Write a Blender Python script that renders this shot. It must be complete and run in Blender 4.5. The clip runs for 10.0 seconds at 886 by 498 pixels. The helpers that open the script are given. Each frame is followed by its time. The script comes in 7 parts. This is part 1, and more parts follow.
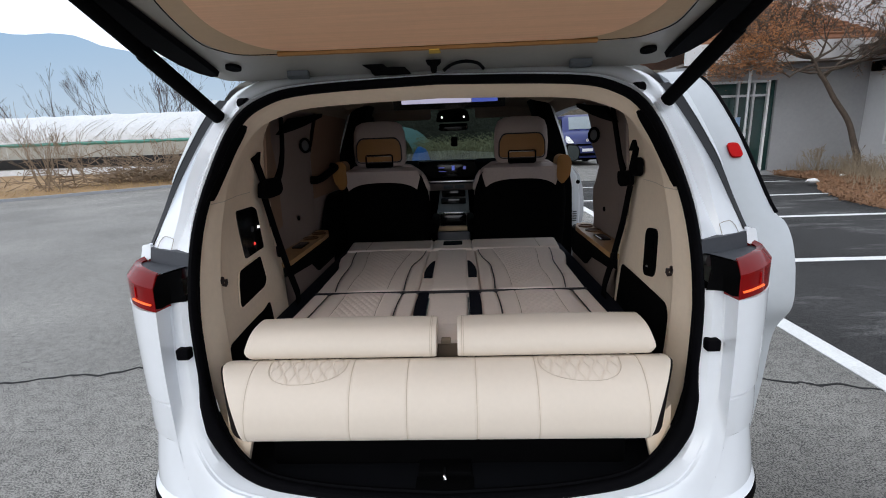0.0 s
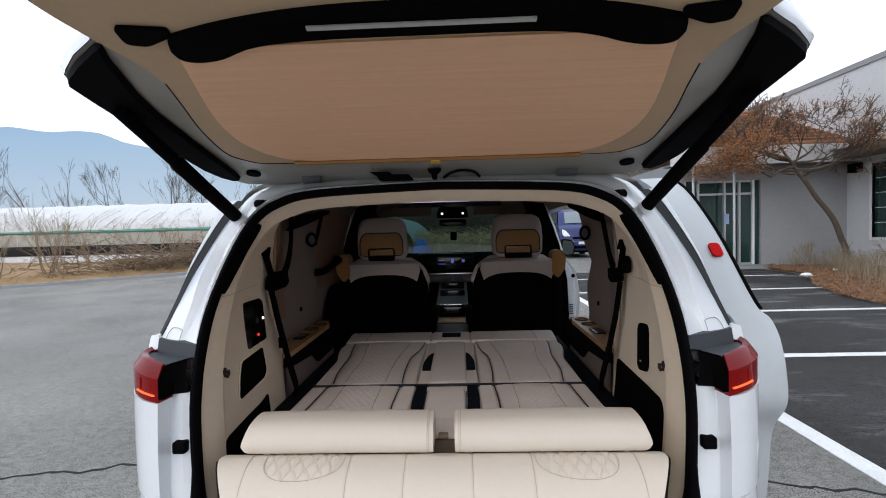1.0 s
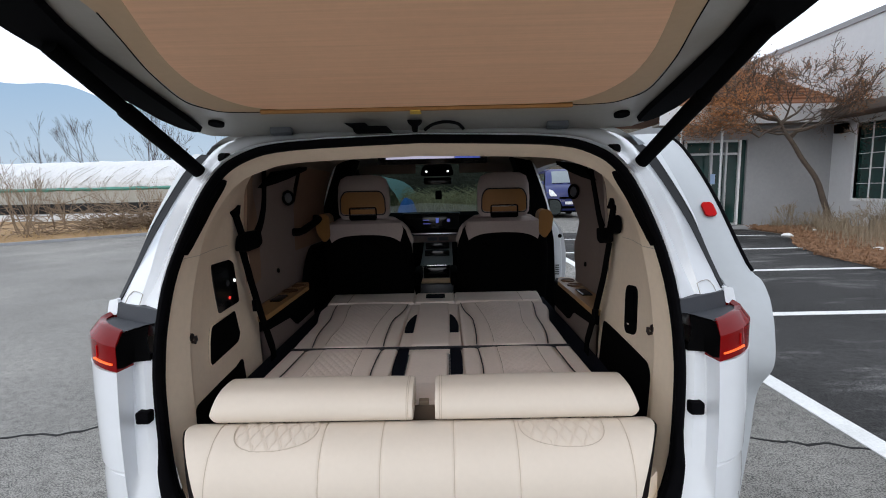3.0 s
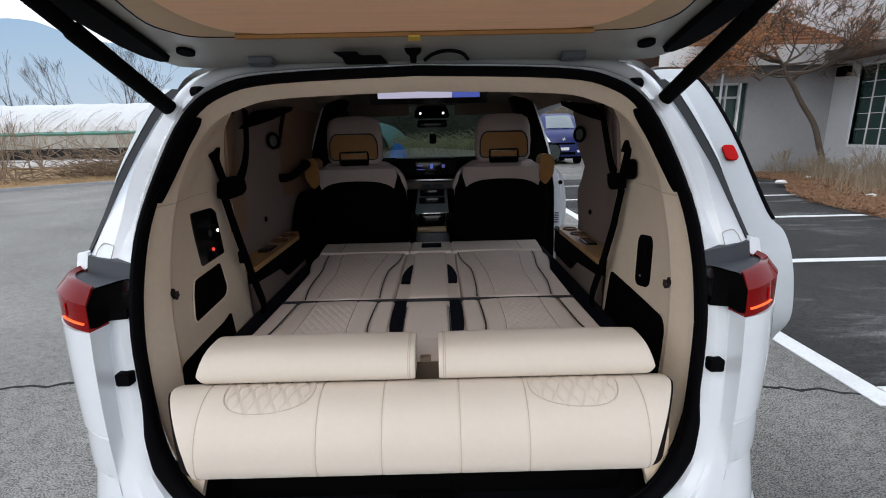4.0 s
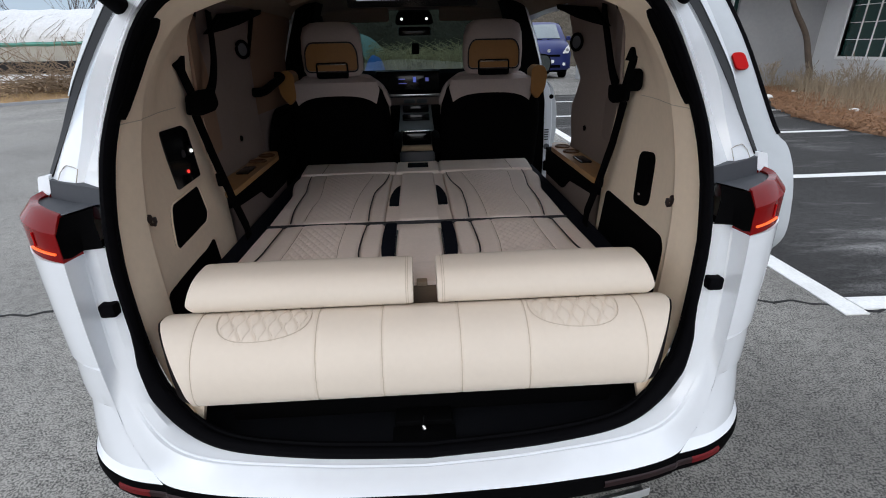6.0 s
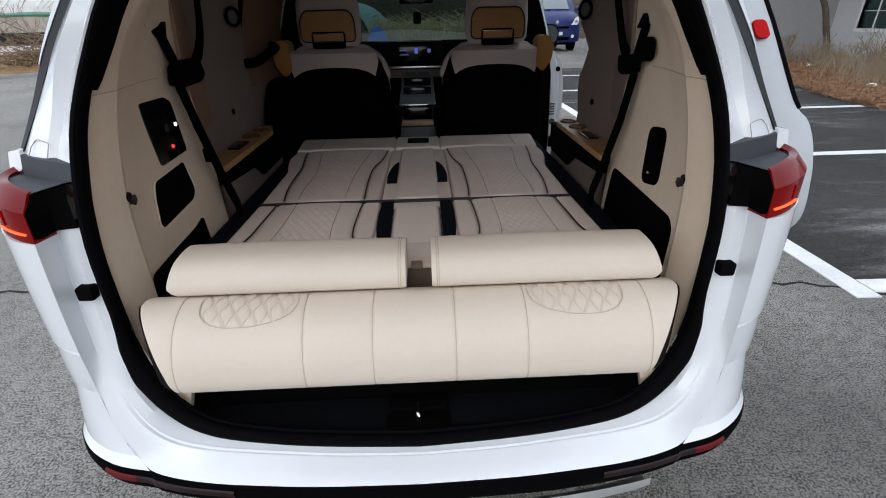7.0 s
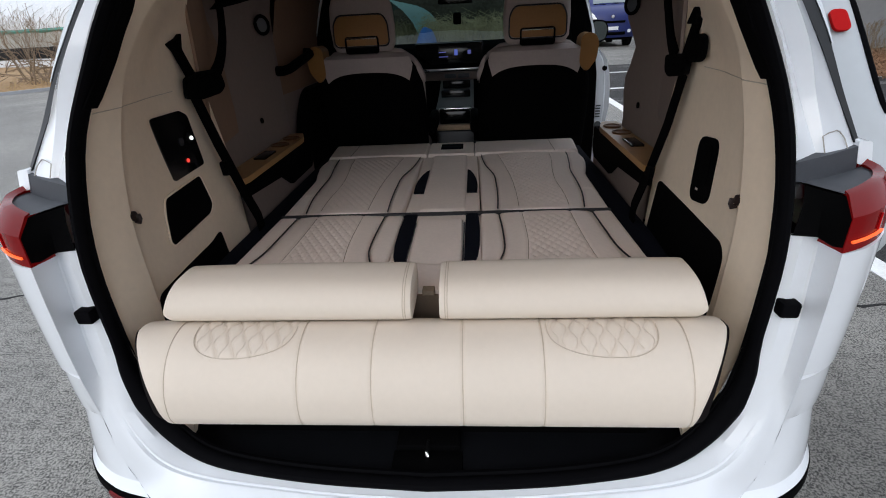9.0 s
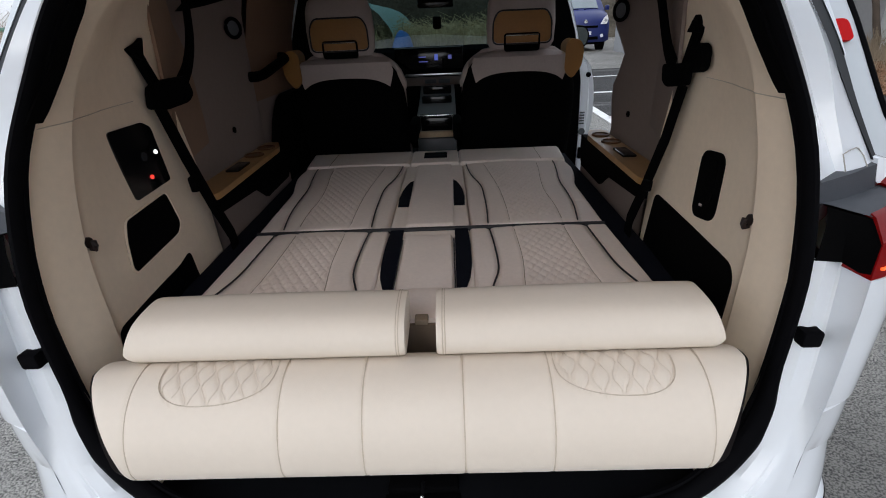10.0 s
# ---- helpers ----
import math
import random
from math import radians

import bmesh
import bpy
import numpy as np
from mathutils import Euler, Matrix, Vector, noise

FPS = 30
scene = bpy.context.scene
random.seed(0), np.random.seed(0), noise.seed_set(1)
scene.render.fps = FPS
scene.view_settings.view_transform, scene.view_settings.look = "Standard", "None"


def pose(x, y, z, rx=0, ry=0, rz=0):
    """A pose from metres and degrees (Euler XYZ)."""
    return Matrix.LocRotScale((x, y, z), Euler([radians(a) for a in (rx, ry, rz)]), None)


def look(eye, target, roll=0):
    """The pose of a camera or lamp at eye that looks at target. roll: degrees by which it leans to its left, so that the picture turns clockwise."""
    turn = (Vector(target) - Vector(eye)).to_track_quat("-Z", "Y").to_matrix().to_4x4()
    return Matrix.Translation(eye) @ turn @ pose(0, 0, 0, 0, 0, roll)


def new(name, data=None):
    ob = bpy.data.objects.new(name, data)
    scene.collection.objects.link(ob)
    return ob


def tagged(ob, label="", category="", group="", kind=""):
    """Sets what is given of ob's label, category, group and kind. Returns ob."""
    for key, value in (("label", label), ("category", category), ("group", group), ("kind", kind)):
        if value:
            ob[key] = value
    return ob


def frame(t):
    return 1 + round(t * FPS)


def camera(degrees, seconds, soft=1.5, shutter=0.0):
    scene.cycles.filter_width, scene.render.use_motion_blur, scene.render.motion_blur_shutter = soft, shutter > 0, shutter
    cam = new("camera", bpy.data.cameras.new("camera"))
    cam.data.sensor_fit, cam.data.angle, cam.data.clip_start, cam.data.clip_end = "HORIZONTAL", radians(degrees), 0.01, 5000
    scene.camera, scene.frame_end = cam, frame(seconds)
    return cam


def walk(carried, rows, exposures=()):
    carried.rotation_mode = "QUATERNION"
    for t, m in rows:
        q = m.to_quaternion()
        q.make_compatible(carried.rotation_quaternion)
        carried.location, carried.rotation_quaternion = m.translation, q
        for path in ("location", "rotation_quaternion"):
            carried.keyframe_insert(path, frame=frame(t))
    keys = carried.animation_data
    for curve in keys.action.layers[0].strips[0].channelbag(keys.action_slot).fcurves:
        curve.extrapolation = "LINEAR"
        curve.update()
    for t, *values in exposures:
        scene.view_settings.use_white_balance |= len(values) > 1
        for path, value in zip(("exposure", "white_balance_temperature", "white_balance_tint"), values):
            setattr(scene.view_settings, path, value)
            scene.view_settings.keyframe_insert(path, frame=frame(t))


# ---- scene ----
cam = camera(87.2, 10.0, soft=1.0)
PATH = [
    (0, (0.065, -1.053, 1.535), (-0.02, 0.892, 1.077), -2.1),
    (0.5, (0.073, -1.107, 1.546), (-0.009, 0.874, 1.285), -1.3),
    (1, (0.071, -1.128, 1.56), (-0.002, 0.869, 1.483), -1.5),
    (1.5, (0.066, -1.118, 1.563), (0.013, 0.879, 1.469), -0.9),
    (2, (0.077, -1.101, 1.56), (0.043, 0.896, 1.45), -1.1),
    (2.5, (0.09, -1.083, 1.558), (0.065, 0.91, 1.394), -1.3),
    (4, (0.052, -0.915, 1.537), (0.066, 1.028, 1.064), -1.2),
    (4.5, (0.027, -0.894, 1.533), (0.079, 1.016, 0.942), -1.4),
    (5, (0.014, -0.882, 1.529), (0.069, 0.993, 0.836), -0.9),
    (5.5, (0.008, -0.871, 1.528), (0.096, 0.981, 0.779), -1.3),
    (7, (0.037, -0.793, 1.507), (0.1, 0.998, 0.619), -1.2),
    (7.5, (0.059, -0.742, 1.506), (0.083, 1.036, 0.591), -1.5),
    (8, (0.086, -0.701, 1.507), (0.066, 1.077, 0.59), -1.9),
    (8.5, (0.114, -0.671, 1.514), (0.013, 1.119, 0.627), -2.9),
    (9, (0.124, -0.669, 1.513), (-0.021, 1.119, 0.629), -3.2),
    (9.5, (0.109, -0.639, 1.513), (0.027, 1.138, 0.599), -2.6),
    (10, (0.083, -0.569, 1.52), (0.035, 1.227, 0.642), -2.6),
]
walk(cam, [(t, look(eye, target, roll)) for t, eye, target, roll in PATH])

# ---- world and light: a bright overcast day ----
EXPOSURE = 0.0
scene.view_settings.exposure = EXPOSURE
world = bpy.data.worlds.new("overcast")
scene.world = world
world.use_nodes = True
wn, wl = world.node_tree.nodes, world.node_tree.links
bg = wn["Background"]
sky = wn.new("ShaderNodeTexSky")
sky.sky_type, sky.sun_disc = "NISHITA", False
sky.sun_elevation, sky.sun_rotation = radians(35), radians(198)
sky.air_density, sky.dust_density = 1.0, 4.0
cloud = wn.new("ShaderNodeMix")
cloud.data_type = "RGBA"
cloud.inputs[0].default_value = 0.86
wl.new(sky.outputs[0], cloud.inputs[6])
cloud.inputs[7].default_value = (9.3, 10.0, 11.2, 1)
wl.new(cloud.outputs[2], bg.inputs[0])
bg.inputs[1].default_value = 0.145
sun = new("sun", bpy.data.lights.new("sun", "SUN"))
sun.data.energy, sun.data.angle, sun.data.color = 0.45, radians(40), (1.0, 0.97, 0.92)
sun.matrix_world = look((-4, -12, 9), (0, 0, 0))


# ---- materials ----
def mat(name, color, rough=0.5, metal=0.0, coat=0.0, var=0.12, scale=6.0, bump=0.05, bscale=200.0, spec=0.5, glow=None, obj=0.0):
    m = bpy.data.materials.new(name)
    m.use_nodes = True
    n, l = m.node_tree.nodes, m.node_tree.links
    p = n["Principled BSDF"]
    p.inputs["Roughness"].default_value = rough
    p.inputs["Metallic"].default_value = metal
    p.inputs["Coat Weight"].default_value = coat
    p.inputs["Coat Roughness"].default_value = 0.06
    p.inputs["Specular IOR Level"].default_value = spec
    tc = n.new("ShaderNodeTexCoord")
    big, fine = n.new("ShaderNodeTexNoise"), n.new("ShaderNodeTexNoise")
    big.inputs["Scale"].default_value, fine.inputs["Scale"].default_value = scale, scale * 14
    big.inputs["Detail"].default_value = fine.inputs["Detail"].default_value = 4
    l.new(tc.outputs["Object"], big.inputs["Vector"])
    l.new(tc.outputs["Object"], fine.inputs["Vector"])
    add = n.new("ShaderNodeMath")
    add.operation = "ADD"
    l.new(big.outputs["Fac"], add.inputs[0])
    l.new(fine.outputs["Fac"], add.inputs[1])
    ramp = n.new("ShaderNodeMapRange")
    ramp.inputs["From Min"].default_value, ramp.inputs["From Max"].default_value = 0.6, 1.4
    ramp.inputs["To Min"].default_value, ramp.inputs["To Max"].default_value = 1 - var, 1 + var
    l.new(add.outputs[0], ramp.inputs["Value"])
    val = ramp.outputs[0]
    if obj:
        info, rm, mul = n.new("ShaderNodeObjectInfo"), n.new("ShaderNodeMapRange"), n.new("ShaderNodeMath")
        rm.inputs["To Min"].default_value, rm.inputs["To Max"].default_value = 1 - obj, 1 + obj
        l.new(info.outputs["Random"], rm.inputs["Value"])
        mul.operation = "MULTIPLY"
        l.new(val, mul.inputs[0])
        l.new(rm.outputs[0], mul.inputs[1])
        val = mul.outputs[0]
    mix = n.new("ShaderNodeVectorMath")
    mix.operation = "SCALE"
    mix.inputs[0].default_value = color
    l.new(val, mix.inputs["Scale"])
    l.new(mix.outputs[0], p.inputs["Base Color"])
    if bump:
        g, b = n.new("ShaderNodeTexNoise"), n.new("ShaderNodeBump")
        g.inputs["Scale"].default_value, g.inputs["Detail"].default_value = bscale, 3
        l.new(tc.outputs["Object"], g.inputs["Vector"])
        b.inputs["Strength"].default_value, b.inputs["Distance"].default_value = bump, 0.6 / bscale
        l.new(g.outputs["Fac"], b.inputs["Height"])
        l.new(b.outputs[0], p.inputs["Normal"])
    if glow:
        p.inputs["Emission Color"].default_value = (*glow[0], 1)
        p.inputs["Emission Strength"].default_value = glow[1]
    return m


def asphalt(name, dark, light, stain, rough=0.85, streak=0.0):
    """Rolled asphalt: stone chips in bitumen, wide stains and a fine relief."""
    m = mat(name, (1, 1, 1), rough, var=0.0, bump=0)
    n, l = m.node_tree.nodes, m.node_tree.links
    p = n["Principled BSDF"]
    tc = n.new("ShaderNodeTexCoord")
    chip, grit, wide = n.new("ShaderNodeTexNoise"), n.new("ShaderNodeTexNoise"), n.new("ShaderNodeTexNoise")
    chip.inputs["Scale"].default_value, grit.inputs["Scale"].default_value, wide.inputs["Scale"].default_value = 115, 16, 0.55
    grit.inputs["Detail"].default_value, grit.inputs["Roughness"].default_value, wide.inputs["Detail"].default_value = 9, 0.75, 6
    for t in (chip, grit, wide):
        l.new(tc.outputs["Object"], t.inputs["Vector"])
    chip.inputs["Detail"].default_value, chip.inputs["Roughness"].default_value = 3, 0.7
    stone, a = n.new("ShaderNodeMapRange"), n.new("ShaderNodeMath")
    stone.inputs["From Min"].default_value, stone.inputs["From Max"].default_value, stone.inputs["To Max"].default_value = 0.42, 0.59, 0.70
    l.new(chip.outputs["Fac"], stone.inputs["Value"])
    a.operation = "ADD"
    l.new(stone.outputs[0], a.inputs[0])
    coarse = n.new("ShaderNodeMapRange")
    coarse.inputs["From Min"].default_value, coarse.inputs["From Max"].default_value = 0.30, 0.70
    coarse.inputs["To Min"].default_value, coarse.inputs["To Max"].default_value = 0.22, 0.78
    l.new(grit.outputs["Fac"], coarse.inputs["Value"])
    l.new(coarse.outputs[0], a.inputs[1])
    c = n.new("ShaderNodeValToRGB")
    c.color_ramp.elements[0].position, c.color_ramp.elements[0].color = 0.36, (*dark, 1)
    c.color_ramp.elements[1].position, c.color_ramp.elements[1].color = 1.0, tuple(min(1, v * 1.2) for v in light) + (1,)
    middle = c.color_ramp.elements.new(0.78)
    middle.color = tuple(v * 0.62 for v in light) + (1,)
    l.new(a.outputs[0], c.inputs[0])
    w = n.new("ShaderNodeMapRange")
    w.inputs["From Min"].default_value, w.inputs["From Max"].default_value = 0.35, 0.68
    w.inputs["To Min"].default_value, w.inputs["To Max"].default_value = 1 - stain, 1 + stain
    l.new(wide.outputs["Fac"], w.inputs["Value"])
    if streak:
        # long pale scuffs where the surface has worn
        mp, sc, sm, ad = n.new("ShaderNodeMapping"), n.new("ShaderNodeTexNoise"), n.new("ShaderNodeMapRange"), n.new("ShaderNodeMath")
        mp.inputs["Scale"].default_value = (0.45, 1.7, 1.0)
        sc.inputs["Scale"].default_value, sc.inputs["Detail"].default_value, sc.inputs["Roughness"].default_value = 0.8, 8, 0.62
        sm.inputs["From Min"].default_value, sm.inputs["From Max"].default_value, sm.inputs["To Max"].default_value = 0.54, 0.68, streak
        ad.operation = "ADD"
        l.new(tc.outputs["Object"], mp.inputs["Vector"])
        l.new(mp.outputs[0], sc.inputs["Vector"])
        l.new(sc.outputs["Fac"], sm.inputs["Value"])
        l.new(w.outputs[0], ad.inputs[0])
        l.new(sm.outputs[0], ad.inputs[1])
        w = ad
    # a darker patch beside the parked car, subtracted from the tone
    xyz, mx, my, darken = n.new("ShaderNodeSeparateXYZ"), n.new("ShaderNodeMapRange"), n.new("ShaderNodeMapRange"), n.new("ShaderNodeMath")
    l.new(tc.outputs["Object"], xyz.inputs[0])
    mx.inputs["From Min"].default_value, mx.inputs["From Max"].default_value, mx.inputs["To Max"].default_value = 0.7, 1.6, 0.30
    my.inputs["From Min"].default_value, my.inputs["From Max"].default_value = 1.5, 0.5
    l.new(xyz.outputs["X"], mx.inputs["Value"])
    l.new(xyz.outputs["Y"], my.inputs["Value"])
    darken.operation = "MULTIPLY"
    l.new(mx.outputs[0], darken.inputs[0])
    l.new(my.outputs[0], darken.inputs[1])
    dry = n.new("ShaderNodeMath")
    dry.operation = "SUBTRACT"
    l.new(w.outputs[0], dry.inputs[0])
    l.new(darken.outputs[0], dry.inputs[1])
    v = n.new("ShaderNodeVectorMath")
    v.operation = "SCALE"
    l.new(c.outputs[0], v.inputs[0])
    l.new(dry.outputs[0], v.inputs["Scale"])
    l.new(v.outputs[0], p.inputs["Base Color"])
    b = n.new("ShaderNodeBump")
    b.inputs["Strength"].default_value, b.inputs["Distance"].default_value = 0.6, 0.005
    l.new(a.outputs[0], b.inputs["Height"])
    l.new(b.outputs[0], p.inputs["Normal"])
    return m


def woven(name, color):
    """Roller-shade cloth: threads and faint slubs that run across the car."""
    m = mat(name, color, 0.75, var=0.03, scale=3, bump=0.1, bscale=300, spec=0.2)
    n, l = m.node_tree.nodes, m.node_tree.links
    p = n["Principled BSDF"]
    base = p.inputs["Base Color"].links[0].from_socket
    tc, mp, slub, rg, v = n.new("ShaderNodeTexCoord"), n.new("ShaderNodeMapping"), n.new("ShaderNodeTexNoise"), n.new("ShaderNodeMapRange"), n.new("ShaderNodeVectorMath")
    mp.inputs["Scale"].default_value = (3.0, 130, 30)
    slub.inputs["Scale"].default_value, slub.inputs["Detail"].default_value = 1.0, 6
    rg.inputs["From Min"].default_value, rg.inputs["From Max"].default_value = 0.3, 0.7
    rg.inputs["To Min"].default_value, rg.inputs["To Max"].default_value = 0.95, 1.045
    v.operation = "SCALE"
    l.new(tc.outputs["Object"], mp.inputs["Vector"])
    l.new(mp.outputs[0], slub.inputs["Vector"])
    l.new(slub.outputs["Fac"], rg.inputs["Value"])
    l.new(base, v.inputs[0])
    l.new(rg.outputs[0], v.inputs["Scale"])
    l.new(v.outputs[0], p.inputs["Base Color"])
    return m


def glass(name, color):
    """A thin pane: what lies behind it, tinted, under a glossy film."""
    m = bpy.data.materials.new(name)
    m.use_nodes = True
    n, l = m.node_tree.nodes, m.node_tree.links
    n.remove(n["Principled BSDF"])
    clear, gloss, mix = n.new("ShaderNodeBsdfTransparent"), n.new("ShaderNodeBsdfGlossy"), n.new("ShaderNodeMixShader")
    clear.inputs[0].default_value = (*color, 1)
    gloss.inputs["Roughness"].default_value = 0.02
    mix.inputs[0].default_value = 0.05
    l.new(clear.outputs[0], mix.inputs[1])
    l.new(gloss.outputs[0], mix.inputs[2])
    l.new(mix.outputs[0], n["Material Output"].inputs[0])
    return m


PAINT = mat("white_car_paint", (0.79, 0.825, 0.865), 0.30, coat=1.0, var=0.02, scale=2, bump=0)
# white inner paint with shade and warm bounce light put into the colour
PAINT_IN = mat("shaded_inner_paint", (0.36, 0.34, 0.30), 0.42, coat=0.4, var=0.05, scale=4, bump=0.02)
# the white paint greyed: shade on the open door is put into the colour
DOOR_PAINT_SHADED = mat("shaded_door_paint", (0.45, 0.48, 0.505), 0.45, coat=0.2, var=0.03, scale=3, bump=0.02)
RUBBER = mat("black_rubber", (0.0022, 0.0022, 0.003), 0.75, var=0.2, scale=30, bump=0.15, bscale=500, spec=0.045)
BLACK = mat("black_plastic", (0.002, 0.002, 0.0023), 0.75, var=0.15, scale=20, bump=0.2, bscale=900, spec=0.03)
GLOSS = mat("gloss_black", (0.006, 0.006, 0.007), 0.12, var=0.1, bump=0)
GASKET = mat("dark_grey_gasket", (0.028, 0.030, 0.035), 0.6, var=0.1, scale=15, bump=0.1, bscale=700, spec=0.15)
SMOKED_EDGE = mat("smoked_window_edge", (0.010, 0.011, 0.013), 0.45, var=0.1, scale=8, bump=0, spec=0.2)
SILL = mat("dark_load_plate", (0.0055, 0.006, 0.0075), 0.5, var=0.2, scale=12, bump=0.25, bscale=900, spec=0.10)
GREY = mat("grey_plastic", (0.10, 0.11, 0.12), 0.45, var=0.1, scale=15, bump=0.1, bscale=700)
LEDGE = mat("slate_grey_plastic", (0.055, 0.060, 0.070), 0.55, var=0.1, scale=15, bump=0.1, bscale=700, spec=0.25)
SILVER = mat("chrome", (0.75, 0.76, 0.78), 0.2, metal=1.0, var=0.03, bump=0)
MIRROR = mat("mirror_glass", (0.10, 0.115, 0.115), 0.03, metal=1.0, var=0.0, bump=0)
LEATHER = mat("cream_leather", (0.70, 0.62, 0.53), 0.48, var=0.022, scale=5, bump=0.25, bscale=650, spec=0.4)
SEAM = mat("cream_thread", (0.54, 0.46, 0.37), 0.7, var=0.1, scale=200, bump=0)
QUILT_THREAD = mat("pale_quilting_thread", (0.70, 0.615, 0.53), 0.6, var=0.05, scale=200, bump=0)
STITCH = mat("tan_stitching", (0.34, 0.27, 0.20), 0.7, var=0.15, scale=200, bump=0)
SEAT = mat("beige_seat_leather", (0.87, 0.76, 0.695), 0.5, var=0.05, scale=6, bump=0.3, bscale=600, spec=0.35)
TRIM = mat("cream_trim_plastic", (0.80, 0.67, 0.525), 0.6, var=0.05, scale=4, bump=0.2, bscale=800, spec=0.3)
PANEL = mat("warm_grey_trim", (0.245, 0.195, 0.175), 0.65, var=0.06, scale=4, bump=0.15, bscale=700, spec=0.3)
# cream cloth darkened to brown, the ceiling's shade put into its colour
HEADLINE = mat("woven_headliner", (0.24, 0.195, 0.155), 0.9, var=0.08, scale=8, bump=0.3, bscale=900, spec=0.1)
# the beige seat leather darkened; the dim front cabin is put into its colour
SEAT_FRONT = mat("dimmed_seat_leather", (0.46, 0.39, 0.365), 0.55, var=0.07, scale=6, bump=0.3, bscale=600, spec=0.25)
DASH = mat("soft_dash_skin", (0.006, 0.007, 0.008), 0.95, var=0.1, bump=0.1, spec=0.0)
CUFF = mat("dark_brown_cloth", (0.009, 0.007, 0.007), 0.85, var=0.15, scale=40, bump=0.2, bscale=700, spec=0.08)
PIPING = mat("black_piping", (0.012, 0.012, 0.016), 0.6, var=0.1, bump=0)
NAVY = mat("navy_fabric", (0.0045, 0.0055, 0.011), 0.85, var=0.2, scale=60, bump=0.3, bscale=900, spec=0.12)
TAN = mat("tan_leather", (0.32, 0.145, 0.033), 0.5, var=0.12, scale=9, bump=0.25, bscale=600)
WOOD = mat("honey_wood_tray", (0.37, 0.21, 0.08), 0.4, var=0.15, scale=12, bump=0.05, bscale=100)
SURROUND = mat("tan_trim_plastic", (0.58, 0.42, 0.275), 0.65, var=0.05, scale=4, bump=0.15, bscale=700, spec=0.2)
# reflector red darkened; the shade under the bumper is put into the colour
SHADED_RED = mat("shaded_red_reflector", (0.13, 0.004, 0.006), 0.45, spec=0.2, coat=0.0, var=0.06, bump=0)
BANK = mat("brown_wooded_bank", (0.075, 0.065, 0.05), 1.0, var=0.5, scale=0.5, bump=1.0, bscale=2.5)
CUP = mat("dark_brown_cup", (0.12, 0.055, 0.022), 0.6, var=0.15, scale=20, bump=0.1)
HOOK = mat("dark_maroon_hook", (0.012, 0.004, 0.004), 0.5, var=0.1, bump=0.05)
# peach cloth toned down, with the dim side wall put into its colour
SIDE_SHADE = mat("dimmed_side_shade", (0.30, 0.20, 0.145), 0.8, var=0.05, scale=3, bump=0.1, bscale=300, spec=0.1)
# peach cloth made darker: the cabin's dimness is put into the colour
DOOR_SHADE = mat("dimmed_door_shade", (0.26, 0.165, 0.115), 0.8, var=0.05, scale=3, bump=0.1, bscale=300, spec=0.1)
# brighter than plain cloth: light through the rear glass is put into it
PEACH = woven("peach_sunshade", (0.92, 0.57, 0.365))
RED = mat("red_reflector", (0.42, 0.002, 0.003), 0.5, spec=0.08, coat=0.0, var=0.06, bump=0)
LENS = mat("red_lamp_lens", (0.15, 0.003, 0.004), 0.10, spec=0.12, coat=0.16, var=0.05, bump=0, glow=((1, 0.02, 0.02), 0.03))
LED = mat("lit_amber_red_led", (0.8, 0.15, 0.05), 0.3, var=0, bump=0, glow=((1, 0.11, 0.015), 0.9))
LAMPDOT = mat("lit_white_led", (0.9, 0.9, 0.9), 0.3, var=0, bump=0, glow=((1, 1, 1), 1.8))
REDDOT = mat("lit_red_led", (0.9, 0.1, 0.1), 0.3, var=0, bump=0, glow=((1, 0.05, 0.03), 1.0))
GLASS = glass("green_tinted_glass", (0.105, 0.15, 0.145))
TINT = mat("tinted_quarter_glass", (0.06, 0.065, 0.07), 0.08, coat=1.0, var=0.1, scale=1, bump=0)
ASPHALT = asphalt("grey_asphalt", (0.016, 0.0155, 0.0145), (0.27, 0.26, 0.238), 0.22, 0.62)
ASPHALT_DARK = asphalt("dark_damp_asphalt", (0.0022, 0.0022, 0.0022), (0.036, 0.0355, 0.035), 0.5, 0.85, 6.0)
LINE = mat("worn_white_road_paint", (0.74, 0.75, 0.74), 0.75, var=0.16, scale=5, bump=0.5, bscale=90)
TAR = mat("crack", (0.014, 0.014, 0.015), 0.95, var=0.2, bump=0.3)
DIRT = mat("straw_strewn_earth", (0.31, 0.20, 0.10), 0.95, var=0.35, scale=1.2, bump=0.8, bscale=18)
WALL = mat("pale_grey_render", (0.315, 0.323, 0.335), 0.9, var=0.07, scale=0.8, bump=0.4, bscale=60)
WALL_WHITE = mat("white_painted_wall", (0.63, 0.64, 0.655), 0.85, var=0.05, scale=0.6, bump=0.3, bscale=50)
SOFFIT = mat("dark_soffit", (0.17, 0.14, 0.12), 0.9, var=0.15, scale=2, bump=0.2)
ROOF = mat("rust_brown_shingle", (0.26, 0.115, 0.06), 0.85, var=0.25, scale=3, bump=0.6, bscale=25, obj=0.15)
FRAME = mat("white_window_frame", (0.78, 0.79, 0.80), 0.5, var=0.05, bump=0.05)
ALU = mat("brushed_aluminium", (0.60, 0.62, 0.63), 0.4, metal=0.7, var=0.06, bump=0.05)
DARKGLASS = mat("dark_green_window_glass", (0.012, 0.042, 0.037), 0.06, var=0.2, scale=1, bump=0, coat=0.5)
BARK = mat("grey_brown_bark", (0.10, 0.077, 0.06), 0.9, var=0.3, scale=9, bump=0.9, bscale=40)
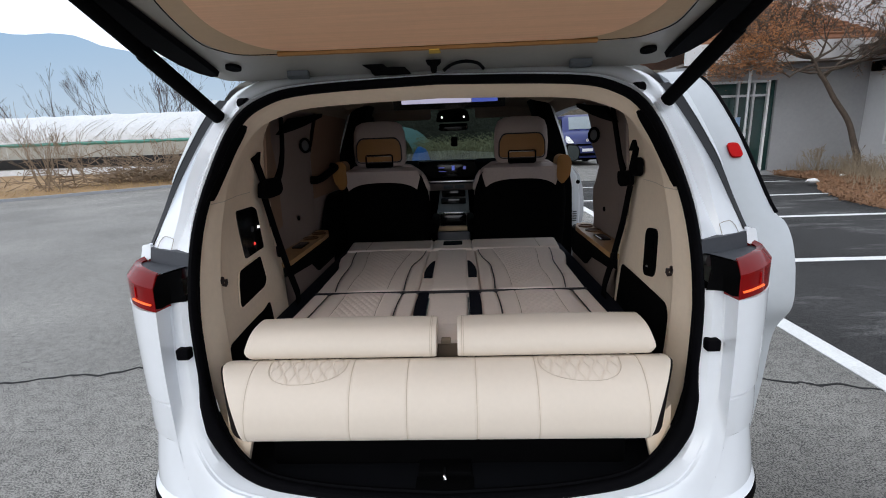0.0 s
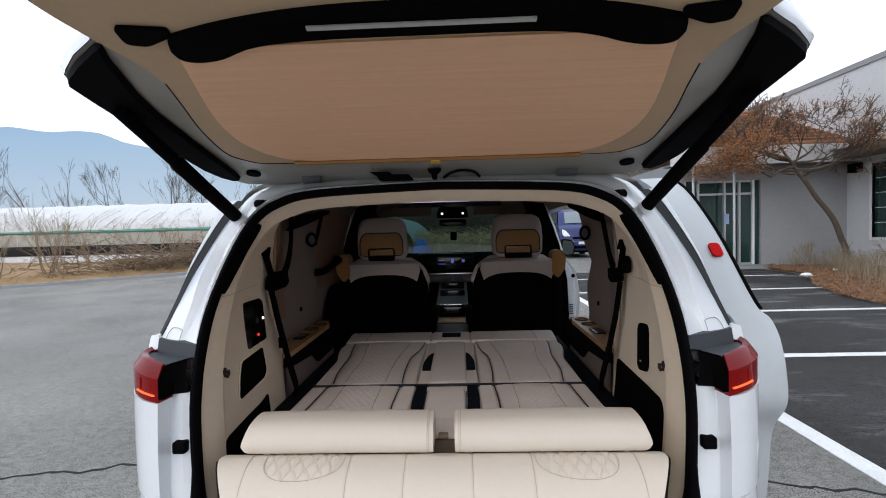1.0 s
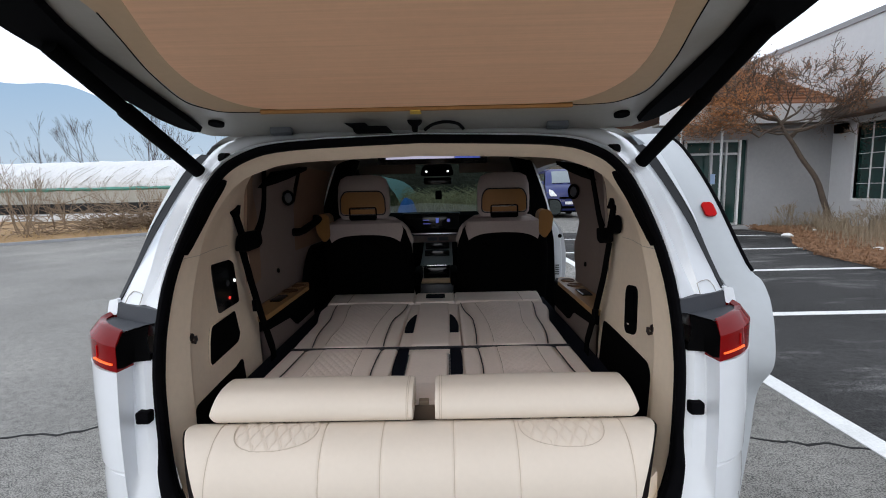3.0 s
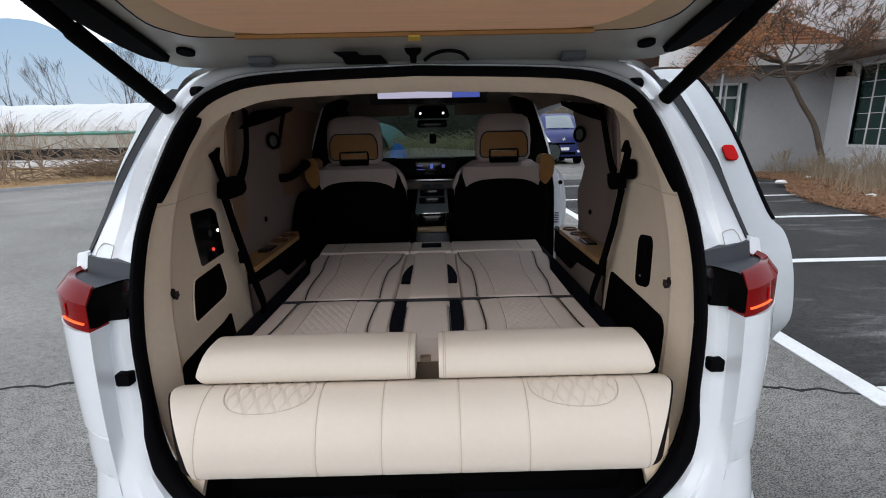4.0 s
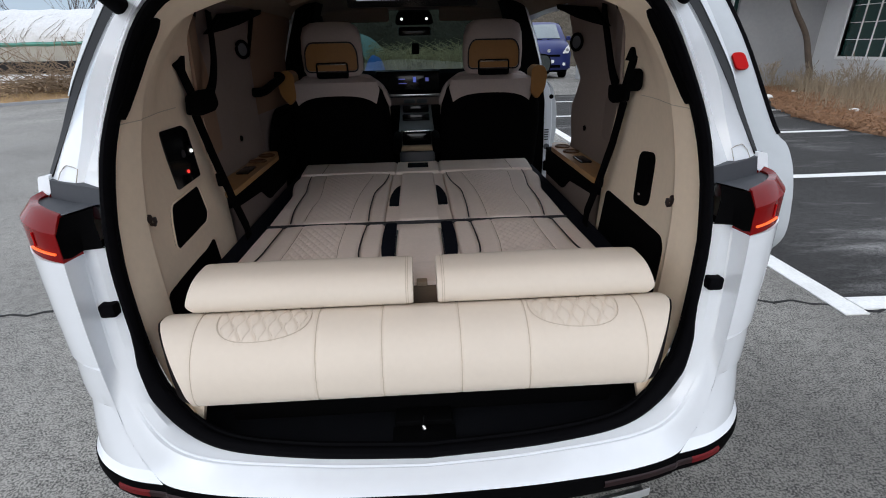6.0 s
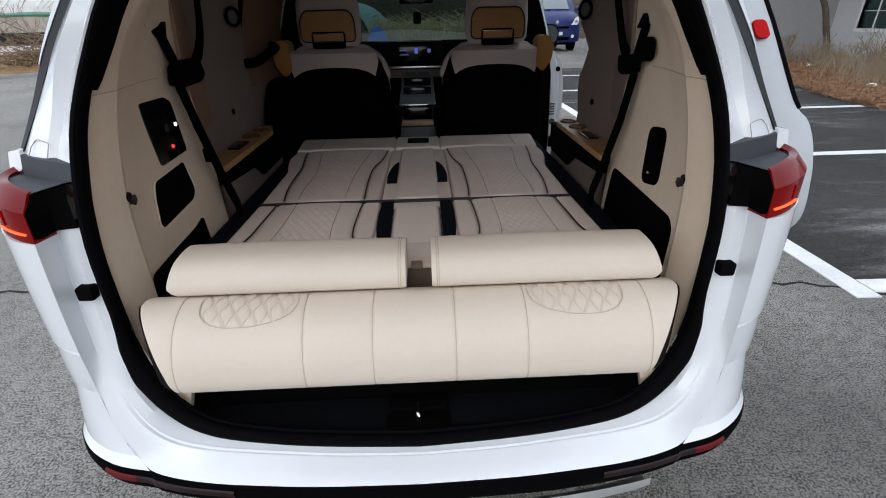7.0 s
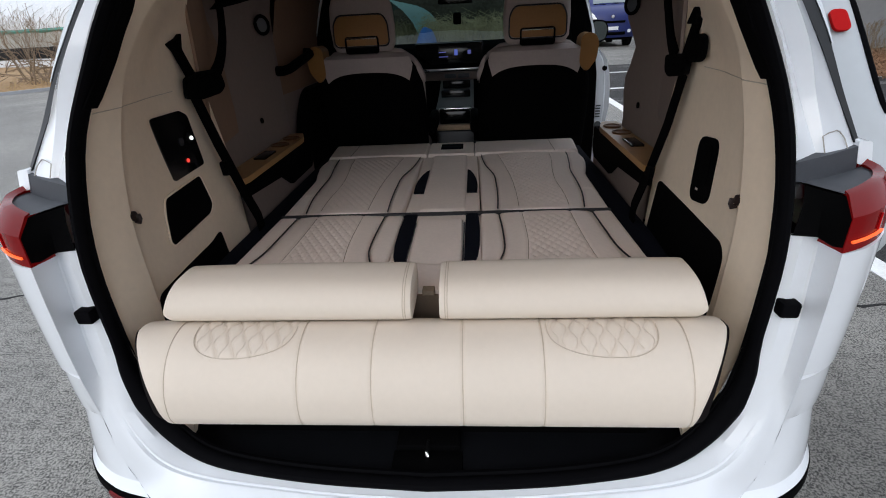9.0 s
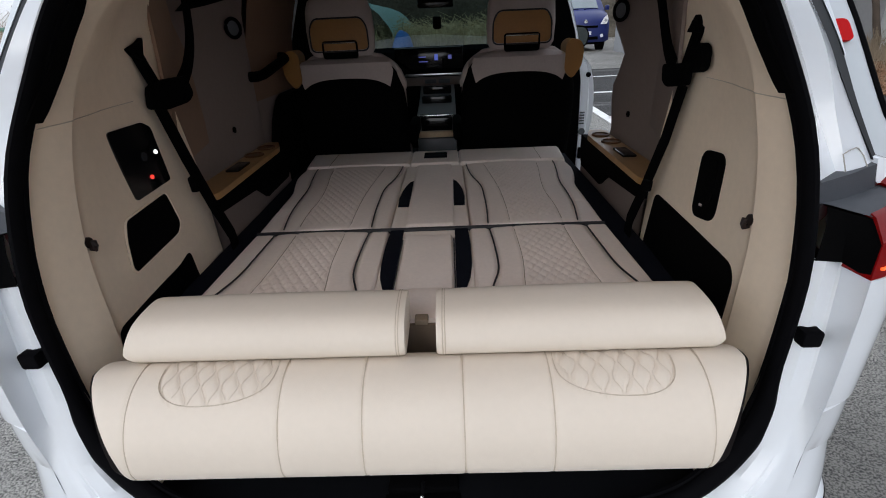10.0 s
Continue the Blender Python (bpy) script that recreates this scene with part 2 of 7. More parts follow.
TWIG = mat("dry_twigs", (0.23, 0.165, 0.11), 0.9, var=0.3, scale=7, bump=0.3)
TWIG_FAR = mat("far_bare_twigs", (0.085, 0.075, 0.078), 0.95, var=0.25, scale=2, bump=0)
LEAF = mat("rust_dry_leaves", (0.33, 0.14, 0.05), 0.85, var=0.35, scale=4, bump=0.2)
LITTER = mat("brown_leaf_litter", (0.22, 0.12, 0.065), 0.9, var=0.45, scale=6, bump=0.5)
WEED = mat("grey_brown_weeds", (0.27, 0.215, 0.15), 0.95, var=0.35, scale=5, bump=0.2)
REED = mat("pale_dry_reeds", (0.52, 0.44, 0.27), 0.9, var=0.4, scale=3, bump=0.2)
TEAL = mat("teal_tunnel_film", (0.25, 0.47, 0.47), 0.45, var=0.12, scale=2, bump=0.3, bscale=6)
STRAW = mat("dry_straw_grass", (0.42, 0.29, 0.14), 0.9, var=0.3, scale=5, bump=0.2)
FILM = mat("white_polythene_film", (0.64, 0.65, 0.66), 0.35, var=0.10, scale=0.8, bump=0.9, bscale=3)
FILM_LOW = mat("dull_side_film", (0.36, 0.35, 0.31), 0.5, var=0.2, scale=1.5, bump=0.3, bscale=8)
GREEN = mat("green_net_band", (0.09, 0.27, 0.22), 0.7, var=0.25, scale=3, bump=0.2)
BLUE = mat("blue_truck_paint", (0.008, 0.018, 0.12), 0.4, coat=0.08, var=0.05, bump=0)
# pale base colour stands in for most of the sky's reflection
PALE_SCREEN = mat("painted_sky_windscreen", (0.17, 0.21, 0.23), 0.06, coat=1.0, var=0.1, scale=1, bump=0)
TARP = mat("blue_tarpaulin", (0.03, 0.16, 0.55), 0.5, var=0.15, scale=6, bump=0.4, bscale=20)
PLASTIC_WHITE = mat("white_plastic", (0.80, 0.80, 0.79), 0.6, var=0.08, scale=20, bump=0.4, bscale=60)
# haze painted as a glow: pale at the foot, bluer towards the ridge
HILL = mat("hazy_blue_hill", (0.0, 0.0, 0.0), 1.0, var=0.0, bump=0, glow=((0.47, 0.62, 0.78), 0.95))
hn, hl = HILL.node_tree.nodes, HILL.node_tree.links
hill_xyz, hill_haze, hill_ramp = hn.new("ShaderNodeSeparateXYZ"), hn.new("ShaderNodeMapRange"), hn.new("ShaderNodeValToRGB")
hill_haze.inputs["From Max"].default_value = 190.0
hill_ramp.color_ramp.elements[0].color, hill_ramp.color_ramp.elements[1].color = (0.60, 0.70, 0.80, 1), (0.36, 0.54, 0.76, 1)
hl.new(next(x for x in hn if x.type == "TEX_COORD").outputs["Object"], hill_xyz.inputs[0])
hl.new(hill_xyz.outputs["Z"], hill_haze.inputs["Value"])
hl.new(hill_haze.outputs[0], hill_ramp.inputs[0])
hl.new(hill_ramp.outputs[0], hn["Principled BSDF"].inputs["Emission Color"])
CONSOLE = mat("pale_console_plastic", (0.27, 0.27, 0.275), 0.45, var=0.05, scale=10, bump=0.1, bscale=600)
PALE_WOOD = mat("pale_wood_band", (0.66, 0.50, 0.30), 0.5, var=0.12, scale=14, bump=0.05)
SCREEN = mat("lit_screen", (0.02, 0.02, 0.02), 0.2, var=0, bump=0, glow=((0.62, 0.60, 0.80), 0.7))
SCREEN_BLUE = mat("lit_screen_blue", (0.02, 0.02, 0.02), 0.2, var=0, bump=0, glow=((0.12, 0.18, 0.75), 0.5))
DASH_GLOW = mat("lit_dash_icons", (0.02, 0.02, 0.03), 0.2, var=0, bump=0, glow=((0.22, 0.25, 0.9), 0.25))


# ---- mesh tools ----
ORIGIN = {}


def thing(name, at, label, category, group="", kind=""):
    ob = new(name)
    ob.empty_display_size = 0.1
    ob.location = at
    ORIGIN[ob.name] = Vector(at)
    return tagged(ob, label, category, group, kind)


def mesh_from(name, bm, material, smooth=38):
    bmesh.ops.remove_doubles(bm, verts=bm.verts, dist=1e-5)
    bmesh.ops.recalc_face_normals(bm, faces=bm.faces)
    lim = radians(smooth)
    for f in bm.faces:
        f.smooth = True
    for e in bm.edges:
        e.smooth = len(e.link_faces) == 2 and e.calc_face_angle(0) < lim
    me = bpy.data.meshes.new(name)
    bm.to_mesh(me)
    bm.free()
    me.materials.append(material)
    return me


def part(name, bm, material, parent, label="", smooth=38):
    ob = new(name, mesh_from(name, bm, material, smooth))
    if parent is not None:
        ob.parent = parent
        if parent.name in ORIGIN:
            ob.matrix_parent_inverse = Matrix.Translation(-ORIGIN[parent.name])
    return tagged(ob, label)


def alone(name, bm, material, label, category, group="", kind="", smooth=38):
    return tagged(new(name, mesh_from(name, bm, material, smooth)), label, category, group, kind)


def box(bm, x0, x1, y0, y1, z0, z1, bevel=0.0, seg=2, m=None):
    vs = bmesh.ops.create_cube(bm, size=1)["verts"]
    for v in vs:
        v.co = Vector((x0 + (v.co.x + 0.5) * (x1 - x0), y0 + (v.co.y + 0.5) * (y1 - y0), z0 + (v.co.z + 0.5) * (z1 - z0)))
    if bevel:
        es = {e for v in vs for e in v.link_edges}
        r = bmesh.ops.bevel(bm, geom=list(es), offset=bevel, segments=seg, profile=0.5, affect="EDGES")
        vs = list({v for f in r["faces"] for v in f.verts} | {v for v in vs if v.is_valid})
    if m is not None:
        bmesh.ops.transform(bm, matrix=m, verts=vs)
    return bm


def boxed(*a, **k):
    return box(bmesh.new(), *a, **k)


def loft(bm, rows, close=False, cap=False):
    """A sheet through rows of points; close joins each row's ends, cap fills the first and last row."""
    vs = [[bm.verts.new(p) for p in r] for r in rows]
    for a, b in zip(vs, vs[1:]):
        n = len(a)
        for i in range(n if close else n - 1):
            j = (i + 1) % n
            q = [a[i], a[j], b[j], b[i]]
            if len({tuple(round(c, 6) for c in v.co) for v in q}) >= 3:
                try:
                    bm.faces.new(q)
                except ValueError:
                    pass
    if cap:
        for r in (vs[0], vs[-1]):
            try:
                bm.faces.new(r)
            except ValueError:
                pass
    return bm


def spline(pts, n):
    """n points on a smooth curve through pts."""
    pts = [Vector(p) for p in pts]
    out, m = [], len(pts) - 1
    for k in range(n):
        u = k / (n - 1) * m
        i = min(int(u), m - 1)
        t = u - i
        p0, p1, p2, p3 = pts[max(i - 1, 0)], pts[i], pts[i + 1], pts[min(i + 2, m)]
        out.append(0.5 * (2 * p1 + (p2 - p0) * t + (2 * p0 - 5 * p1 + 4 * p2 - p3) * t * t + (3 * p1 - p0 - 3 * p2 + p3) * t ** 3))
    return out


def tube(bm, pts, r, seg=6, ends=True):
    """A tube along pts; r is one radius or one for each point."""
    pts = [Vector(p) for p in pts]
    rs = r if isinstance(r, (list, tuple)) else [r] * len(pts)
    rows, up = [], Vector((0.13, 0.21, 0.97))
    for i, p in enumerate(pts):
        d = (pts[min(i + 1, len(pts) - 1)] - pts[max(i - 1, 0)])
        d = d.normalized() if d.length > 1e-9 else Vector((0, 0, 1))
        a = d.cross(up)
        if a.length < 0.05:
            a = d.cross(Vector((1, 0, 0)))
        a.normalize()
        b = d.cross(a)
        rows.append([p + rs[i] * (math.cos(2 * math.pi * k / seg) * a + math.sin(2 * math.pi * k / seg) * b) for k in range(seg)])
    return loft(bm, rows, close=True, cap=ends)


def ribbon(bm, pts, across, width, thick):
    """A flat strap along pts, width along the vector across."""
    pts, a = [Vector(p) for p in pts], Vector(across).normalized()
    rows = []
    for i, p in enumerate(pts):
        d = (pts[min(i + 1, len(pts) - 1)] - pts[max(i - 1, 0)]).normalized()
        w = (a - d * a.dot(d)).normalized()
        nn = d.cross(w)
        rows.append([p + w * width / 2 + nn * thick / 2, p - w * width / 2 + nn * thick / 2, p - w * width / 2 - nn * thick / 2, p + w * width / 2 - nn * thick / 2])
    return loft(bm, rows, close=True, cap=True)


def prism(bm, poly, shift):
    """A polygon of 3D points pushed along shift into a solid."""
    s = Vector(shift)
    return loft(bm, [[Vector(p) for p in poly], [Vector(p) + s for p in poly]], close=True, cap=True)


def rounded(pts, r, n=4):
    """Rounds the corners of a flat polygon of 3D points."""
    out, m = [], len(pts)
    pts = [Vector(p) for p in pts]
    for i, p in enumerate(pts):
        a, b = pts[i - 1] - p, pts[(i + 1) % m] - p
        k = min(r, a.length * 0.45, b.length * 0.45)
        s, e = p + a.normalized() * k, p + b.normalized() * k
        for j in range(n + 1):
            t = j / n
            out.append((1 - t) ** 2 * s + 2 * t * (1 - t) * p + t * t * e)
    return out


def disc(bm, c, normal, r, depth, seg=20):
    nrm = Vector(normal).normalized()
    tube(bm, [Vector(c) - nrm * depth / 2, Vector(c) + nrm * depth / 2], r, seg)
    return bm


def pad(x0, x1, y0, y1, z0, hf, nx=40, ny=40):
    """A cushion with a shaped top: hf(u, v, x, y) gives the height over z0."""
    bm = bmesh.new()
    g = []
    for j in range(ny + 1):
        row = []
        for i in range(nx + 1):
            u, v = i / nx, j / ny
            xa, xb = (x0(v), x1(v)) if callable(x0) else (x0, x1)
            x, y = xa + (xb - xa) * u, y0 + (y1 - y0) * v
            row.append((x, y, z0 + hf(u, v, x, y)))
        g.append(row)
    low = [[(p[0], p[1], z0) for p in (g[0])], [(p[0], p[1], z0) for p in g[-1]]]
    loft(bm, [low[0]] + g + [low[1]])
    loft(bm, [[(r[0][0], r[0][1], z0) for r in g], [r[0] for r in g]])
    loft(bm, [[(r[-1][0], r[-1][1], z0) for r in g], [r[-1] for r in g]])
    loft(bm, [low[0], low[1]])
    return bm


def edge_round(d, r):
    return 0.0 if d >= r else -r + math.sqrt(max(r * r - (r - d) ** 2, 0))


def quilt(x, y, pitch, depth):
    """Diamond quilting: puffs between two sets of slanting seams."""
    a, b = (x + y * 0.62) / pitch, (x - y * 0.62) / pitch
    s = min(abs(a - round(a)), abs(b - round(b))) * 2
    return depth * (min(1.0, s * 2.2) - 1.0)


# ---- the minivan ----
van = thing("minivan", (0, 2.5, 0), "white minivan with open tailgate and cream interior on asphalt", "car")

# half of the tailgate opening, from the middle of the sill up to the middle of the header
SEAL = [(0, 0.05, 0.572), (0.20, 0.055, 0.580), (0.34, 0.064, 0.587), (0.47, 0.078, 0.600), (0.545, 0.09, 0.622), (0.60, 0.105, 0.660), (0.64, 0.118, 0.715), (0.668, 0.128, 0.79),
        (0.684, 0.14, 0.95), (0.689, 0.16, 1.12), (0.684, 0.22, 1.30), (0.669, 0.32, 1.45), (0.619, 0.40, 1.595), (0.542, 0.44, 1.664), (0.40, 0.46, 1.696), (0, 0.48, 1.712)]
half = spline(SEAL, 61)
loop = half + [Vector((-p.x, p.y, p.z)) for p in reversed(half[1:-1])]
NL = len(loop)


def outward(i):
    t = (loop[(i + 1) % NL] - loop[i - 1]).normalized()
    o = t.cross(Vector((0, -0.93, 0.36))).normalized()
    return o if o.dot(loop[i] - Vector((0, 0.25, 1.1))) > 0 else -o


bm = bmesh.new()
rows = []
for i in range(NL):
    o = outward(i)
    nn = Vector((0, -0.93, 0.36))
    z_ = loop[i].z
    fat = max(0, 1 - abs(z_ - 0.73) / 0.14)
    foot = max(0, min(1, (0.90 - z_) / 0.1))
    c = loop[i] + o * (0.0065 + 0.0085 * foot + 0.004 * fat)
    r_o = 0.0115 + 0.005 * foot + 0.008 * fat
    rows.append([c + o * r_o * math.cos(a) + nn * 0.018 * math.sin(a) for a in [2 * math.pi * k / 10 for k in range(10)]])
rows.append(rows[0])
loft(bm, rows, close=True)
part("weather_seal", bm, RUBBER, van, "black rubber tailgate seal")
bm = bmesh.new()
tube(bm, [loop[i % NL] + outward(i % NL) * 0.002 + Vector((0, 0.012, -0.002)) for i in range(NL + 1)], 0.008, 6)
part("seal_lip", bm, RUBBER, van)

# painted body round the opening: seal edge, channel, outer corner, side
LOW = [((0, 0.03, 0.553), (0, 0.004, 0.5455), (0, -0.050, 0.519)),
       ((0.20, 0.035, 0.560), (0.20, 0.009, 0.550), (0.207, -0.046, 0.5205)),
       ((0.34, 0.045, 0.567), (0.344, 0.018, 0.556), (0.355, -0.038, 0.5235)),
       ((0.48, 0.056, 0.577), (0.488, 0.028, 0.565), (0.515, -0.023, 0.5285)),
       ((0.565, 0.066, 0.594), (0.578, 0.036, 0.580), (0.640, 0.006, 0.5345)),
       ((0.617, 0.075, 0.618), (0.635, 0.045, 0.604), (0.700, 0.045, 0.5485)),
       ((0.655, 0.088, 0.655), (0.680, 0.060, 0.642), (0.730, 0.062, 0.588)),
       ((0.688, 0.100, 0.715), (0.722, 0.085, 0.708), (0.752, 0.078, 0.645)),
       ((0.705, 0.110, 0.785), (0.742, 0.108, 0.785), (0.768, 0.094, 0.718)),
       ((0.718, 0.122, 0.860), (0.754, 0.124, 0.860), (0.763, 0.084, 0.838)),
       ((0.728, 0.140, 0.980), (0.764, 0.146, 0.980), (0.766, 0.090, 0.970)),
       ((0.732, 0.155, 1.118), (0.767, 0.165, 1.112), (0.765, 0.098, 1.108))]
HIGH = [((0.715, 0.205, 1.246), (0.780, 0.256, 1.246), (0.797, 0.252, 1.246), (0.884, 0.305, 1.246)),
        ((0.711, 0.245, 1.335), (0.760, 0.310, 1.335), (0.782, 0.296, 1.335), (0.868, 0.372, 1.335)),
        ((0.697, 0.325, 1.46), (0.733, 0.382, 1.465), (0.766, 0.364, 1.465), (0.838, 0.462, 1.465)),
        ((0.644, 0.405, 1.61), (0.674, 0.462, 1.625), (0.710, 0.482, 1.635), (0.765, 0.575, 1.64)),
        ((0.56, 0.445, 1.688), (0.58, 0.492, 1.70), (0.605, 0.522, 1.718), (0.66, 0.605, 1.738)),
        ((0.41, 0.465, 1.72), (0.42, 0.51, 1.73), (0.43, 0.55, 1.745), (0.45, 0.63, 1.765)),
        ((0, 0.485, 1.735), (0, 0.53, 1.742), (0, 0.57, 1.755), (0, 0.65, 1.78))]


def flip(p, s):
    return Vector((p[0] * s, p[1], p[2]))


# crease by crease: under the seal, the pressed step, the valley, the sharp outer corner
low = []
for a, v, e in zip(*[spline([r[c] for r in LOW], 61) for c in range(3)]):
    up_ = max(0, min(1, (e.z - 0.60) / 0.12))
    step = Vector((0, 0, 0.004 * (1 - up_)))
    under = a + (a - v) * 0.25 * (1 - up_) + Vector((-0.032 * up_, 0.022 - 0.008 * up_, 0.003))
    low.append([under, a, a.lerp(v, 0.45), a.lerp(v, 0.60) + step * 0.4, a.lerp(v, 0.66) - step, v.lerp(a, 0.12), v + (e - v) * 0.06, v.lerp(e, 0.35), v.lerp(e, 0.68) + step * 0.6, v.lerp(e, 0.93), e])
cols_ = [spline([r[c] for r in HIGH], 36) for c in range(4)]
high = [[a + Vector((-0.022 if a.z < 1.6 else 0, 0.016, -0.012 if a.z > 1.6 else 0)), a, a.lerp(b, 0.5), b, b.lerp(c, 0.5), c, c.lerp(d, 0.5) + Vector((0.004, -0.004, 0)), d] for a, b, c, d in zip(*cols_)]
high.insert(0, [p + Vector((0, 0, -0.025)) for p in high[0]])
for s in (1, -1):
    bm = bmesh.new()
    loft(bm, [[flip(p, s) for p in r] for r in low])
    part("rear_quarter", bm, PAINT, van, smooth=26)
    bm = bmesh.new()
    loft(bm, [[flip(p, s) for p in r] for r in high])
    part("rear_pillar", bm, PAINT, van, smooth=22)
    # flank: upper panel to the lamp, bumper corner below its joint
    for name, zs in (("side_panel", ((0.8425, 0.7628, 0.0842, 0.932, 0), (0.90, 0.7645, 0.0862, 0.934, 0), (0.97, 0.766, 0.090, 0.938, 0), (1.04, 0.7658, 0.0935, 0.941, 0), (1.1075, 0.765, 0.098, 0.943, 0), (1.108, 0.765, 0.118, 0.925, 0.006))),
                     ("bumper_corner", ((0.530, 0.662, 0.016, 0.940, 0.0), (0.549, 0.700, 0.045, 0.940, 0.0), (0.575, 0.722, 0.0565, 0.940, 0.0), (0.61, 0.741, 0.0695, 0.939, 0.0), (0.645, 0.752, 0.078, 0.937, 0.002), (0.685, 0.762, 0.087, 0.935, 0.004), (0.712, 0.7672, 0.0932, 0.933, 0.005), (0.718, 0.768, 0.094, 0.937, -0.001), (0.76, 0.7665, 0.0905, 0.936, 0.0), (0.80, 0.7645, 0.087, 0.933, 0.002), (0.832, 0.7632, 0.0845, 0.931, 0.005), (0.8385, 0.760, 0.090, 0.927, 0.009)))):
        bm = bmesh.new()
        rows = []
        for z, x0, y0, x1, dip in zs:
            w = x1 - x0
            rows.append([flip(p, s) for p in spline([(x0, y0, z), (x0 + w * 0.35 - dip * 0.2, y0 + 0.022 + dip, z + 0.004), (x0 + w * 0.68 - dip * 0.6, y0 + 0.075 + dip, z + 0.012), (x0 + w * 0.9 - dip, y0 + 0.16 + dip * 0.6, z + 0.02), (x1 - dip, y0 + 0.30, z + 0.022), (x1 + 0.004, 0.8, z + 0.02), (x1 + 0.005, 1.55, z + 0.02)], 30)])
        loft(bm, rows)
        part(name, bm, PAINT, van, smooth=20)
    # grey ledge over the lamp, grey shelf down to it, white corner cap
    bm = bmesh.new()
    prism(bm, [flip(p, s) for p in ((0.706, 0.190, 1.210), (0.80, 0.234, 1.204), (0.880, 0.276, 1.203), (0.885, 0.293, 1.247), (0.797, 0.240, 1.247), (0.708, 0.194, 1.247))], (0, 0.05, 0))
    part("lamp_ledge", bm, LEDGE, van, "dark grey plastic ledge")
    bm = bmesh.new()
    loft(bm, [[flip(p, s) for p in ((0.706, 0.200, 1.212), (0.80, 0.244, 1.2055), (0.845, 0.266, 1.2045), (0.899, 0.290, 1.206))],
              [flip(p, s) for p in ((0.735, 0.196, 1.207), (0.786, 0.155, 1.1970), (0.850, 0.180, 1.2045), (0.892, 0.222, 1.2100))]])
    part("lamp_shelf", bm, LEDGE, van)
    bm = bmesh.new()
    prism(bm, rounded([flip(p, s) for p in ((0.880, 0.278, 1.214), (0.920, 0.292, 1.208), (0.912, 0.298, 1.254), (0.882, 0.294, 1.258))], 0.006, 2), (0, 0.05, 0))
    part("corner_cap", bm, PAINT, van)
    # quarter window strip and glass along the pillar
    edge = spline([(0.887, 0.303, 1.25), (0.872, 0.372, 1.335), (0.843, 0.462, 1.465), (0.770, 0.575, 1.64), (0.73, 0.61, 1.69)], 20)
    bm = bmesh.new()
    loft(bm, [[flip(p + Vector((-0.005, -0.003, 0)), s), flip(p + Vector((0.008 + 0.075 * (p.z - 1.25), 0.012, 0.006)), s), flip(p + Vector((0.008 + 0.075 * (p.z - 1.25), 0.035, 0.004)), s), flip(p + Vector((-0.006, 0.03, 0)), s)] for p in edge], close=True, cap=True)
    part("window_gasket", bm, SMOKED_EDGE, van)
    bm = bmesh.new()
    loft(bm, [[flip(p + Vector((0.010, 0.03, 0)), s), flip(p + Vector((0.028, 0.3, 0.0)), s), flip((p.x + 0.034, 1.50, p.z), s)] for p in edge])
    part("quarter_glass", bm, TINT, van, "dark tinted quarter glass")
    # bright moulding that widens towards the roof
    bm = bmesh.new()
    loft(bm, [[flip(p + Vector((0.0085 + 0.075 * (p.z - 1.25), 0.010, 0.006)), s), flip(p + Vector((0.011 + 0.075 * (p.z - 1.25) + 0.075 * (p.z - 1.40), 0.014, 0.008)), s), flip(p + Vector((0.012 + 0.075 * (p.z - 1.25) + 0.085 * (p.z - 1.40), 0.05, 0.006)), s)] for p in edge if p.z > 1.41])
    part("window_moulding", bm, ALU, van, "satin silver window moulding")
    bm = bmesh.new()
    loft(bm, [[flip((0.905, 0.30, z), s), flip((0.925, 0.45, z), s), flip((0.945, 0.8, z), s), flip((0.95, 1.55, z), s)] for z in (1.09, 1.25)])
    part("beltline_panel", bm, PAINT, van)
    # lamp: black housing in the opening's channel, red lens that wraps the corner, lit bar
    bm = bmesh.new()
    front = [[(0.712, 0.155, 1.119), (0.753, 0.150, 1.117), (0.768, 0.103, 1.108)], [(0.735, 0.185, 1.17), (0.760, 0.170, 1.168), (0.771, 0.110, 1.168)], [(0.735, 0.196, 1.203), (0.762, 0.178, 1.197), (0.785, 0.153, 1.194)]]
    loft(bm, [[flip((x, 0.33, z), s) for x, y, z in front[0]]] + [[flip(p, s) for p in r] for r in front] + [[flip((x, 0.33, z), s) for x, y, z in front[2]]])
    lamp = part("tail_lamp", bm, BLACK, van, "black lamp housing with red lens")
    cols = (((0.766, 0.100, 1.108), (0.770, 0.108, 1.172), (0.783, 0.150, 1.199), (0.787, 0.166, 1.201)),
            ((0.800, 0.108, 1.114), (0.803, 0.115, 1.178), (0.815, 0.157, 1.2045), (0.814, 0.176, 1.207)),
            ((0.845, 0.135, 1.118), (0.848, 0.142, 1.184), (0.851, 0.180, 1.211), (0.846, 0.196, 1.213)),
            ((0.885, 0.175, 1.122), (0.888, 0.180, 1.190), (0.884, 0.214, 1.215), (0.873, 0.226, 1.212)),
            ((0.912, 0.225, 1.127), (0.914, 0.230, 1.194), (0.903, 0.252, 1.219), (0.890, 0.258, 1.213)),
            ((0.926, 0.310, 1.131), (0.926, 0.315, 1.196), (0.908, 0.322, 1.222), (0.895, 0.302, 1.213)))
    cs = [spline([c[k] for c in cols], 16) for k in range(4)]
    bm = bmesh.new()
    loft(bm, [[flip(p, s) for p in [Vector((cs[0][i].x * 0.985, cs[0][i].y + 0.05, cs[0][i].z + 0.002))] + [cs[k][i] for k in range(4)]] for i in range(16)], cap=True)
    part("lens", bm, LENS, lamp, "glossy red lens")
    bm = bmesh.new()
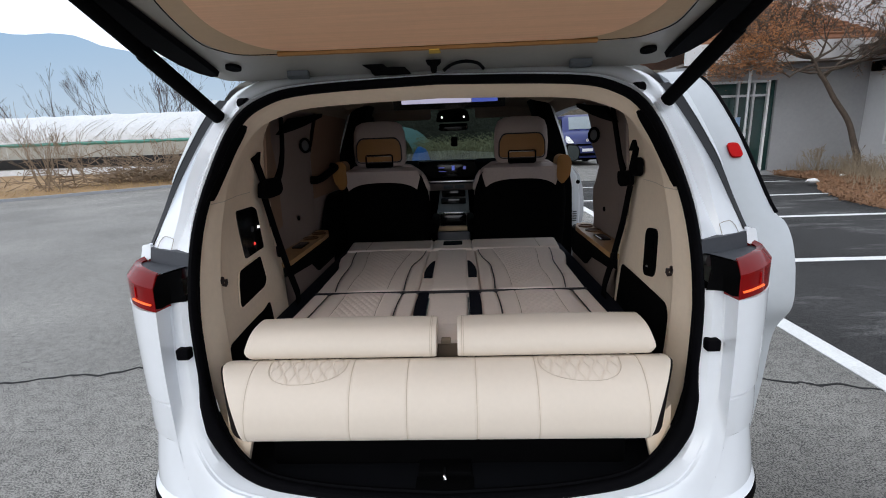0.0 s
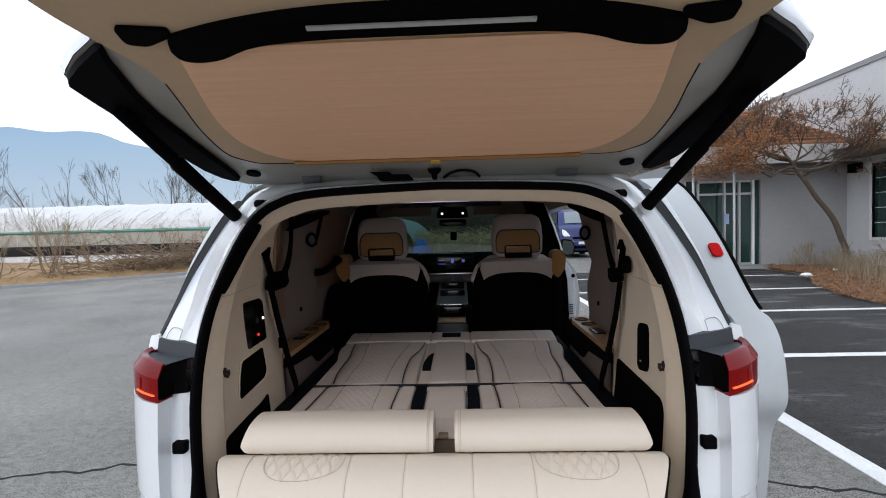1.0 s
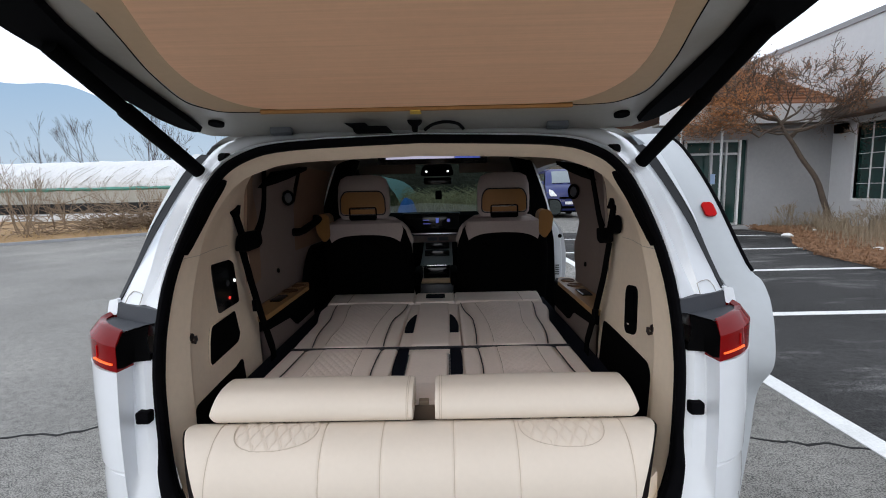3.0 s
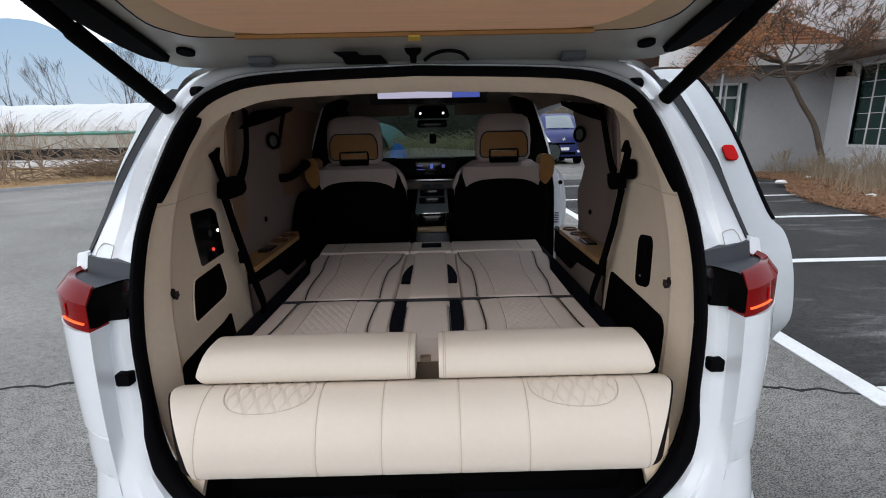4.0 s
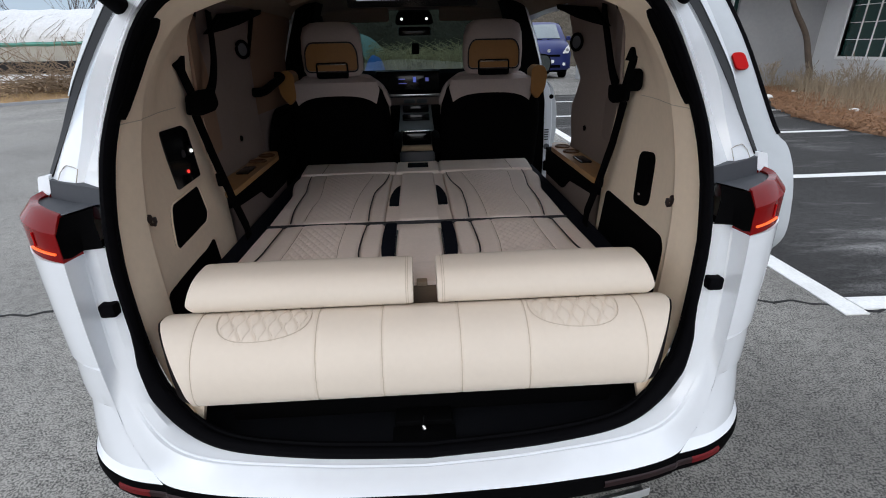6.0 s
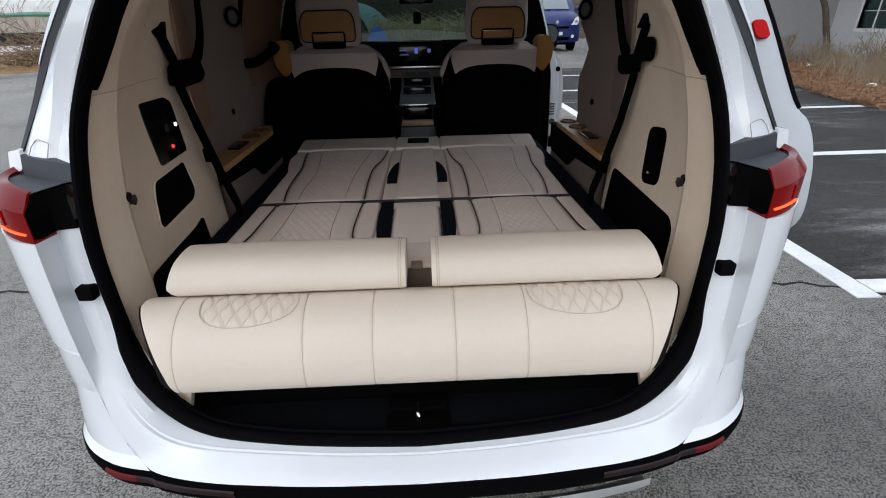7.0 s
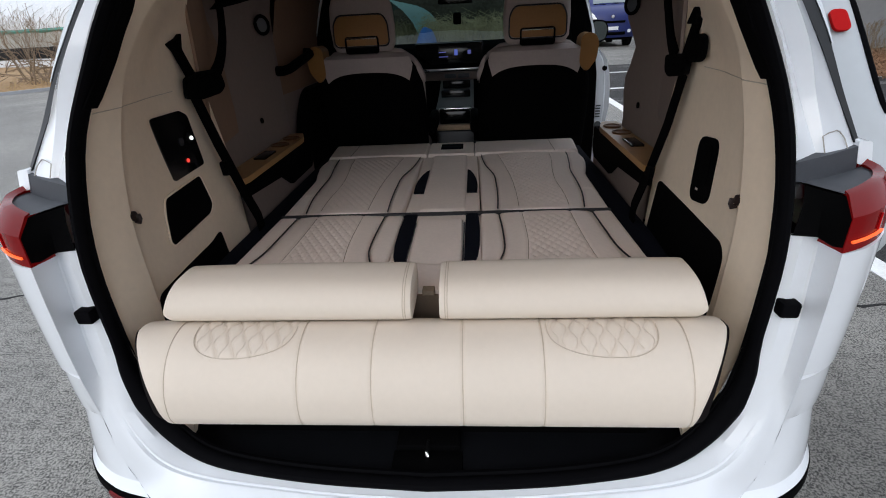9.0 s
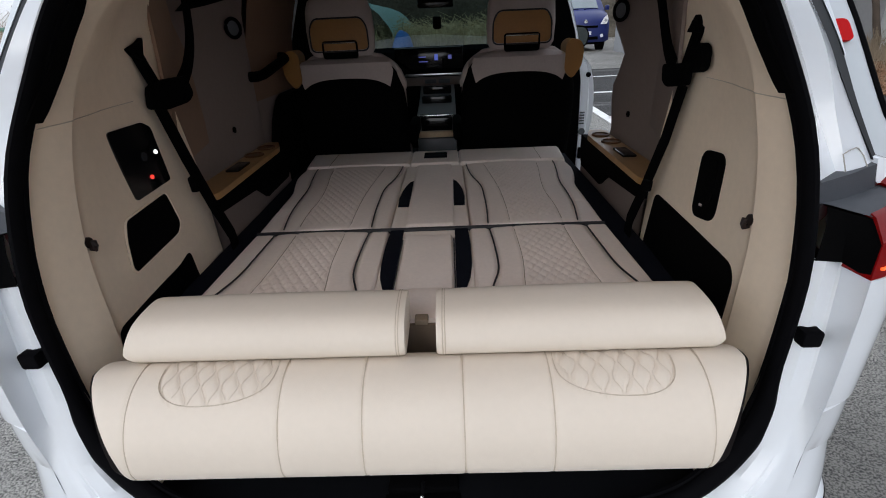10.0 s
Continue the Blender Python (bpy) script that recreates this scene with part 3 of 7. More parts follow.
    ribbon(bm, [flip(cs[0][i] * 0.70 + cs[1][i] * 0.30 + Vector((0.001, -0.003, 0)), s) for i in range(1, 7)], (0, 0, 1), 0.0042, 0.004)
    part("led_bar", bm, LED, lamp, "lit amber light bar")
    bm = bmesh.new()
    tube(bm, [flip(cs[0][5] * 0.62 + cs[1][5] * 0.38 + Vector((0.001, -0.001, 0)), s), flip(cs[0][5] * 0.15 + cs[1][5] * 0.85 + Vector((0.001, -0.001, 0)), s)], 0.0016, 6)
    part("light_guide", bm, RED, lamp)
    # latch guide and rubber stop beside the seal
    bm = box(bmesh.new(), 0.712, 0.748, 0.120, 0.150, 0.955, 0.988, 0.005, 2, None)
    if s < 0:
        bmesh.ops.transform(bm, matrix=Matrix.Diagonal((-1, 1, 1, 1)), verts=bm.verts)
    part("rubber_stop", bm, RUBBER, van)
    bm = bmesh.new()
    disc(bm, flip((0.738, 0.24, 1.185), s), (0.5 * s, -1, 0), 0.018, 0.05, 14)
    part("rubber_buffer", bm, GREY, van)
    bm = bmesh.new()
    tube(bm, [flip((x, y - 0.004, z), s) for x, y, z in ((0.789, 0.250, 1.248), (0.786, 0.264, 1.277), (0.800, 0.270, 1.282), (0.825, 0.287, 1.282), (0.838, 0.296, 1.277), (0.846, 0.290, 1.266), (0.849, 0.277, 1.248))], 0.0012, 5)
    part("plug_outline", bm, PAINT_IN, van)

# bumper foot: black valance with reflectors, silver skid
LIP = spline([(0, -0.050, 0.519), (0.315, -0.042, 0.522), (0.535, -0.019, 0.529), (0.640, 0.006, 0.5305), (0.662, 0.016, 0.530), (0.759, 0.038, 0.534), (0.851, 0.091, 0.542), (0.912, 0.176, 0.550), (0.940, 0.316, 0.552)], 48)
LIP = [Vector((-p.x, p.y, p.z)) for p in reversed(LIP[1:])] + LIP
bm = bmesh.new()
grid = []
for p in LIP:
    k = min(1, abs(p.x) / 0.9)
    o = Vector((math.copysign(0.5 * k ** 3, p.x), -1 + 0.5 * k ** 3, 0)).normalized()
    i = Vector((-p.x * 0.08 * k, 0.05, 0))
    grid.append([p - o * 0.012 + Vector((0, 0, 0.003)), p + o * 0.003 + Vector((0, 0, -0.004)), p + o * 0.006 + Vector((0, 0, -0.03)), p + o * 0.0 + Vector((0, 0, -0.062)), p + i * 0.5 + Vector((0, 0, -0.085)), p + i * 1.8 + Vector((0, 0, -0.15)), p + i * 3.5 + Vector((0, 0, -0.24))])
loft(bm, grid)
bumper = part("valance", bm, BLACK, van, "black lower bumper valance")
bm = bmesh.new()
grid = []
for p in [p for p in LIP if abs(p.x) < 0.62]:
    k = 1 - abs(p.x) / 0.75
    grid.append([Vector((p.x, p.y + 0.024, p.z - 0.125)), Vector((p.x, p.y + 0.022, p.z - 0.130)), Vector((p.x, p.y + 0.022, p.z - 0.145 - 0.03 * k)), Vector((p.x, p.y + 0.07, p.z - 0.165 - 0.03 * k))])
loft(bm, grid)
part("skid_plate", bm, ALU, bumper, "silver skid plate")
SMOKED = mat("smoked_red_lens", (0.016, 0.006, 0.007), 0.3, spec=0.2, coat=0.1, var=0.1, bump=0)
for s in (1, -1):
    for n, m_, a, b, lab in (("reflector", SHADED_RED, 0.695, 0.80, "red bumper reflector"), ("fog_lens", SMOKED, 0.42, 0.72, "smoked red lens")):
        bm = bmesh.new()
        g = []
        lift = 0.0095 if n == "reflector" else 0.0085
        for p in [p for p in LIP if a < p.x < b]:
            k = min(1, abs(p.x) / 0.9)
            o = Vector((0.5 * k ** 3, -1 + 0.5 * k ** 3, 0)).normalized()
            g.append([flip(q_, s) for q_ in (p + o * 0.004 + Vector((0, 0, -0.018)), p + o * lift + Vector((0, 0, -0.021)), p + o * lift + Vector((0, 0, -0.036)), p + o * 0.003 + Vector((0, 0, -0.040)))])
        loft(bm, g)
        part(n, bm, m_, bumper, lab)

# sill: black load plate with the striker and its raised cover
bm = bmesh.new()
loft(bm, [[(-w, y, z), (-w * 0.5, y, z), (0, y, z), (w * 0.5, y, z), (w, y, z)] for w, y, z in ((0.40, 0.055, 0.550), (0.50, 0.08, 0.554), (0.575, 0.11, 0.558), (0.63, 0.16, 0.560), (0.66, 0.30, 0.560), (0.66, 0.42, 0.560), (0.66, 0.425, 0.86))])
sill = part("load_sill", bm, SILL, van, "black plastic load sill")
for k, y in enumerate((0.062, 0.075)):
    bm = bmesh.new()
    tube(bm, spline([(-0.52, y + 0.035, 0.566), (-0.35, y + 0.004, 0.552), (0, y - 0.006, 0.547), (0.35, y + 0.004, 0.552), (0.52, y + 0.035, 0.566)], 25), 0.003, 5)
    part("rib", bm, RUBBER, sill)
part("striker_cover", boxed(-0.085, 0.075, 0.135, 0.20, 0.555, 0.578, 0.006), BLACK, sill)
part("striker_well", boxed(-0.09, 0.08, 0.075, 0.134, 0.552, 0.5625, 0.002), BLACK, sill)
bm = bmesh.new()
tube(bm, [(-0.005, 0.150, 0.552), (-0.005, 0.149, 0.578), (-0.005, 0.136, 0.584), (-0.005, 0.112, 0.581), (-0.005, 0.108, 0.575), (-0.005, 0.108, 0.552)], 0.0048, 8)
part("striker", bm, SILVER, sill, "bright steel striker")

# inner trim of the opening and the side walls
QTRIM = [((0.592, 0.116, 0.655), (0.606, 0.15, 0.632), (0.622, 0.22, 0.62), (0.642, 0.32, 0.62), (0.665, 0.5, 0.62), (0.67, 0.84, 0.62)),
         ((0.650, 0.135, 0.77), (0.660, 0.16, 0.77), (0.660, 0.25, 0.77), (0.669, 0.33, 0.77), (0.688, 0.5, 0.77), (0.695, 0.84, 0.77)),
         ((0.684, 0.150, 0.95), (0.692, 0.175, 0.95), (0.687, 0.285, 0.95), (0.693, 0.36, 0.95), (0.700, 0.52, 0.95), (0.708, 0.85, 0.95)),
         ((0.690, 0.170, 1.12), (0.700, 0.195, 1.12), (0.695, 0.305, 1.12), (0.702, 0.38, 1.12), (0.710, 0.53, 1.12), (0.717, 0.86, 1.12)),
         ((0.684, 0.232, 1.30), (0.693, 0.257, 1.30), (0.688, 0.350, 1.30), (0.701, 0.43, 1.30), (0.718, 0.55, 1.30), (0.726, 0.84, 1.30)),
         ((0.669, 0.332, 1.45), (0.671, 0.37, 1.448), (0.674, 0.43, 1.445), (0.688, 0.51, 1.445), (0.708, 0.60, 1.45), (0.716, 0.80, 1.45)),
         ((0.620, 0.412, 1.588), (0.617, 0.45, 1.582), (0.612, 0.50, 1.575), (0.633, 0.58, 1.58), (0.664, 0.66, 1.59), (0.69, 0.80, 1.60)),
         ((0.540, 0.452, 1.660), (0.535, 0.49, 1.650), (0.525, 0.54, 1.630), (0.545, 0.62, 1.66), (0.57, 0.70, 1.69), (0.60, 0.85, 1.715)),
         ((0.400, 0.472, 1.692), (0.398, 0.51, 1.675), (0.395, 0.56, 1.656), (0.40, 0.64, 1.69), (0.41, 0.72, 1.73), (0.42, 0.85, 1.765)),
         ((0, 0.492, 1.708), (0, 0.53, 1.690), (0, 0.58, 1.670), (0, 0.66, 1.70), (0, 0.74, 1.745), (0, 0.86, 1.785))]
# a rounded roll beside the seal, a sharp crease, then the wall
q = []
for r in zip(*[spline([row[c] for row in QTRIM], 40) for c in range(6)]):
    k = max(0.0, min(1.0, (1.50 - r[0].z) / 0.15, (r[0].z - 0.66) / 0.10))
    crest = r[2] + Vector((-0.006 * k, 0, 0))
    q.append(spline([r[0], r[1] + Vector((0.001 * k, 0, 0)), r[1].lerp(r[2], 0.6) + Vector((-0.004 * k, 0, 0)), crest], 8) + spline([r[2] + Vector((0.002 * k, 0.014 * k + 0.002, 0)), r[3], r[4], r[5]], 10))


def wall_x(y, z):
    """How far out the side trim stands at that depth and height."""
    rows_ = [(float(np.interp(y, [p.y for p in r], [p.z for p in r])), float(np.interp(y, [p.y for p in r], [p.x for p in r]))) for r in q[:26]]
    return float(np.interp(z, [a[0] for a in rows_], [a[1] for a in rows_]))


def on_wall(s, pts, out=0.0):
    """Points (y, z) laid on the side trim, out metres proud of it."""
    return [Vector((s * (wall_x(y, z) - out), y, z)) for y, z in pts]


for s in (1, -1):
    bm = bmesh.new()
    loft(bm, [[flip(p, s) for p in r] for r in q])
    part("rear_trim", bm, TRIM, van, "cream moulded side trim", smooth=24)
    # dark corner of the pillar trim beside the seal
    bm = bmesh.new()
    ctr = spline([(0.684, 0.272, 1.385), (0.668, 0.352, 1.47), (0.648, 0.39, 1.53), (0.615, 0.43, 1.60)], 12)
    wd = (0.030, 0.034, 0.033, 0.032, 0.031, 0.030, 0.029, 0.028, 0.027, 0.025, 0.018, 0.006)
    loft(bm, [[flip(p + Vector((0.004, -0.012, 0)), s), flip(p + Vector((-0.012, -0.004, 0)), s), flip(p + Vector((-0.014, w, -0.004)), s), flip(p + Vector((0.0, w, 0)), s)] for p, w in zip(ctr, wd)], close=True, cap=True)
    part("pillar_cover", bm, BLACK, van, "black pillar cover")
    # fine seam across the pillar trim
    line_ = []
    for j in range(2, 16):
        k = min(range(len(q) - 1), key=lambda i: abs(q[i][j].z - 1.37))
        a_, b_ = (q[k], q[k + 1]) if q[k][j].z <= 1.37 else (q[k - 1], q[k])
        line_.append(a_[j].lerp(b_[j], (1.37 - a_[j].z) / max(1e-6, b_[j].z - a_[j].z)))
    bm = bmesh.new()
    tube(bm, [flip(p, s) for p in line_], 0.0012, 5)
    part("trim_seam", bm, SEAM, van)
    bm = bmesh.new()
    disc(bm, flip((0.696, 0.316, 1.130), s), (s, 0, 0), 0.012, 0.016, 16)
    hook = part("bag_hook", bm, HOOK, van, "dark brown bag hook")
    part("hook_lip", tube(bmesh.new(), [flip(p, s) for p in ((0.690, 0.318, 1.116), (0.681, 0.317, 1.114), (0.677, 0.316, 1.122), (0.678, 0.316, 1.134))], 0.0055, 8), HOOK, hook)

# left wall: switch panel and pocket; both walls: cut-outs over the folded seats; openings are flat black for shade
def inset(name, s, outline, r, material, label, rim=TRIM, proud=0.003):
    """A flat dark panel in the side trim inside a thin moulded rim; for a pocket, black stands in for its shade."""
    edge_ = rounded([Vector((0, y, z)) for y, z in outline], r, 5)
    ring_ = on_wall(s, [(p.y, p.z) for p in edge_], proud)
    bm = bmesh.new()
    prism(bm, ring_, (0.02 * s, 0, 0))
    ob = part(name, bm, material, van, label)
    if rim is not None:
        part("rim", tube(bmesh.new(), [p - Vector((0.0005 * s, 0, 0)) for p in ring_ + ring_[:1]], 0.0028, 6), rim, ob)
    return ob


sw = inset("switch_panel", -1, [(0.507, 1.320), (0.655, 1.317), (0.690, 1.298), (0.698, 1.150), (0.529, 1.145)], 0.012, GLOSS, "gloss black rear control panel", None)
for n, y, z, r, m_ in (("knob", 0.655, 1.240, 0.016, BLACK), ("lit_button", 0.661, 1.238, 0.0055, LAMPDOT), ("vent_button", 0.612, 1.237, 0.011, GASKET), ("power_light", 0.617, 1.182, 0.0055, REDDOT)):
    c = on_wall(-1, [(y, z)], {"lit_button": 0.012, "power_light": 0.006}.get(n, 0.004))[0]
    part(n, disc(bmesh.new(), c, (1, 0, 0), r, 0.012 if r > 0.01 else 0.004, 16), m_, sw)
inset("side_pocket", -1, [(0.457, 1.122), (0.652, 1.130), (0.672, 1.030), (0.645, 1.005), (0.430, 0.994), (0.418, 1.010), (0.435, 1.077)], 0.018, BLACK, "flat black panel for an open, shaded side pocket")
pk = inset("side_pocket", 1, [(0.590, 1.208), (0.478, 1.222), (0.462, 1.060), (0.570, 1.040)], 0.034, BLACK, "flat black panel for a narrow, shaded side pocket", None)
part("inner_lid", prism(bmesh.new(), rounded(on_wall(1, [(0.575, 1.195), (0.50, 1.203), (0.488, 1.10), (0.562, 1.09)], 0.004), 0.02, 4), (-0.002, 0, 0)), BLACK, pk)
part("lid_catch", prism(bmesh.new(), on_wall(1, [(0.535, 1.085), (0.520, 1.087), (0.519, 1.081), (0.534, 1.079)], 0.005), (-0.003, 0, 0)), SILVER, pk)
inset("wheelhouse_cutout", 1, [(0.80, 1.022), (0.352, 1.010), (0.325, 0.985), (0.300, 0.80), (0.30, 0.64), (0.80, 0.64)], 0.03, BLACK, "flat black panel for the shaded cut-out over the wheelhouse", None)
inset("wheelhouse_cutout", -1, [(0.665, 0.940), (0.60, 0.926), (0.300, 0.918), (0.270, 0.880), (0.26, 0.64), (0.66, 0.64)], 0.02, BLACK, "flat black panel for the shaded cut-out over the wheelhouse", None)
for s in (1, -1):
    # cream tab under the bolster
    bm = bmesh.new()
    prism(bm, [flip(p, s) for p in ((0.645, 0.155, 0.78), (0.575, 0.15, 0.70), (0.596, 0.135, 0.606), (0.618, 0.132, 0.612), (0.640, 0.135, 0.68))], (0, 0.02, 0))
    part("trim_tab", bm, TRIM, van)

# upper walls: shaded window, speaker panel, shelves with cup holders
for s in (1, -1):
    bm = bmesh.new()
    loft(bm, [[flip((0.716, 0.80, z), s), flip((0.785, 0.88, z), s), flip((0.79, 1.05, z), s)] for z in (0.62, 1.0, 1.16)])
    part("window_surround", bm, PANEL, van)
    bm = bmesh.new()
    prism(bm, [flip(p, s) for p in ((0.722, 0.79, 1.16), (0.797, 1.13, 1.16), (0.787, 1.10, 1.64), (0.688, 0.79, 1.64))], (0.01 * s, 0, 0))
    part("window_shade", bm, SIDE_SHADE if s < 0 else PANEL, van, "closed window shade")
    bm = bmesh.new()
    rows = [[flip(p, s) for p in spline([(x0, 1.02, z), (x0 + 0.005, 1.15, z), (x1, min(1.45, y1 - 0.10), z), (x1 + 0.004, (y1 if s > 0 else 1.67) - 0.04, z), (x1 + 0.03, y1 if s > 0 else 1.67, z)], 14)] for z, x0, x1, y1 in ((0.60, 0.77, 0.775, 1.60), (0.90, 0.78, 0.785, 1.58), (1.08, 0.787, 0.790, 1.56), (1.18, 0.79, 0.792, 1.60), (1.245, 0.791, 0.792, 1.60), (1.30, 0.792, 0.792, 1.55), (1.373, 0.789, 0.790, 1.50), (1.42, 0.787, 0.789, 1.56), (1.475, 0.784, 0.787, 1.635), (1.58, 0.770, 0.782, 1.66), (1.70, 0.74, 0.75, 1.66), (1.78, 0.66, 0.66, 1.66))]
    loft(bm, rows)
    cp = part("speaker_panel", bm, PANEL, van, "warm grey pillar panel with round speaker")
    bm = bmesh.new()
    tube(bm, [flip((0.758 - 0.016 * math.cos(a), 1.454 + 0.029 * math.cos(a), 1.530 + 0.034 * math.sin(a)), s) for a in [2 * math.pi * k / 24 for k in range(25)]], 0.007, 8)
    part("speaker_ring", bm, BLACK, cp)
    bm = bmesh.new()
    disc(bm, flip((0.761, 1.456, 1.530), s), (0.87 * s, 0.48, 0), 0.031, 0.006, 20)
    part("speaker_grille", bm, GREY, cp)
    bm = bmesh.new()
    disc(bm, flip((0.792, 1.33, 1.16), s), (1, 0, 0), 0.012, 0.01, 10)
    part("trim_plug", bm, BLACK, cp)
    # black trim over the belt guide
    bm = bmesh.new()
    prism(bm, [flip(p, s) for p in ((0.735, 1.00, 1.580), (0.74, 1.18, 1.655), (0.745, 1.72, 1.705), (0.745, 1.70, 1.685), (0.752, 1.40, 1.628), (0.74, 1.18, 1.60))], (-0.02 * s, 0, 0.0))
    part("belt_guide", bm, BLACK, van, "black belt guide trim")
    # shelf
    bm = bmesh.new()
    top = rounded([flip(p, s) for p in ((0.682, 0.86, 1.024), (0.79, 0.82, 1.024), (0.80, 1.62, 1.018), (0.73, 1.63, 1.018), (0.694, 1.52, 1.018))], 0.03, 4)
    prism(bm, top, (0, 0, 0.022))
    sh = part("side_shelf", bm, WOOD, van, "honey wood-look side shelf with cup holders")
    for cx, cy, r in ((0.745, 1.50, 0.034), (0.75, 1.37, 0.036)):
        bm = bmesh.new()
        cz = 1.044
        tube(bm, [flip((cx + r * math.cos(a), cy + r * math.sin(a), cz), s) for a in [2 * math.pi * k / 18 for k in range(19)]], 0.005, 6)
        disc(bm, flip((cx, cy, cz - 0.002), s), (0, 0, 1), r, 0.004, 18)
        part("cup_holder", bm, CUP, sh)
    part("switch_block", boxed(*sorted((0.715 * s, 0.765 * s)), 1.12, 1.24, 1.043, 1.052, 0.003), GLOSS, sh)
    bm = bmesh.new()
    low_ = [flip(p, s) for p in ((0.685, 0.86, 1.024), (0.697, 1.52, 1.018), (0.70, 1.64, 1.016), (0.70, 1.64, 0.92), (0.695, 1.58, 0.885), (0.693, 1.30, 0.885), (0.69, 1.20, 0.95), (0.685, 0.86, 0.978))]
    prism(bm, low_, (0.05 * s, 0, 0))
    part("shelf_skirt", bm, BLACK, sh, "black shelf skirt")
    bm = bmesh.new()
    loft(bm, [[flip((0.695, 0.84, z), s), flip((0.705, 1.2, z), s), flip((0.715, 1.66, z), s)] for z in (0.60, 0.985)])
    part("lower_trim", bm, PANEL, van)
    # dark side gap beside the folded seats
    bm = bmesh.new()
    loft(bm, [[flip((0.60, y, 0.845), s), flip((0.64, y, 0.865), s), flip((0.69, y, 0.86), s)] for y in (0.42, 0.9, 1.4, 1.9)])
    part("seat_gap_cover", bm, NAVY, van, "dark fabric gap cover")

# ceiling, roof, floor and front of the cabin
bm = bmesh.new()
rows = []
for y, zc in ((0.86, 1.785), (1.0, 1.795), (1.4, 1.80), (2.0, 1.80), (2.6, 1.785), (2.85, 1.76)):
    rows.append([Vector(p) for p in spline([(-0.74, y, zc - 0.10), (-0.64, y, zc - 0.025), (-0.42, y, zc), (0, y, zc + 0.006), (0.42, y, zc), (0.64, y, zc - 0.025), (0.74, y, zc - 0.10)], 25)])
loft(bm, rows)
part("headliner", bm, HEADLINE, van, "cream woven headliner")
bm = bmesh.new()
rows = []
for y, zc in ((0.64, 1.80), (0.9, 1.835), (1.5, 1.85), (2.2, 1.85), (2.8, 1.82)):
    rows.append([Vector(p) for p in spline([(-0.80, y, zc - 0.16), (-0.70, y, zc - 0.05), (-0.42, y, zc - 0.005), (0, y, zc), (0.42, y, zc - 0.005), (0.70, y, zc - 0.05), (0.80, y, zc - 0.16)], 25)])
loft(bm, rows)
part("roof", bm, PAINT, van)
part("floor_pan", boxed(-0.88, 0.88, 0.42, 4.3, 0.36, 0.42, 0.01), NAVY, van, "dark carpeted floor")
part("seat_platform", boxed(-0.655, 0.655, 0.43, 1.86, 0.42, 0.80, 0.01), BLACK, van)
# overhead rail and drop-down screen
bm = bmesh.new()
prism(bm, rounded([(-0.305, 1.69, 1.704), (0.325, 1.69, 1.704), (0.325, 1.66, 1.80), (-0.305, 1.66, 1.80)], 0.01, 2), (0, 0.03, 0.004))
scr = part("ceiling_screen", bm, GLOSS, van, "lit drop-down ceiling screen")
for x0, x1, m_ in ((-0.258, 0.135, SCREEN), (0.137, 0.282, SCREEN_BLUE)):
    part("display", prism(bmesh.new(), [(x0, 1.677, 1.734), (x1, 1.677, 1.734), (x1, 1.663, 1.780), (x0, 1.663, 1.780)], (0, 0.006, 0.0)), m_, scr)
for s in (1, -1):
    bm = bmesh.new()
    tube(bm, [flip(p, s) for p in spline([(0.36, 1.30, 1.80), (0.40, 1.36, 1.745), (0.50, 1.52, 1.735), (0.56, 1.64, 1.74), (0.58, 1.68, 1.79)], 14)], 0.024, 8)
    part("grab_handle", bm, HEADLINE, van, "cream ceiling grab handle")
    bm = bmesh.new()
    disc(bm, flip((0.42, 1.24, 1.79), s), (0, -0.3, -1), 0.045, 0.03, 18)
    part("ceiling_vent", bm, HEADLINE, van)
# overhead console with two reading lamps, mirror, and a small camera on the glass
bm = bmesh.new()
prism(bm, rounded([(-0.12, 2.70, 1.665), (0.15, 2.70, 1.665), (0.13, 2.68, 1.745), (-0.10, 2.68, 1.745)], 0.03, 3), (0, 0.14, 0.02))
con = part("overhead_console", bm, BLACK, van, "black overhead console with lit reading lamps")
for x in (-0.07, 0.10):
    part("reading_lamp", disc(bmesh.new(), (x, 2.695, 1.702), (0, -1, -0.1), 0.008, 0.012, 12), LAMPDOT, con)
for x0, x1 in ((-0.62, -0.16), (0.19, 0.64)):
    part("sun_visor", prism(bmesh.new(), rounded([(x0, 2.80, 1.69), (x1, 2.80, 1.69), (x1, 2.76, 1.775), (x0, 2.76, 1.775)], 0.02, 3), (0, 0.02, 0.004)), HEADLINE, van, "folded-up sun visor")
part("rear_mirror", boxed(-0.10, 0.13, 2.74, 2.77, 1.60, 1.655, 0.012), GLOSS, van)
part("dash_camera", boxed(-0.012, 0.046, 2.98, 3.02, 1.475, 1.555, 0.012), BLACK, van)
# windscreen, front pillars
bm = bmesh.new()
loft(bm, [[(-0.66, 2.86, 1.76), (0, 2.84, 1.77), (0.66, 2.86, 1.76)], [(-0.75, 3.74, 1.30), (0, 3.84, 1.29), (0.75, 3.74, 1.30)]])
ws = part("windscreen", bm, GLASS, van, "clear windscreen")
ws.visible_shadow = False
for s in (1, -1):
    bm = bmesh.new()
    tube(bm, [flip(p, s) for p in ((0.67, 2.84, 1.76), (0.76, 3.62, 1.35), (0.80, 3.75, 1.1))], 0.045, 8)
    part("front_pillar", bm, BLACK, van)
# nose, closed ahead of the dashboard
bm = bmesh.new()
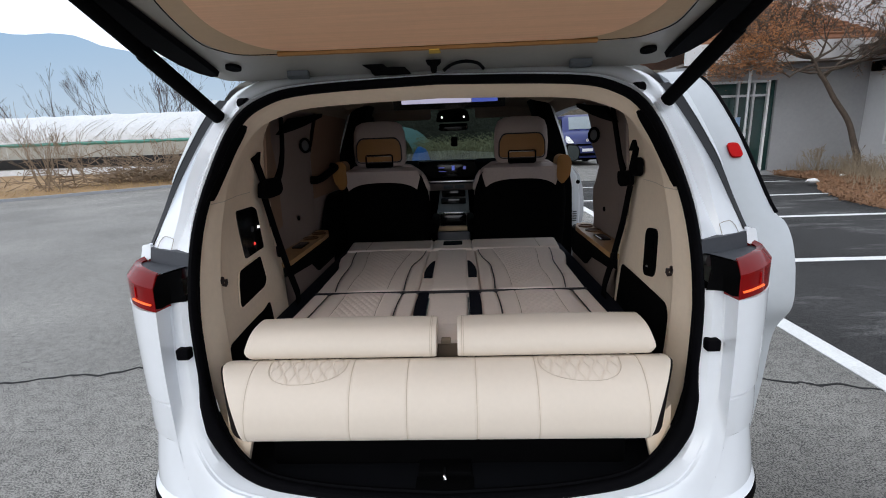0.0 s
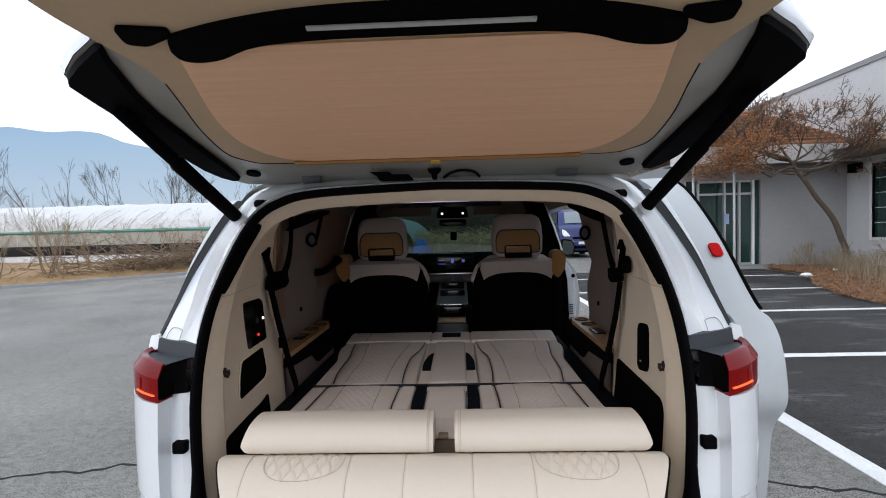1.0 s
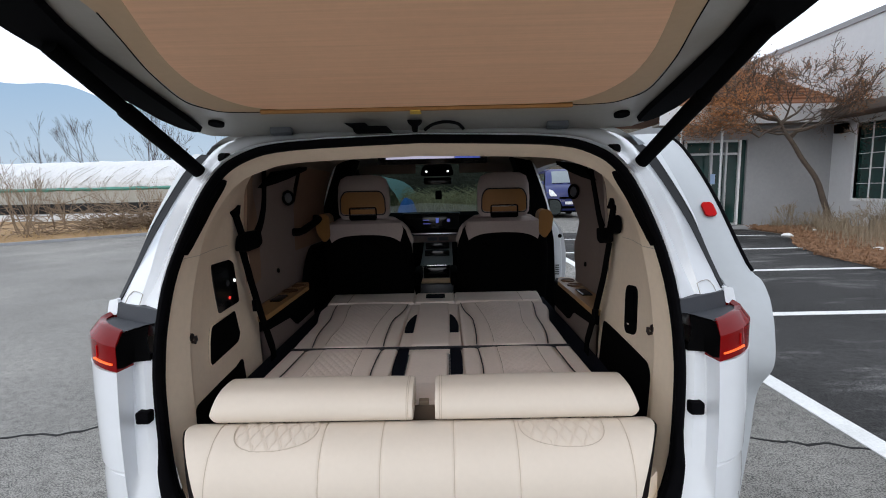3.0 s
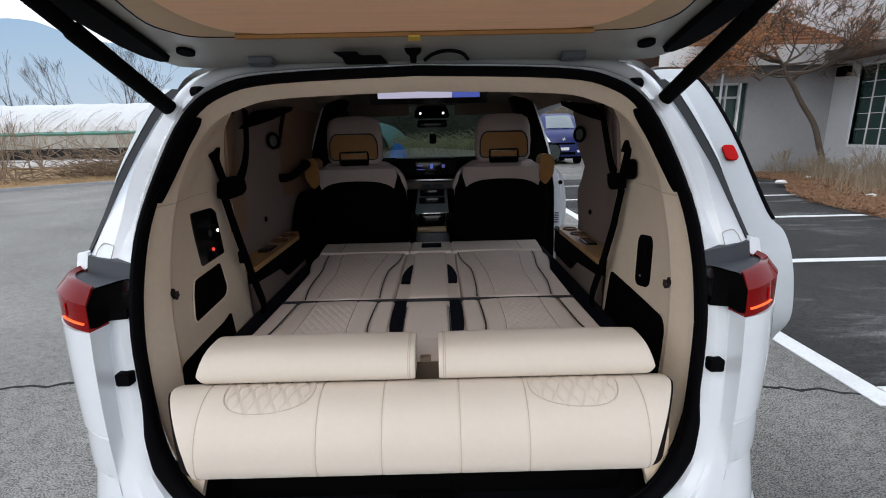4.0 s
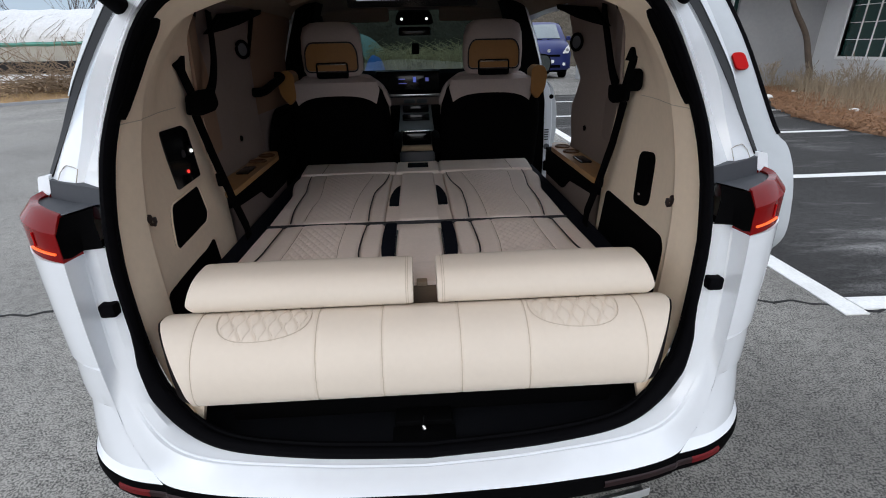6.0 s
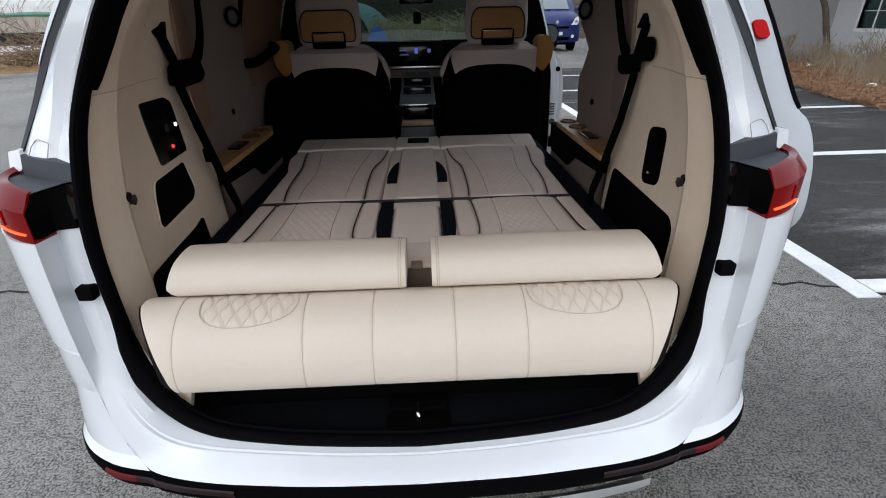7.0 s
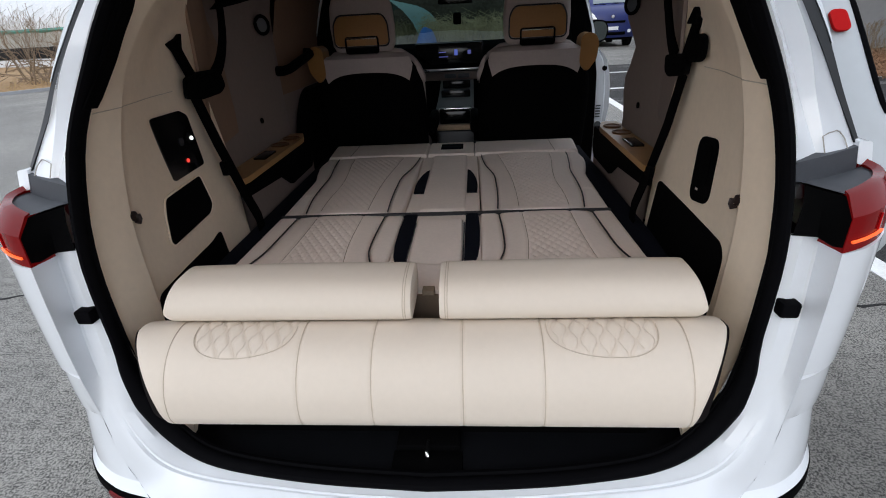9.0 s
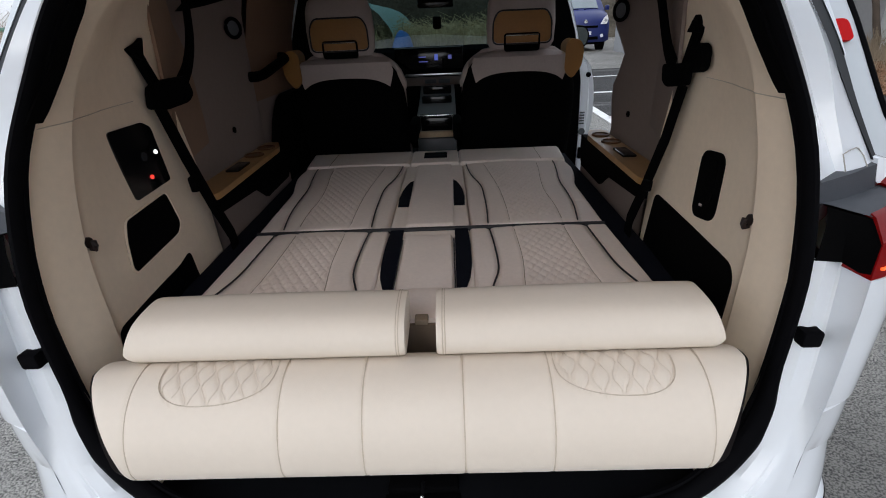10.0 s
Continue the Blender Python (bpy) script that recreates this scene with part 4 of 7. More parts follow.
loft(bm, [[(x * 0.93, y, z) for x, z in ((-1, 0.45), (-1, 0.95), (-0.93, 1.06), (0, 1.14), (0.93, 1.06), (1, 0.95), (1, 0.45))] for y, z in ((3.72, 0), (4.6, 0), (4.95, 0))])
loft(bm, [[(x * w, y, z * h) for x, z in ((-1, 0.45), (-1, 0.95), (-0.93, 1.06), (0, 1.14), (0.93, 1.06), (1, 0.95), (1, 0.45))] for y, w, h in ((4.95, 0.93, 1.0), (5.08, 0.86, 0.92))], cap=True)
part("nose", bm, PAINT, van)
# dashboard
bm = bmesh.new()
sec = [(3.62, 1.34), (3.40, 1.35), (3.20, 1.345), (3.10, 1.33), (3.06, 1.25), (3.08, 1.12), (3.16, 0.95), (3.22, 0.6)]
loft(bm, [[(x, y, z) for y, z in sec] for x in (-0.76, -0.3, 0.3, 0.76)])
dash = part("dashboard", bm, DASH, van, "black dashboard with lit screen")
part("screen_bezel", boxed(-0.30, 0.20, 3.03, 3.06, 1.21, 1.36, 0.012), GLOSS, dash)
for x0, x1, z0, z1, m_ in ((-0.125, -0.075, 1.292, 1.30, DASH_GLOW), (-0.012, 0.012, 1.272, 1.312, SCREEN_BLUE), (0.085, 0.11, 1.278, 1.305, DASH_GLOW), (-0.125, -0.06, 1.262, 1.268, DASH_GLOW)):
    part("screen_icon", boxed(x0, x1, 3.024, 3.03, z0, z1), m_, dash)
part("dash_strip", boxed(-0.72, 0.72, 3.035, 3.06, 1.165, 1.185, 0.004), SILVER, dash)
part("trim_band", boxed(-0.70, 0.70, 3.03, 3.06, 1.10, 1.16, 0.01), PANEL, dash)
part("vent", boxed(-0.09, -0.005, 3.02, 3.03, 1.115, 1.145, 0.005), GREY, dash)
part("vent", boxed(0.01, 0.095, 3.02, 3.03, 1.115, 1.145, 0.005), GREY, dash)
# steering wheel, seen past the driver's seat
bm = bmesh.new()
wheel_c = Vector((-0.42, 2.92, 1.13))
tube(bm, [wheel_c + Vector((0.18 * math.cos(a), 0.07 * math.sin(a), 0.165 * math.sin(a))) for a in [2 * math.pi * k / 28 for k in range(29)]], 0.015, 8)
part("steering_wheel", bm, BLACK, van)
# centre console between the front seats
bm = bmesh.new()
loft(bm, [[(-0.125, y, 0.42), (-0.125, y, z), (-0.11, y, z + 0.012), (0.11, y, z + 0.012), (0.125, y, z), (0.125, y, 0.42)] for y, z in ((2.415, 0.86), (2.43, 0.985), (2.60, 1.0), (2.85, 1.03), (3.05, 1.08), (3.10, 1.10))])
cc = part("centre_console", bm, CONSOLE, van, "pale centre console with dark open tray")
part("console_tray", boxed(-0.098, 0.098, 2.395, 2.43, 0.902, 0.985, 0.008), GLOSS, cc)
part("wood_band", boxed(-0.118, 0.118, 2.385, 2.42, 0.862, 0.898, 0.006), PALE_WOOD, cc, "pale wood band")
part("console_base", boxed(-0.12, 0.12, 2.38, 2.42, 0.42, 0.858, 0.01), GREY, cc)
for y, z in ((2.70, 1.03), (2.90, 1.07)):
    part("console_slot", boxed(-0.10, 0.10, y, y + 0.03, z - 0.012, z + 0.04, 0.006), GLOSS, cc)
part("bright_strip", boxed(-0.105, 0.105, 2.392, 2.43, 0.99, 1.002, 0.003), SILVER, cc)
# left side forward of the speaker panel: closed sliding door with shade, handle, belt pillar, front door
bm = bmesh.new()
loft(bm, [[(-0.81, 1.66, z), (-0.80, 1.9, z), (-0.80, 2.35, z)] for z in (0.55, 1.22)])
part("left_door_trim", bm, PANEL, van, "warm grey closed door trim")
bm = bmesh.new()
loft(bm, [[(-0.815, 1.62, 1.14), (-0.815, 2.32, 1.14)], [(-0.815, 1.62, 1.22), (-0.815, 2.32, 1.22)], [(-0.79, 1.63, 1.48), (-0.79, 2.32, 1.48)], [(-0.735, 1.64, 1.70), (-0.735, 2.32, 1.70)]])
part("left_door_shade", bm, DOOR_SHADE, van, "peach roller shade over the door window, darkened")
bm = bmesh.new()
tube(bm, spline([(-0.80, 1.60, 1.335), (-0.755, 1.64, 1.335), (-0.745, 1.80, 1.36), (-0.75, 2.0, 1.385), (-0.80, 2.05, 1.39)], 12), 0.022, 8)
part("door_pull", bm, BLACK, van)
bm = bmesh.new()
prism(bm, rounded([(-0.79, 1.66, 0.60), (-0.79, 2.25, 0.60), (-0.79, 2.25, 1.22), (-0.79, 1.88, 1.22), (-0.79, 1.75, 1.12), (-0.79, 1.66, 0.95)], 0.08, 4), (0.05, 0, 0))
part("left_door_armrest", bm, BLACK, van)
for s in (1, -1):
    bm = bmesh.new()
    # height, inner and outer edge of the bright jamb
    zs = ((0.45, 0.862, 0.915), (0.80, 0.862, 0.922), (0.90, 0.860, 0.934), (0.98, 0.857, 0.944), (1.10, 0.853, 0.942), (1.18, 0.850, 0.930), (1.258, 0.836, 0.907), (1.305, 0.826, 0.868), (1.335, 0.818, 0.842), (1.44, 0.797, 0.815), (1.57, 0.754, 0.776), (1.70, 0.706, 0.725), (1.79, 0.672, 0.69))
    loft(bm, [[flip(p, s) for p in ((a - 0.115, 2.30, z), (a - 0.125, 2.46, z), (a, 2.46, z), (a, 2.30, z))] for z, a, b in zs], close=True, cap=True)
    part("belt_pillar", bm, BLACK, van, "black centre pillar trim")
    bm = bmesh.new()
    loft(bm, [[flip(p, s) for p in ((a + 0.001, 2.295, z), (a + (b - a) * 0.55, 2.300, z), (a + (b - a) * 0.66, 2.312, z), (b - 0.004, 2.306, z), (b, 2.318, z), (b + 0.004, 2.46, z), (a + 0.001, 2.46, z))] for z, a, b in zs], close=True, cap=True)
    jamb = part("door_jamb", bm, PAINT, van)
    if s > 0:
        for k in range(5):
            part("jamb_label", boxed(0.860, 0.888, 2.288, 2.294, 0.93 + k * 0.016, 0.938 + k * 0.016), GREY, jamb, "printed label bars")
        part("jamb_plug", disc(bmesh.new(), (0.893, 2.304, 1.209), (0, 1, 0), 0.014, 0.02, 14), BLACK, jamb)
        part("jamb_plug", disc(bmesh.new(), (0.880, 2.294, 0.885), (0, 1, 0), 0.020, 0.008, 14), GREY, jamb)
        part("door_check", boxed(0.866, 0.888, 2.275, 2.297, 0.72, 0.79, 0.006), BLACK, jamb)
    bm = bmesh.new()
    prism(bm, [flip(p, s) for p in ((0.86, 2.47, 0.42), (0.86, 3.7, 0.42), (0.86, 3.7, 1.20), (0.86, 2.47, 1.20))], (0.09 * s, 0, 0))
    part("front_door", bm, PAINT, van)
    bm = bmesh.new()
    loft(bm, [[flip((0.90, 2.46, 1.19), s), flip((0.90, 3.70, 1.19), s)], [flip((0.79, 2.46, 1.60), s), flip((0.79, 3.1, 1.60), s)], [flip((0.70, 2.46, 1.78), s), flip((0.70, 2.86, 1.78), s)]])
    part("front_door_glass", bm, TINT, van, "dark front side glass")
    bm = bmesh.new()
    HULL = ((1.03, 1.455), (1.125, 1.447), (1.157, 1.39), (1.140, 1.31), (1.08, 1.29), (1.03, 1.32))
    loft(bm, [rounded([flip((1.09 + (x - 1.09) * q, y, 1.375 + (z - 1.375) * q), s) for x, z in HULL], 0.025 * q, 4) for y, q in ((3.302, 0.93), (3.298, 1.0), (3.34, 1.04), (3.39, 0.9), (3.41, 0.6))], close=True, cap=True)
    mir = part("wing_mirror", bm, BLACK, van, "black wing mirror")
    bm = bmesh.new()
    tube(bm, [flip((0.90, 3.36, 1.22), s), flip((1.03, 3.35, 1.31), s)], 0.03, 8)
    part("mirror_arm", bm, BLACK, mir)
    bm = prism(bmesh.new(), rounded([flip((1.09 + (x - 1.09) * 0.86, 3.296, 1.375 + (z - 1.375) * 0.86), s) for x, z in HULL], 0.02, 4), (0, 0.005, 0))
    part("mirror_glass", bm, MIRROR, mir, "mirror glass")
    # sills, wheels
    part("rocker", boxed(*sorted((0.84 * s, 0.94 * s)), 0.9, 3.8, 0.24, 0.44, 0.02), PAINT, van)
    for y in (1.02, 4.11):
        bm = bmesh.new()
        prof = [(0.20, 0.115), (0.31, 0.12), (0.345, 0.09), (0.35, 0.0), (0.345, -0.09), (0.31, -0.12), (0.20, -0.115)]
        rows = [[(0.82 * s + w, y + r * math.cos(a), 0.35 + r * math.sin(a)) for r, w in prof] for a in [2 * math.pi * k / 32 for k in range(33)]]
        loft(bm, rows)
        wh = part("wheel", bm, RUBBER, van, "black road wheel tyre")
        bm = bmesh.new()
        disc(bm, (0.85 * s, y, 0.35), (1, 0, 0), 0.22, 0.10, 28)
        part("rim", bm, ALU, wh)
bm = bmesh.new()
loft(bm, [[(-0.945, y, z) for z in (0.44, 0.9, 1.2)] for y in (1.5, 2.5)])
part("left_sliding_door", bm, PAINT, van)
bm = bmesh.new()
loft(bm, [[(-0.93, 1.5, 1.2), (-0.93, 2.6, 1.2)], [(-0.86, 1.5, 1.5), (-0.86, 2.6, 1.5)], [(-0.76, 1.5, 1.74), (-0.76, 2.6, 1.74)]])
part("left_door_glass", bm, TINT, van)
for s in (1, -1):
    bm = bmesh.new()
    loft(bm, [[flip((x, 1.02 + 0.44 * math.cos(math.pi * k / 12), 0.36 + 0.42 * math.sin(math.pi * k / 12)), s) for k in range(13)] for x in (0.66, 0.94)])
    part("wheel_arch", bm, BLACK, van)

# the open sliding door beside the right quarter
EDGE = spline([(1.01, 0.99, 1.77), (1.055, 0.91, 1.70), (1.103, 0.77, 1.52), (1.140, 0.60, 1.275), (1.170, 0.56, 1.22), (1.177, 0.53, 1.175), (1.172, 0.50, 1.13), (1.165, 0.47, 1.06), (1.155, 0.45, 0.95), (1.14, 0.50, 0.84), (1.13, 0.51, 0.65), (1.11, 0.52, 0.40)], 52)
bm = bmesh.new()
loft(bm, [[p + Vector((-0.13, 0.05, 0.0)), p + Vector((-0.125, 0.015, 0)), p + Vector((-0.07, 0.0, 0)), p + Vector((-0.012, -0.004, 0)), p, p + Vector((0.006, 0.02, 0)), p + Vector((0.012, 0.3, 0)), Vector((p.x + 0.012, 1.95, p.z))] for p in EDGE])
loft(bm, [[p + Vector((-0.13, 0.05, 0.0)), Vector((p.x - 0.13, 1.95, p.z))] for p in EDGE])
sd = part("sliding_door", bm, DOOR_PAINT_SHADED, van, "white sliding door slid fully open")
bm = bmesh.new()
tube(bm, [p + Vector((0.002, -0.002, 0)) for p in EDGE if p.z > 1.24], 0.007, 6)
part("door_seal", bm, RUBBER, sd)
bm = bmesh.new()
c = Vector((1.064, 0.719, 1.458))
up, ri = Vector((-0.02, 0.19, 0.24)).normalized() * 0.031, Vector((1, 0.02, 0.02)) * 0.0215
prism(bm, rounded([c - ri - up, c + ri - up, c + ri + up, c - ri + up], 0.016, 4), (0, -0.006, 0.0045))
part("red_reflector", bm, RED, sd, "red door-edge reflector")

# ---- open tailgate ----
GD, GN = Vector((0, -0.972, 0.235)), Vector((0, 0.235, 0.972))


def gate(s, x, h=0.0):
    return Vector((x + 0.012 * max(0, s), 0.56, 1.765)) + GD * s + GN * h


WG = [(-0.06, 0.62), (-0.04, 0.72), (0.02, 0.765), (0.10, 0.785), (0.3, 0.806), (0.5, 0.812), (0.68, 0.812), (0.70, 0.80), (0.76, 0.728), (0.81, 0.65), (0.845, 0.615), (0.895, 0.645), (0.965, 0.70), (1.05, 0.745), (1.2, 0.73), (1.27, 0.60)]


def gate_w(s):
    for (a, w0), (b, w1) in zip(WG, WG[1:]):
        if s <= b:
            return w0 + (w1 - w0) * (s - a) / (b - a)
    return WG[-1][1]


bm = bmesh.new()
rows = []
for k in range(61):
    s = -0.06 + 1.33 * k / 60
    w, t = gate_w(s), 0.03 + 0.09 * math.sin(math.pi * min(1, max(0, s) / 1.27))
    rows.append([gate(s, -w, 0), gate(s, -w - 0.012, 0.02), gate(s, -w * 0.96, t), gate(s, -w * 0.5, t + 0.03), gate(s, 0, t + 0.04), gate(s, w * 0.5, t + 0.03), gate(s, w * 0.96, t), gate(s, w + 0.012, 0.02), gate(s, w, 0)])
loft(bm, rows)
tg = part("tailgate", bm, PAINT, van, "raised white tailgate")
bm = bmesh.new()
loft(bm, [[gate(s, -gate_w(s) + 0.004, 0.0), gate(s, -0.3, -0.004), gate(s, 0.3, -0.004), gate(s, gate_w(s) - 0.004, 0.0)] for s in (-0.055, -0.04, 0.02, 0.10, 0.3, 0.5, 0.66, 0.68, 0.70, 0.76, 0.81, 0.845, 0.895, 0.965, 1.05, 1.2, 1.26)])
part("inner_frame", bm, PAINT_IN, tg, "white inner tailgate frame, greyed for shade")
for s_ in (1, -1):
    # black glass border and seal land along the sides
    bm = bmesh.new()
    st = ((0.055, 0.700, 0.735), (0.09, 0.697, 0.760), (0.16, 0.696, 0.780), (0.3, 0.698, 0.792), (0.42, 0.698, 0.798), (0.52, 0.698, 0.802), (0.62, 0.686, 0.806), (0.68, 0.672, 0.806), (0.70, 0.666, 0.792), (0.75, 0.655, 0.728), (0.80, 0.635, 0.652))
    loft(bm, [[gate(s, s_ * a, -0.006), gate(s, s_ * (a + 0.006), -0.022), gate(s, s_ * (b - 0.006), -0.022), gate(s, s_ * b, -0.004)] for s, a, b in st], cap=True)
    part("side_border", bm, RUBBER, tg, "black tailgate edge")
    bm = bmesh.new()
    disc(bm, gate(0.08, s_ * 0.643, -0.004), GN, 0.024, 0.012, 18)
    part("rubber_plug", bm, BLACK, tg)
    bm = bmesh.new()
    prism(bm, rounded([gate(0.035, s_ * (0.42), -0.004), gate(0.035, s_ * 0.49, -0.004), gate(0.006, s_ * 0.49, -0.004), gate(0.006, s_ * 0.42, -0.004)], 0.006, 2), GN * -0.018)
    part("hinge", bm, GREY, tg)
    bm = bmesh.new()
    prism(bm, rounded([gate(0.806, s_ * 0.535, -0.015), gate(0.816, s_ * 0.573, -0.015), gate(0.864, s_ * 0.565, -0.015), gate(0.851, s_ * 0.470, -0.015), gate(0.831, s_ * 0.475, -0.015)], 0.012, 3), GN * -0.008)
    part("grip_recess", bm, BLACK, tg)
    bm = bmesh.new()
    base, tip = Vector((0.706 * s_, 0.505, 1.615)), gate(0.58, 0.755 * s_, -0.03)
    tube(bm, [base, base + (tip - base) * 0.62, base + (tip - base) * 0.622, tip], [0.022, 0.022, 0.018, 0.018], 12)
    stt = part("gas_strut", bm, BLACK, van, "thick black power strut")
    part("strut_socket", disc(bmesh.new(), base + Vector((0, 0.01, 0.002)), (s_, 0, 0), 0.022, 0.03, 12), RUBBER, stt)
    bm = bmesh.new()
    tube(bm, [Vector((0.60 * s_, 0.455, 1.668)), Vector((0.628 * s_, 0.47, 1.67))], 0.016, 10)
    part("roof_buffer", bm, RUBBER, van)
    bm = bmesh.new()
    tube(bm, spline([gate(s, s_ * x, -0.0145) for s, x in ((0.182, 0.46), (0.188, 0.56), (0.215, 0.605), (0.275, 0.643), (0.43, 0.636), (0.57, 0.608), (0.665, 0.590))], 24), 0.0016, 5)
    part("trim_gap", bm, RUBBER, tg)
# cream surround and peach shade
bm = bmesh.new()
half_ = [(0.172, 0.45), (0.18, 0.56), (0.21, 0.605), (0.275, 0.642), (0.43, 0.635), (0.57, 0.607), (0.665, 0.590), (0.74, 0.60), (0.80, 0.625), (0.90, 0.66), (1.2, 0.70)]
ring = rounded([gate(a, b, -0.004) for a, b in half_] + [gate(a, -b, -0.004) for a, b in reversed(half_)], 0.04, 4)
prism(bm, ring, GN * -0.010)
part("trim_surround", bm, SURROUND, tg, "tan tailgate trim")
bm = bmesh.new()
half_ = [(0.205, 0.40), (0.222, 0.47), (0.275, 0.525), (0.36, 0.563), (0.47, 0.565), (0.58, 0.545), (0.70, 0.515), (0.79, 0.495)]
ring = rounded([gate(a, b, -0.0145) for a, b in half_] + [gate(a, -b, -0.0145) for a, b in reversed(half_)], 0.05, 4)
prism(bm, ring, GN * -0.004)
part("window_shade", bm, PEACH, tg, "peach sunshade over the rear window")
part("shade_rail", tube(bmesh.new(), [gate(0.196, -0.455, -0.02), gate(0.194, 0.455, -0.02)], 0.0075, 6), TAN, tg, "tan shade rail")
part("rail_slot", tube(bmesh.new(), [gate(0.181, -0.45, -0.016), gate(0.179, 0.45, -0.016)], 0.004, 6), PIPING, tg)
bm = bmesh.new()
prism(bm, [gate(0.162, -0.020, -0.020), gate(0.162, 0.014, -0.020), gate(0.208, 0.011, -0.030), gate(0.208, -0.017, -0.030)], GN * -0.004)
part("pull_tab", bm, mat("yellow_pull_tab", (0.75, 0.52, 0.08), 0.6), tg, "yellow pull tab")
bm = bmesh.new()
gar = spline([gate(s, x, -0.02) for s, x in ((0.795, -0.492), (0.768, -0.487), (0.757, -0.458), (0.764, -0.405), (0.798, -0.325), (0.812, -0.20), (0.814, 0), (0.812, 0.22), (0.798, 0.315), (0.768, 0.395), (0.758, 0.452), (0.766, 0.488), (0.795, 0.495))], 45)
far = [gate(0.894 - 0.072 * abs((p.x - 0.009) / 0.512) ** 2.5, (p.x - 0.009) * 0.985, -0.02) for p in gar]
loft(bm, [[p + GN * 0.010, p, p - GN * 0.012 + GD * 0.006, f - GN * 0.012 - GD * 0.006, f, f + GN * 0.010] for p, f in zip(gar, far)], cap=True)
gn = part("gate_garnish", bm, BLACK, tg, "black tailgate garnish with light strip")
bm = bmesh.new()
prism(bm, [gate(0.852, -0.207, -0.033), gate(0.852, 0.207, -0.033), gate(0.862, 0.207, -0.033), gate(0.862, -0.207, -0.033)], GN * -0.004)
part("light_strip", bm, ALU, gn, "pale light strip")
# cables and brackets at the hinge edge
part("wiring_loop", tube(bmesh.new(), spline([(0.02, 0.475, 1.742), (0.045, 0.47, 1.758), (0.085, 0.468, 1.766), (0.125, 0.47, 1.760), (0.145, 0.475, 1.742)], 16), 0.005, 6), RUBBER, van)
part("brake_light_bracket", prism(bmesh.new(), rounded([(x, 0.462, z) for x, z in ((-0.232, 1.768), (-0.165, 1.768), (-0.155, 1.758), (-0.098, 1.757), (-0.080, 1.738), (-0.200, 1.738), (-0.205, 1.752))], 0.004, 2), (0, 0.03, 0)), BLACK, van)
part("latch_bracket", prism(bmesh.new(), rounded([(x, 0.462, z) for x, z in ((-0.034, 1.774), (0.014, 1.774), (0.010, 1.763), (0.000, 1.757), (-0.002, 1.738), (-0.018, 1.738), (-0.020, 1.757), (-0.030, 1.763))], 0.003, 2), (0, 0.025, 0)), BLACK, van)

# ---- belts of the third row ----
def side_belt(s, strap, upper, guide, ceiling, tip, anchor, buckle):
    belt = thing("seat_belt", (0.66 * s, 0.75, 0.87), "black seat belt hanging on the side trim", "seat belt", "side seat belts")
    part("strap", ribbon(bmesh.new(), [flip(p, s) for p in strap], (0, 1, 0.2), 0.046, 0.005), BLACK, belt)
    part("upper_strap", ribbon(bmesh.new(), [flip(p, s) for p in spline(upper, 8)], (0, 1, 0.3), 0.040, 0.008), BLACK, belt)
    part("guide", prism(bmesh.new(), rounded([Vector((0.700 * s, y, z)) for y, z in guide], 0.014, 3), (-0.016 * s, 0, 0)), BLACK, belt)
    part("ceiling_strap", ribbon(bmesh.new(), [flip(p, s) for p in spline(ceiling, 14)], (0, 1, -0.5), 0.040, 0.006), BLACK, belt)
    part("hook_tip", prism(bmesh.new(), rounded([Vector((0.704 * s, y, z)) for y, z in tip], 0.006, 2), (-0.012 * s, 0, 0)), BLACK, belt)
    part("anchor", prism(bmesh.new(), rounded([flip(p, s) for p in anchor], 0.008, 3), (-0.015 * s, 0, 0)), BLACK, belt)
    if buckle:
        part("buckle", prism(bmesh.new(), rounded([Vector((0.705 * s, y, z)) for y, z in buckle], 0.016, 5), (-0.022 * s, 0, 0)), BLACK, belt)


side_belt(-1, ((0.695, 0.715, 1.345), (0.680, 0.745, 1.20), (0.664, 0.79, 1.04), (0.652, 0.835, 0.915), (0.651, 0.838, 0.868)),
          ((0.700, 0.690, 1.485), (0.699, 0.705, 1.45), (0.697, 0.728, 1.40)),
          ((0.683, 1.399), (0.75, 1.41), (0.872, 1.408), (0.890, 1.355), (0.850, 1.337), (0.734, 1.334), (0.666, 1.346)),
          ((0.697, 0.85, 1.385), (0.708, 0.94, 1.43), (0.724, 1.03, 1.51), (0.738, 1.09, 1.63), (0.74, 1.10, 1.66)),
          ((0.653, 1.491), (0.700, 1.503), (0.727, 1.516), (0.714, 1.485), (0.704, 1.462), (0.672, 1.472)),
          ((0.668, 0.700, 1.150), (0.668, 0.730, 1.150), (0.668, 0.735, 1.108), (0.668, 0.705, 1.104)), None)
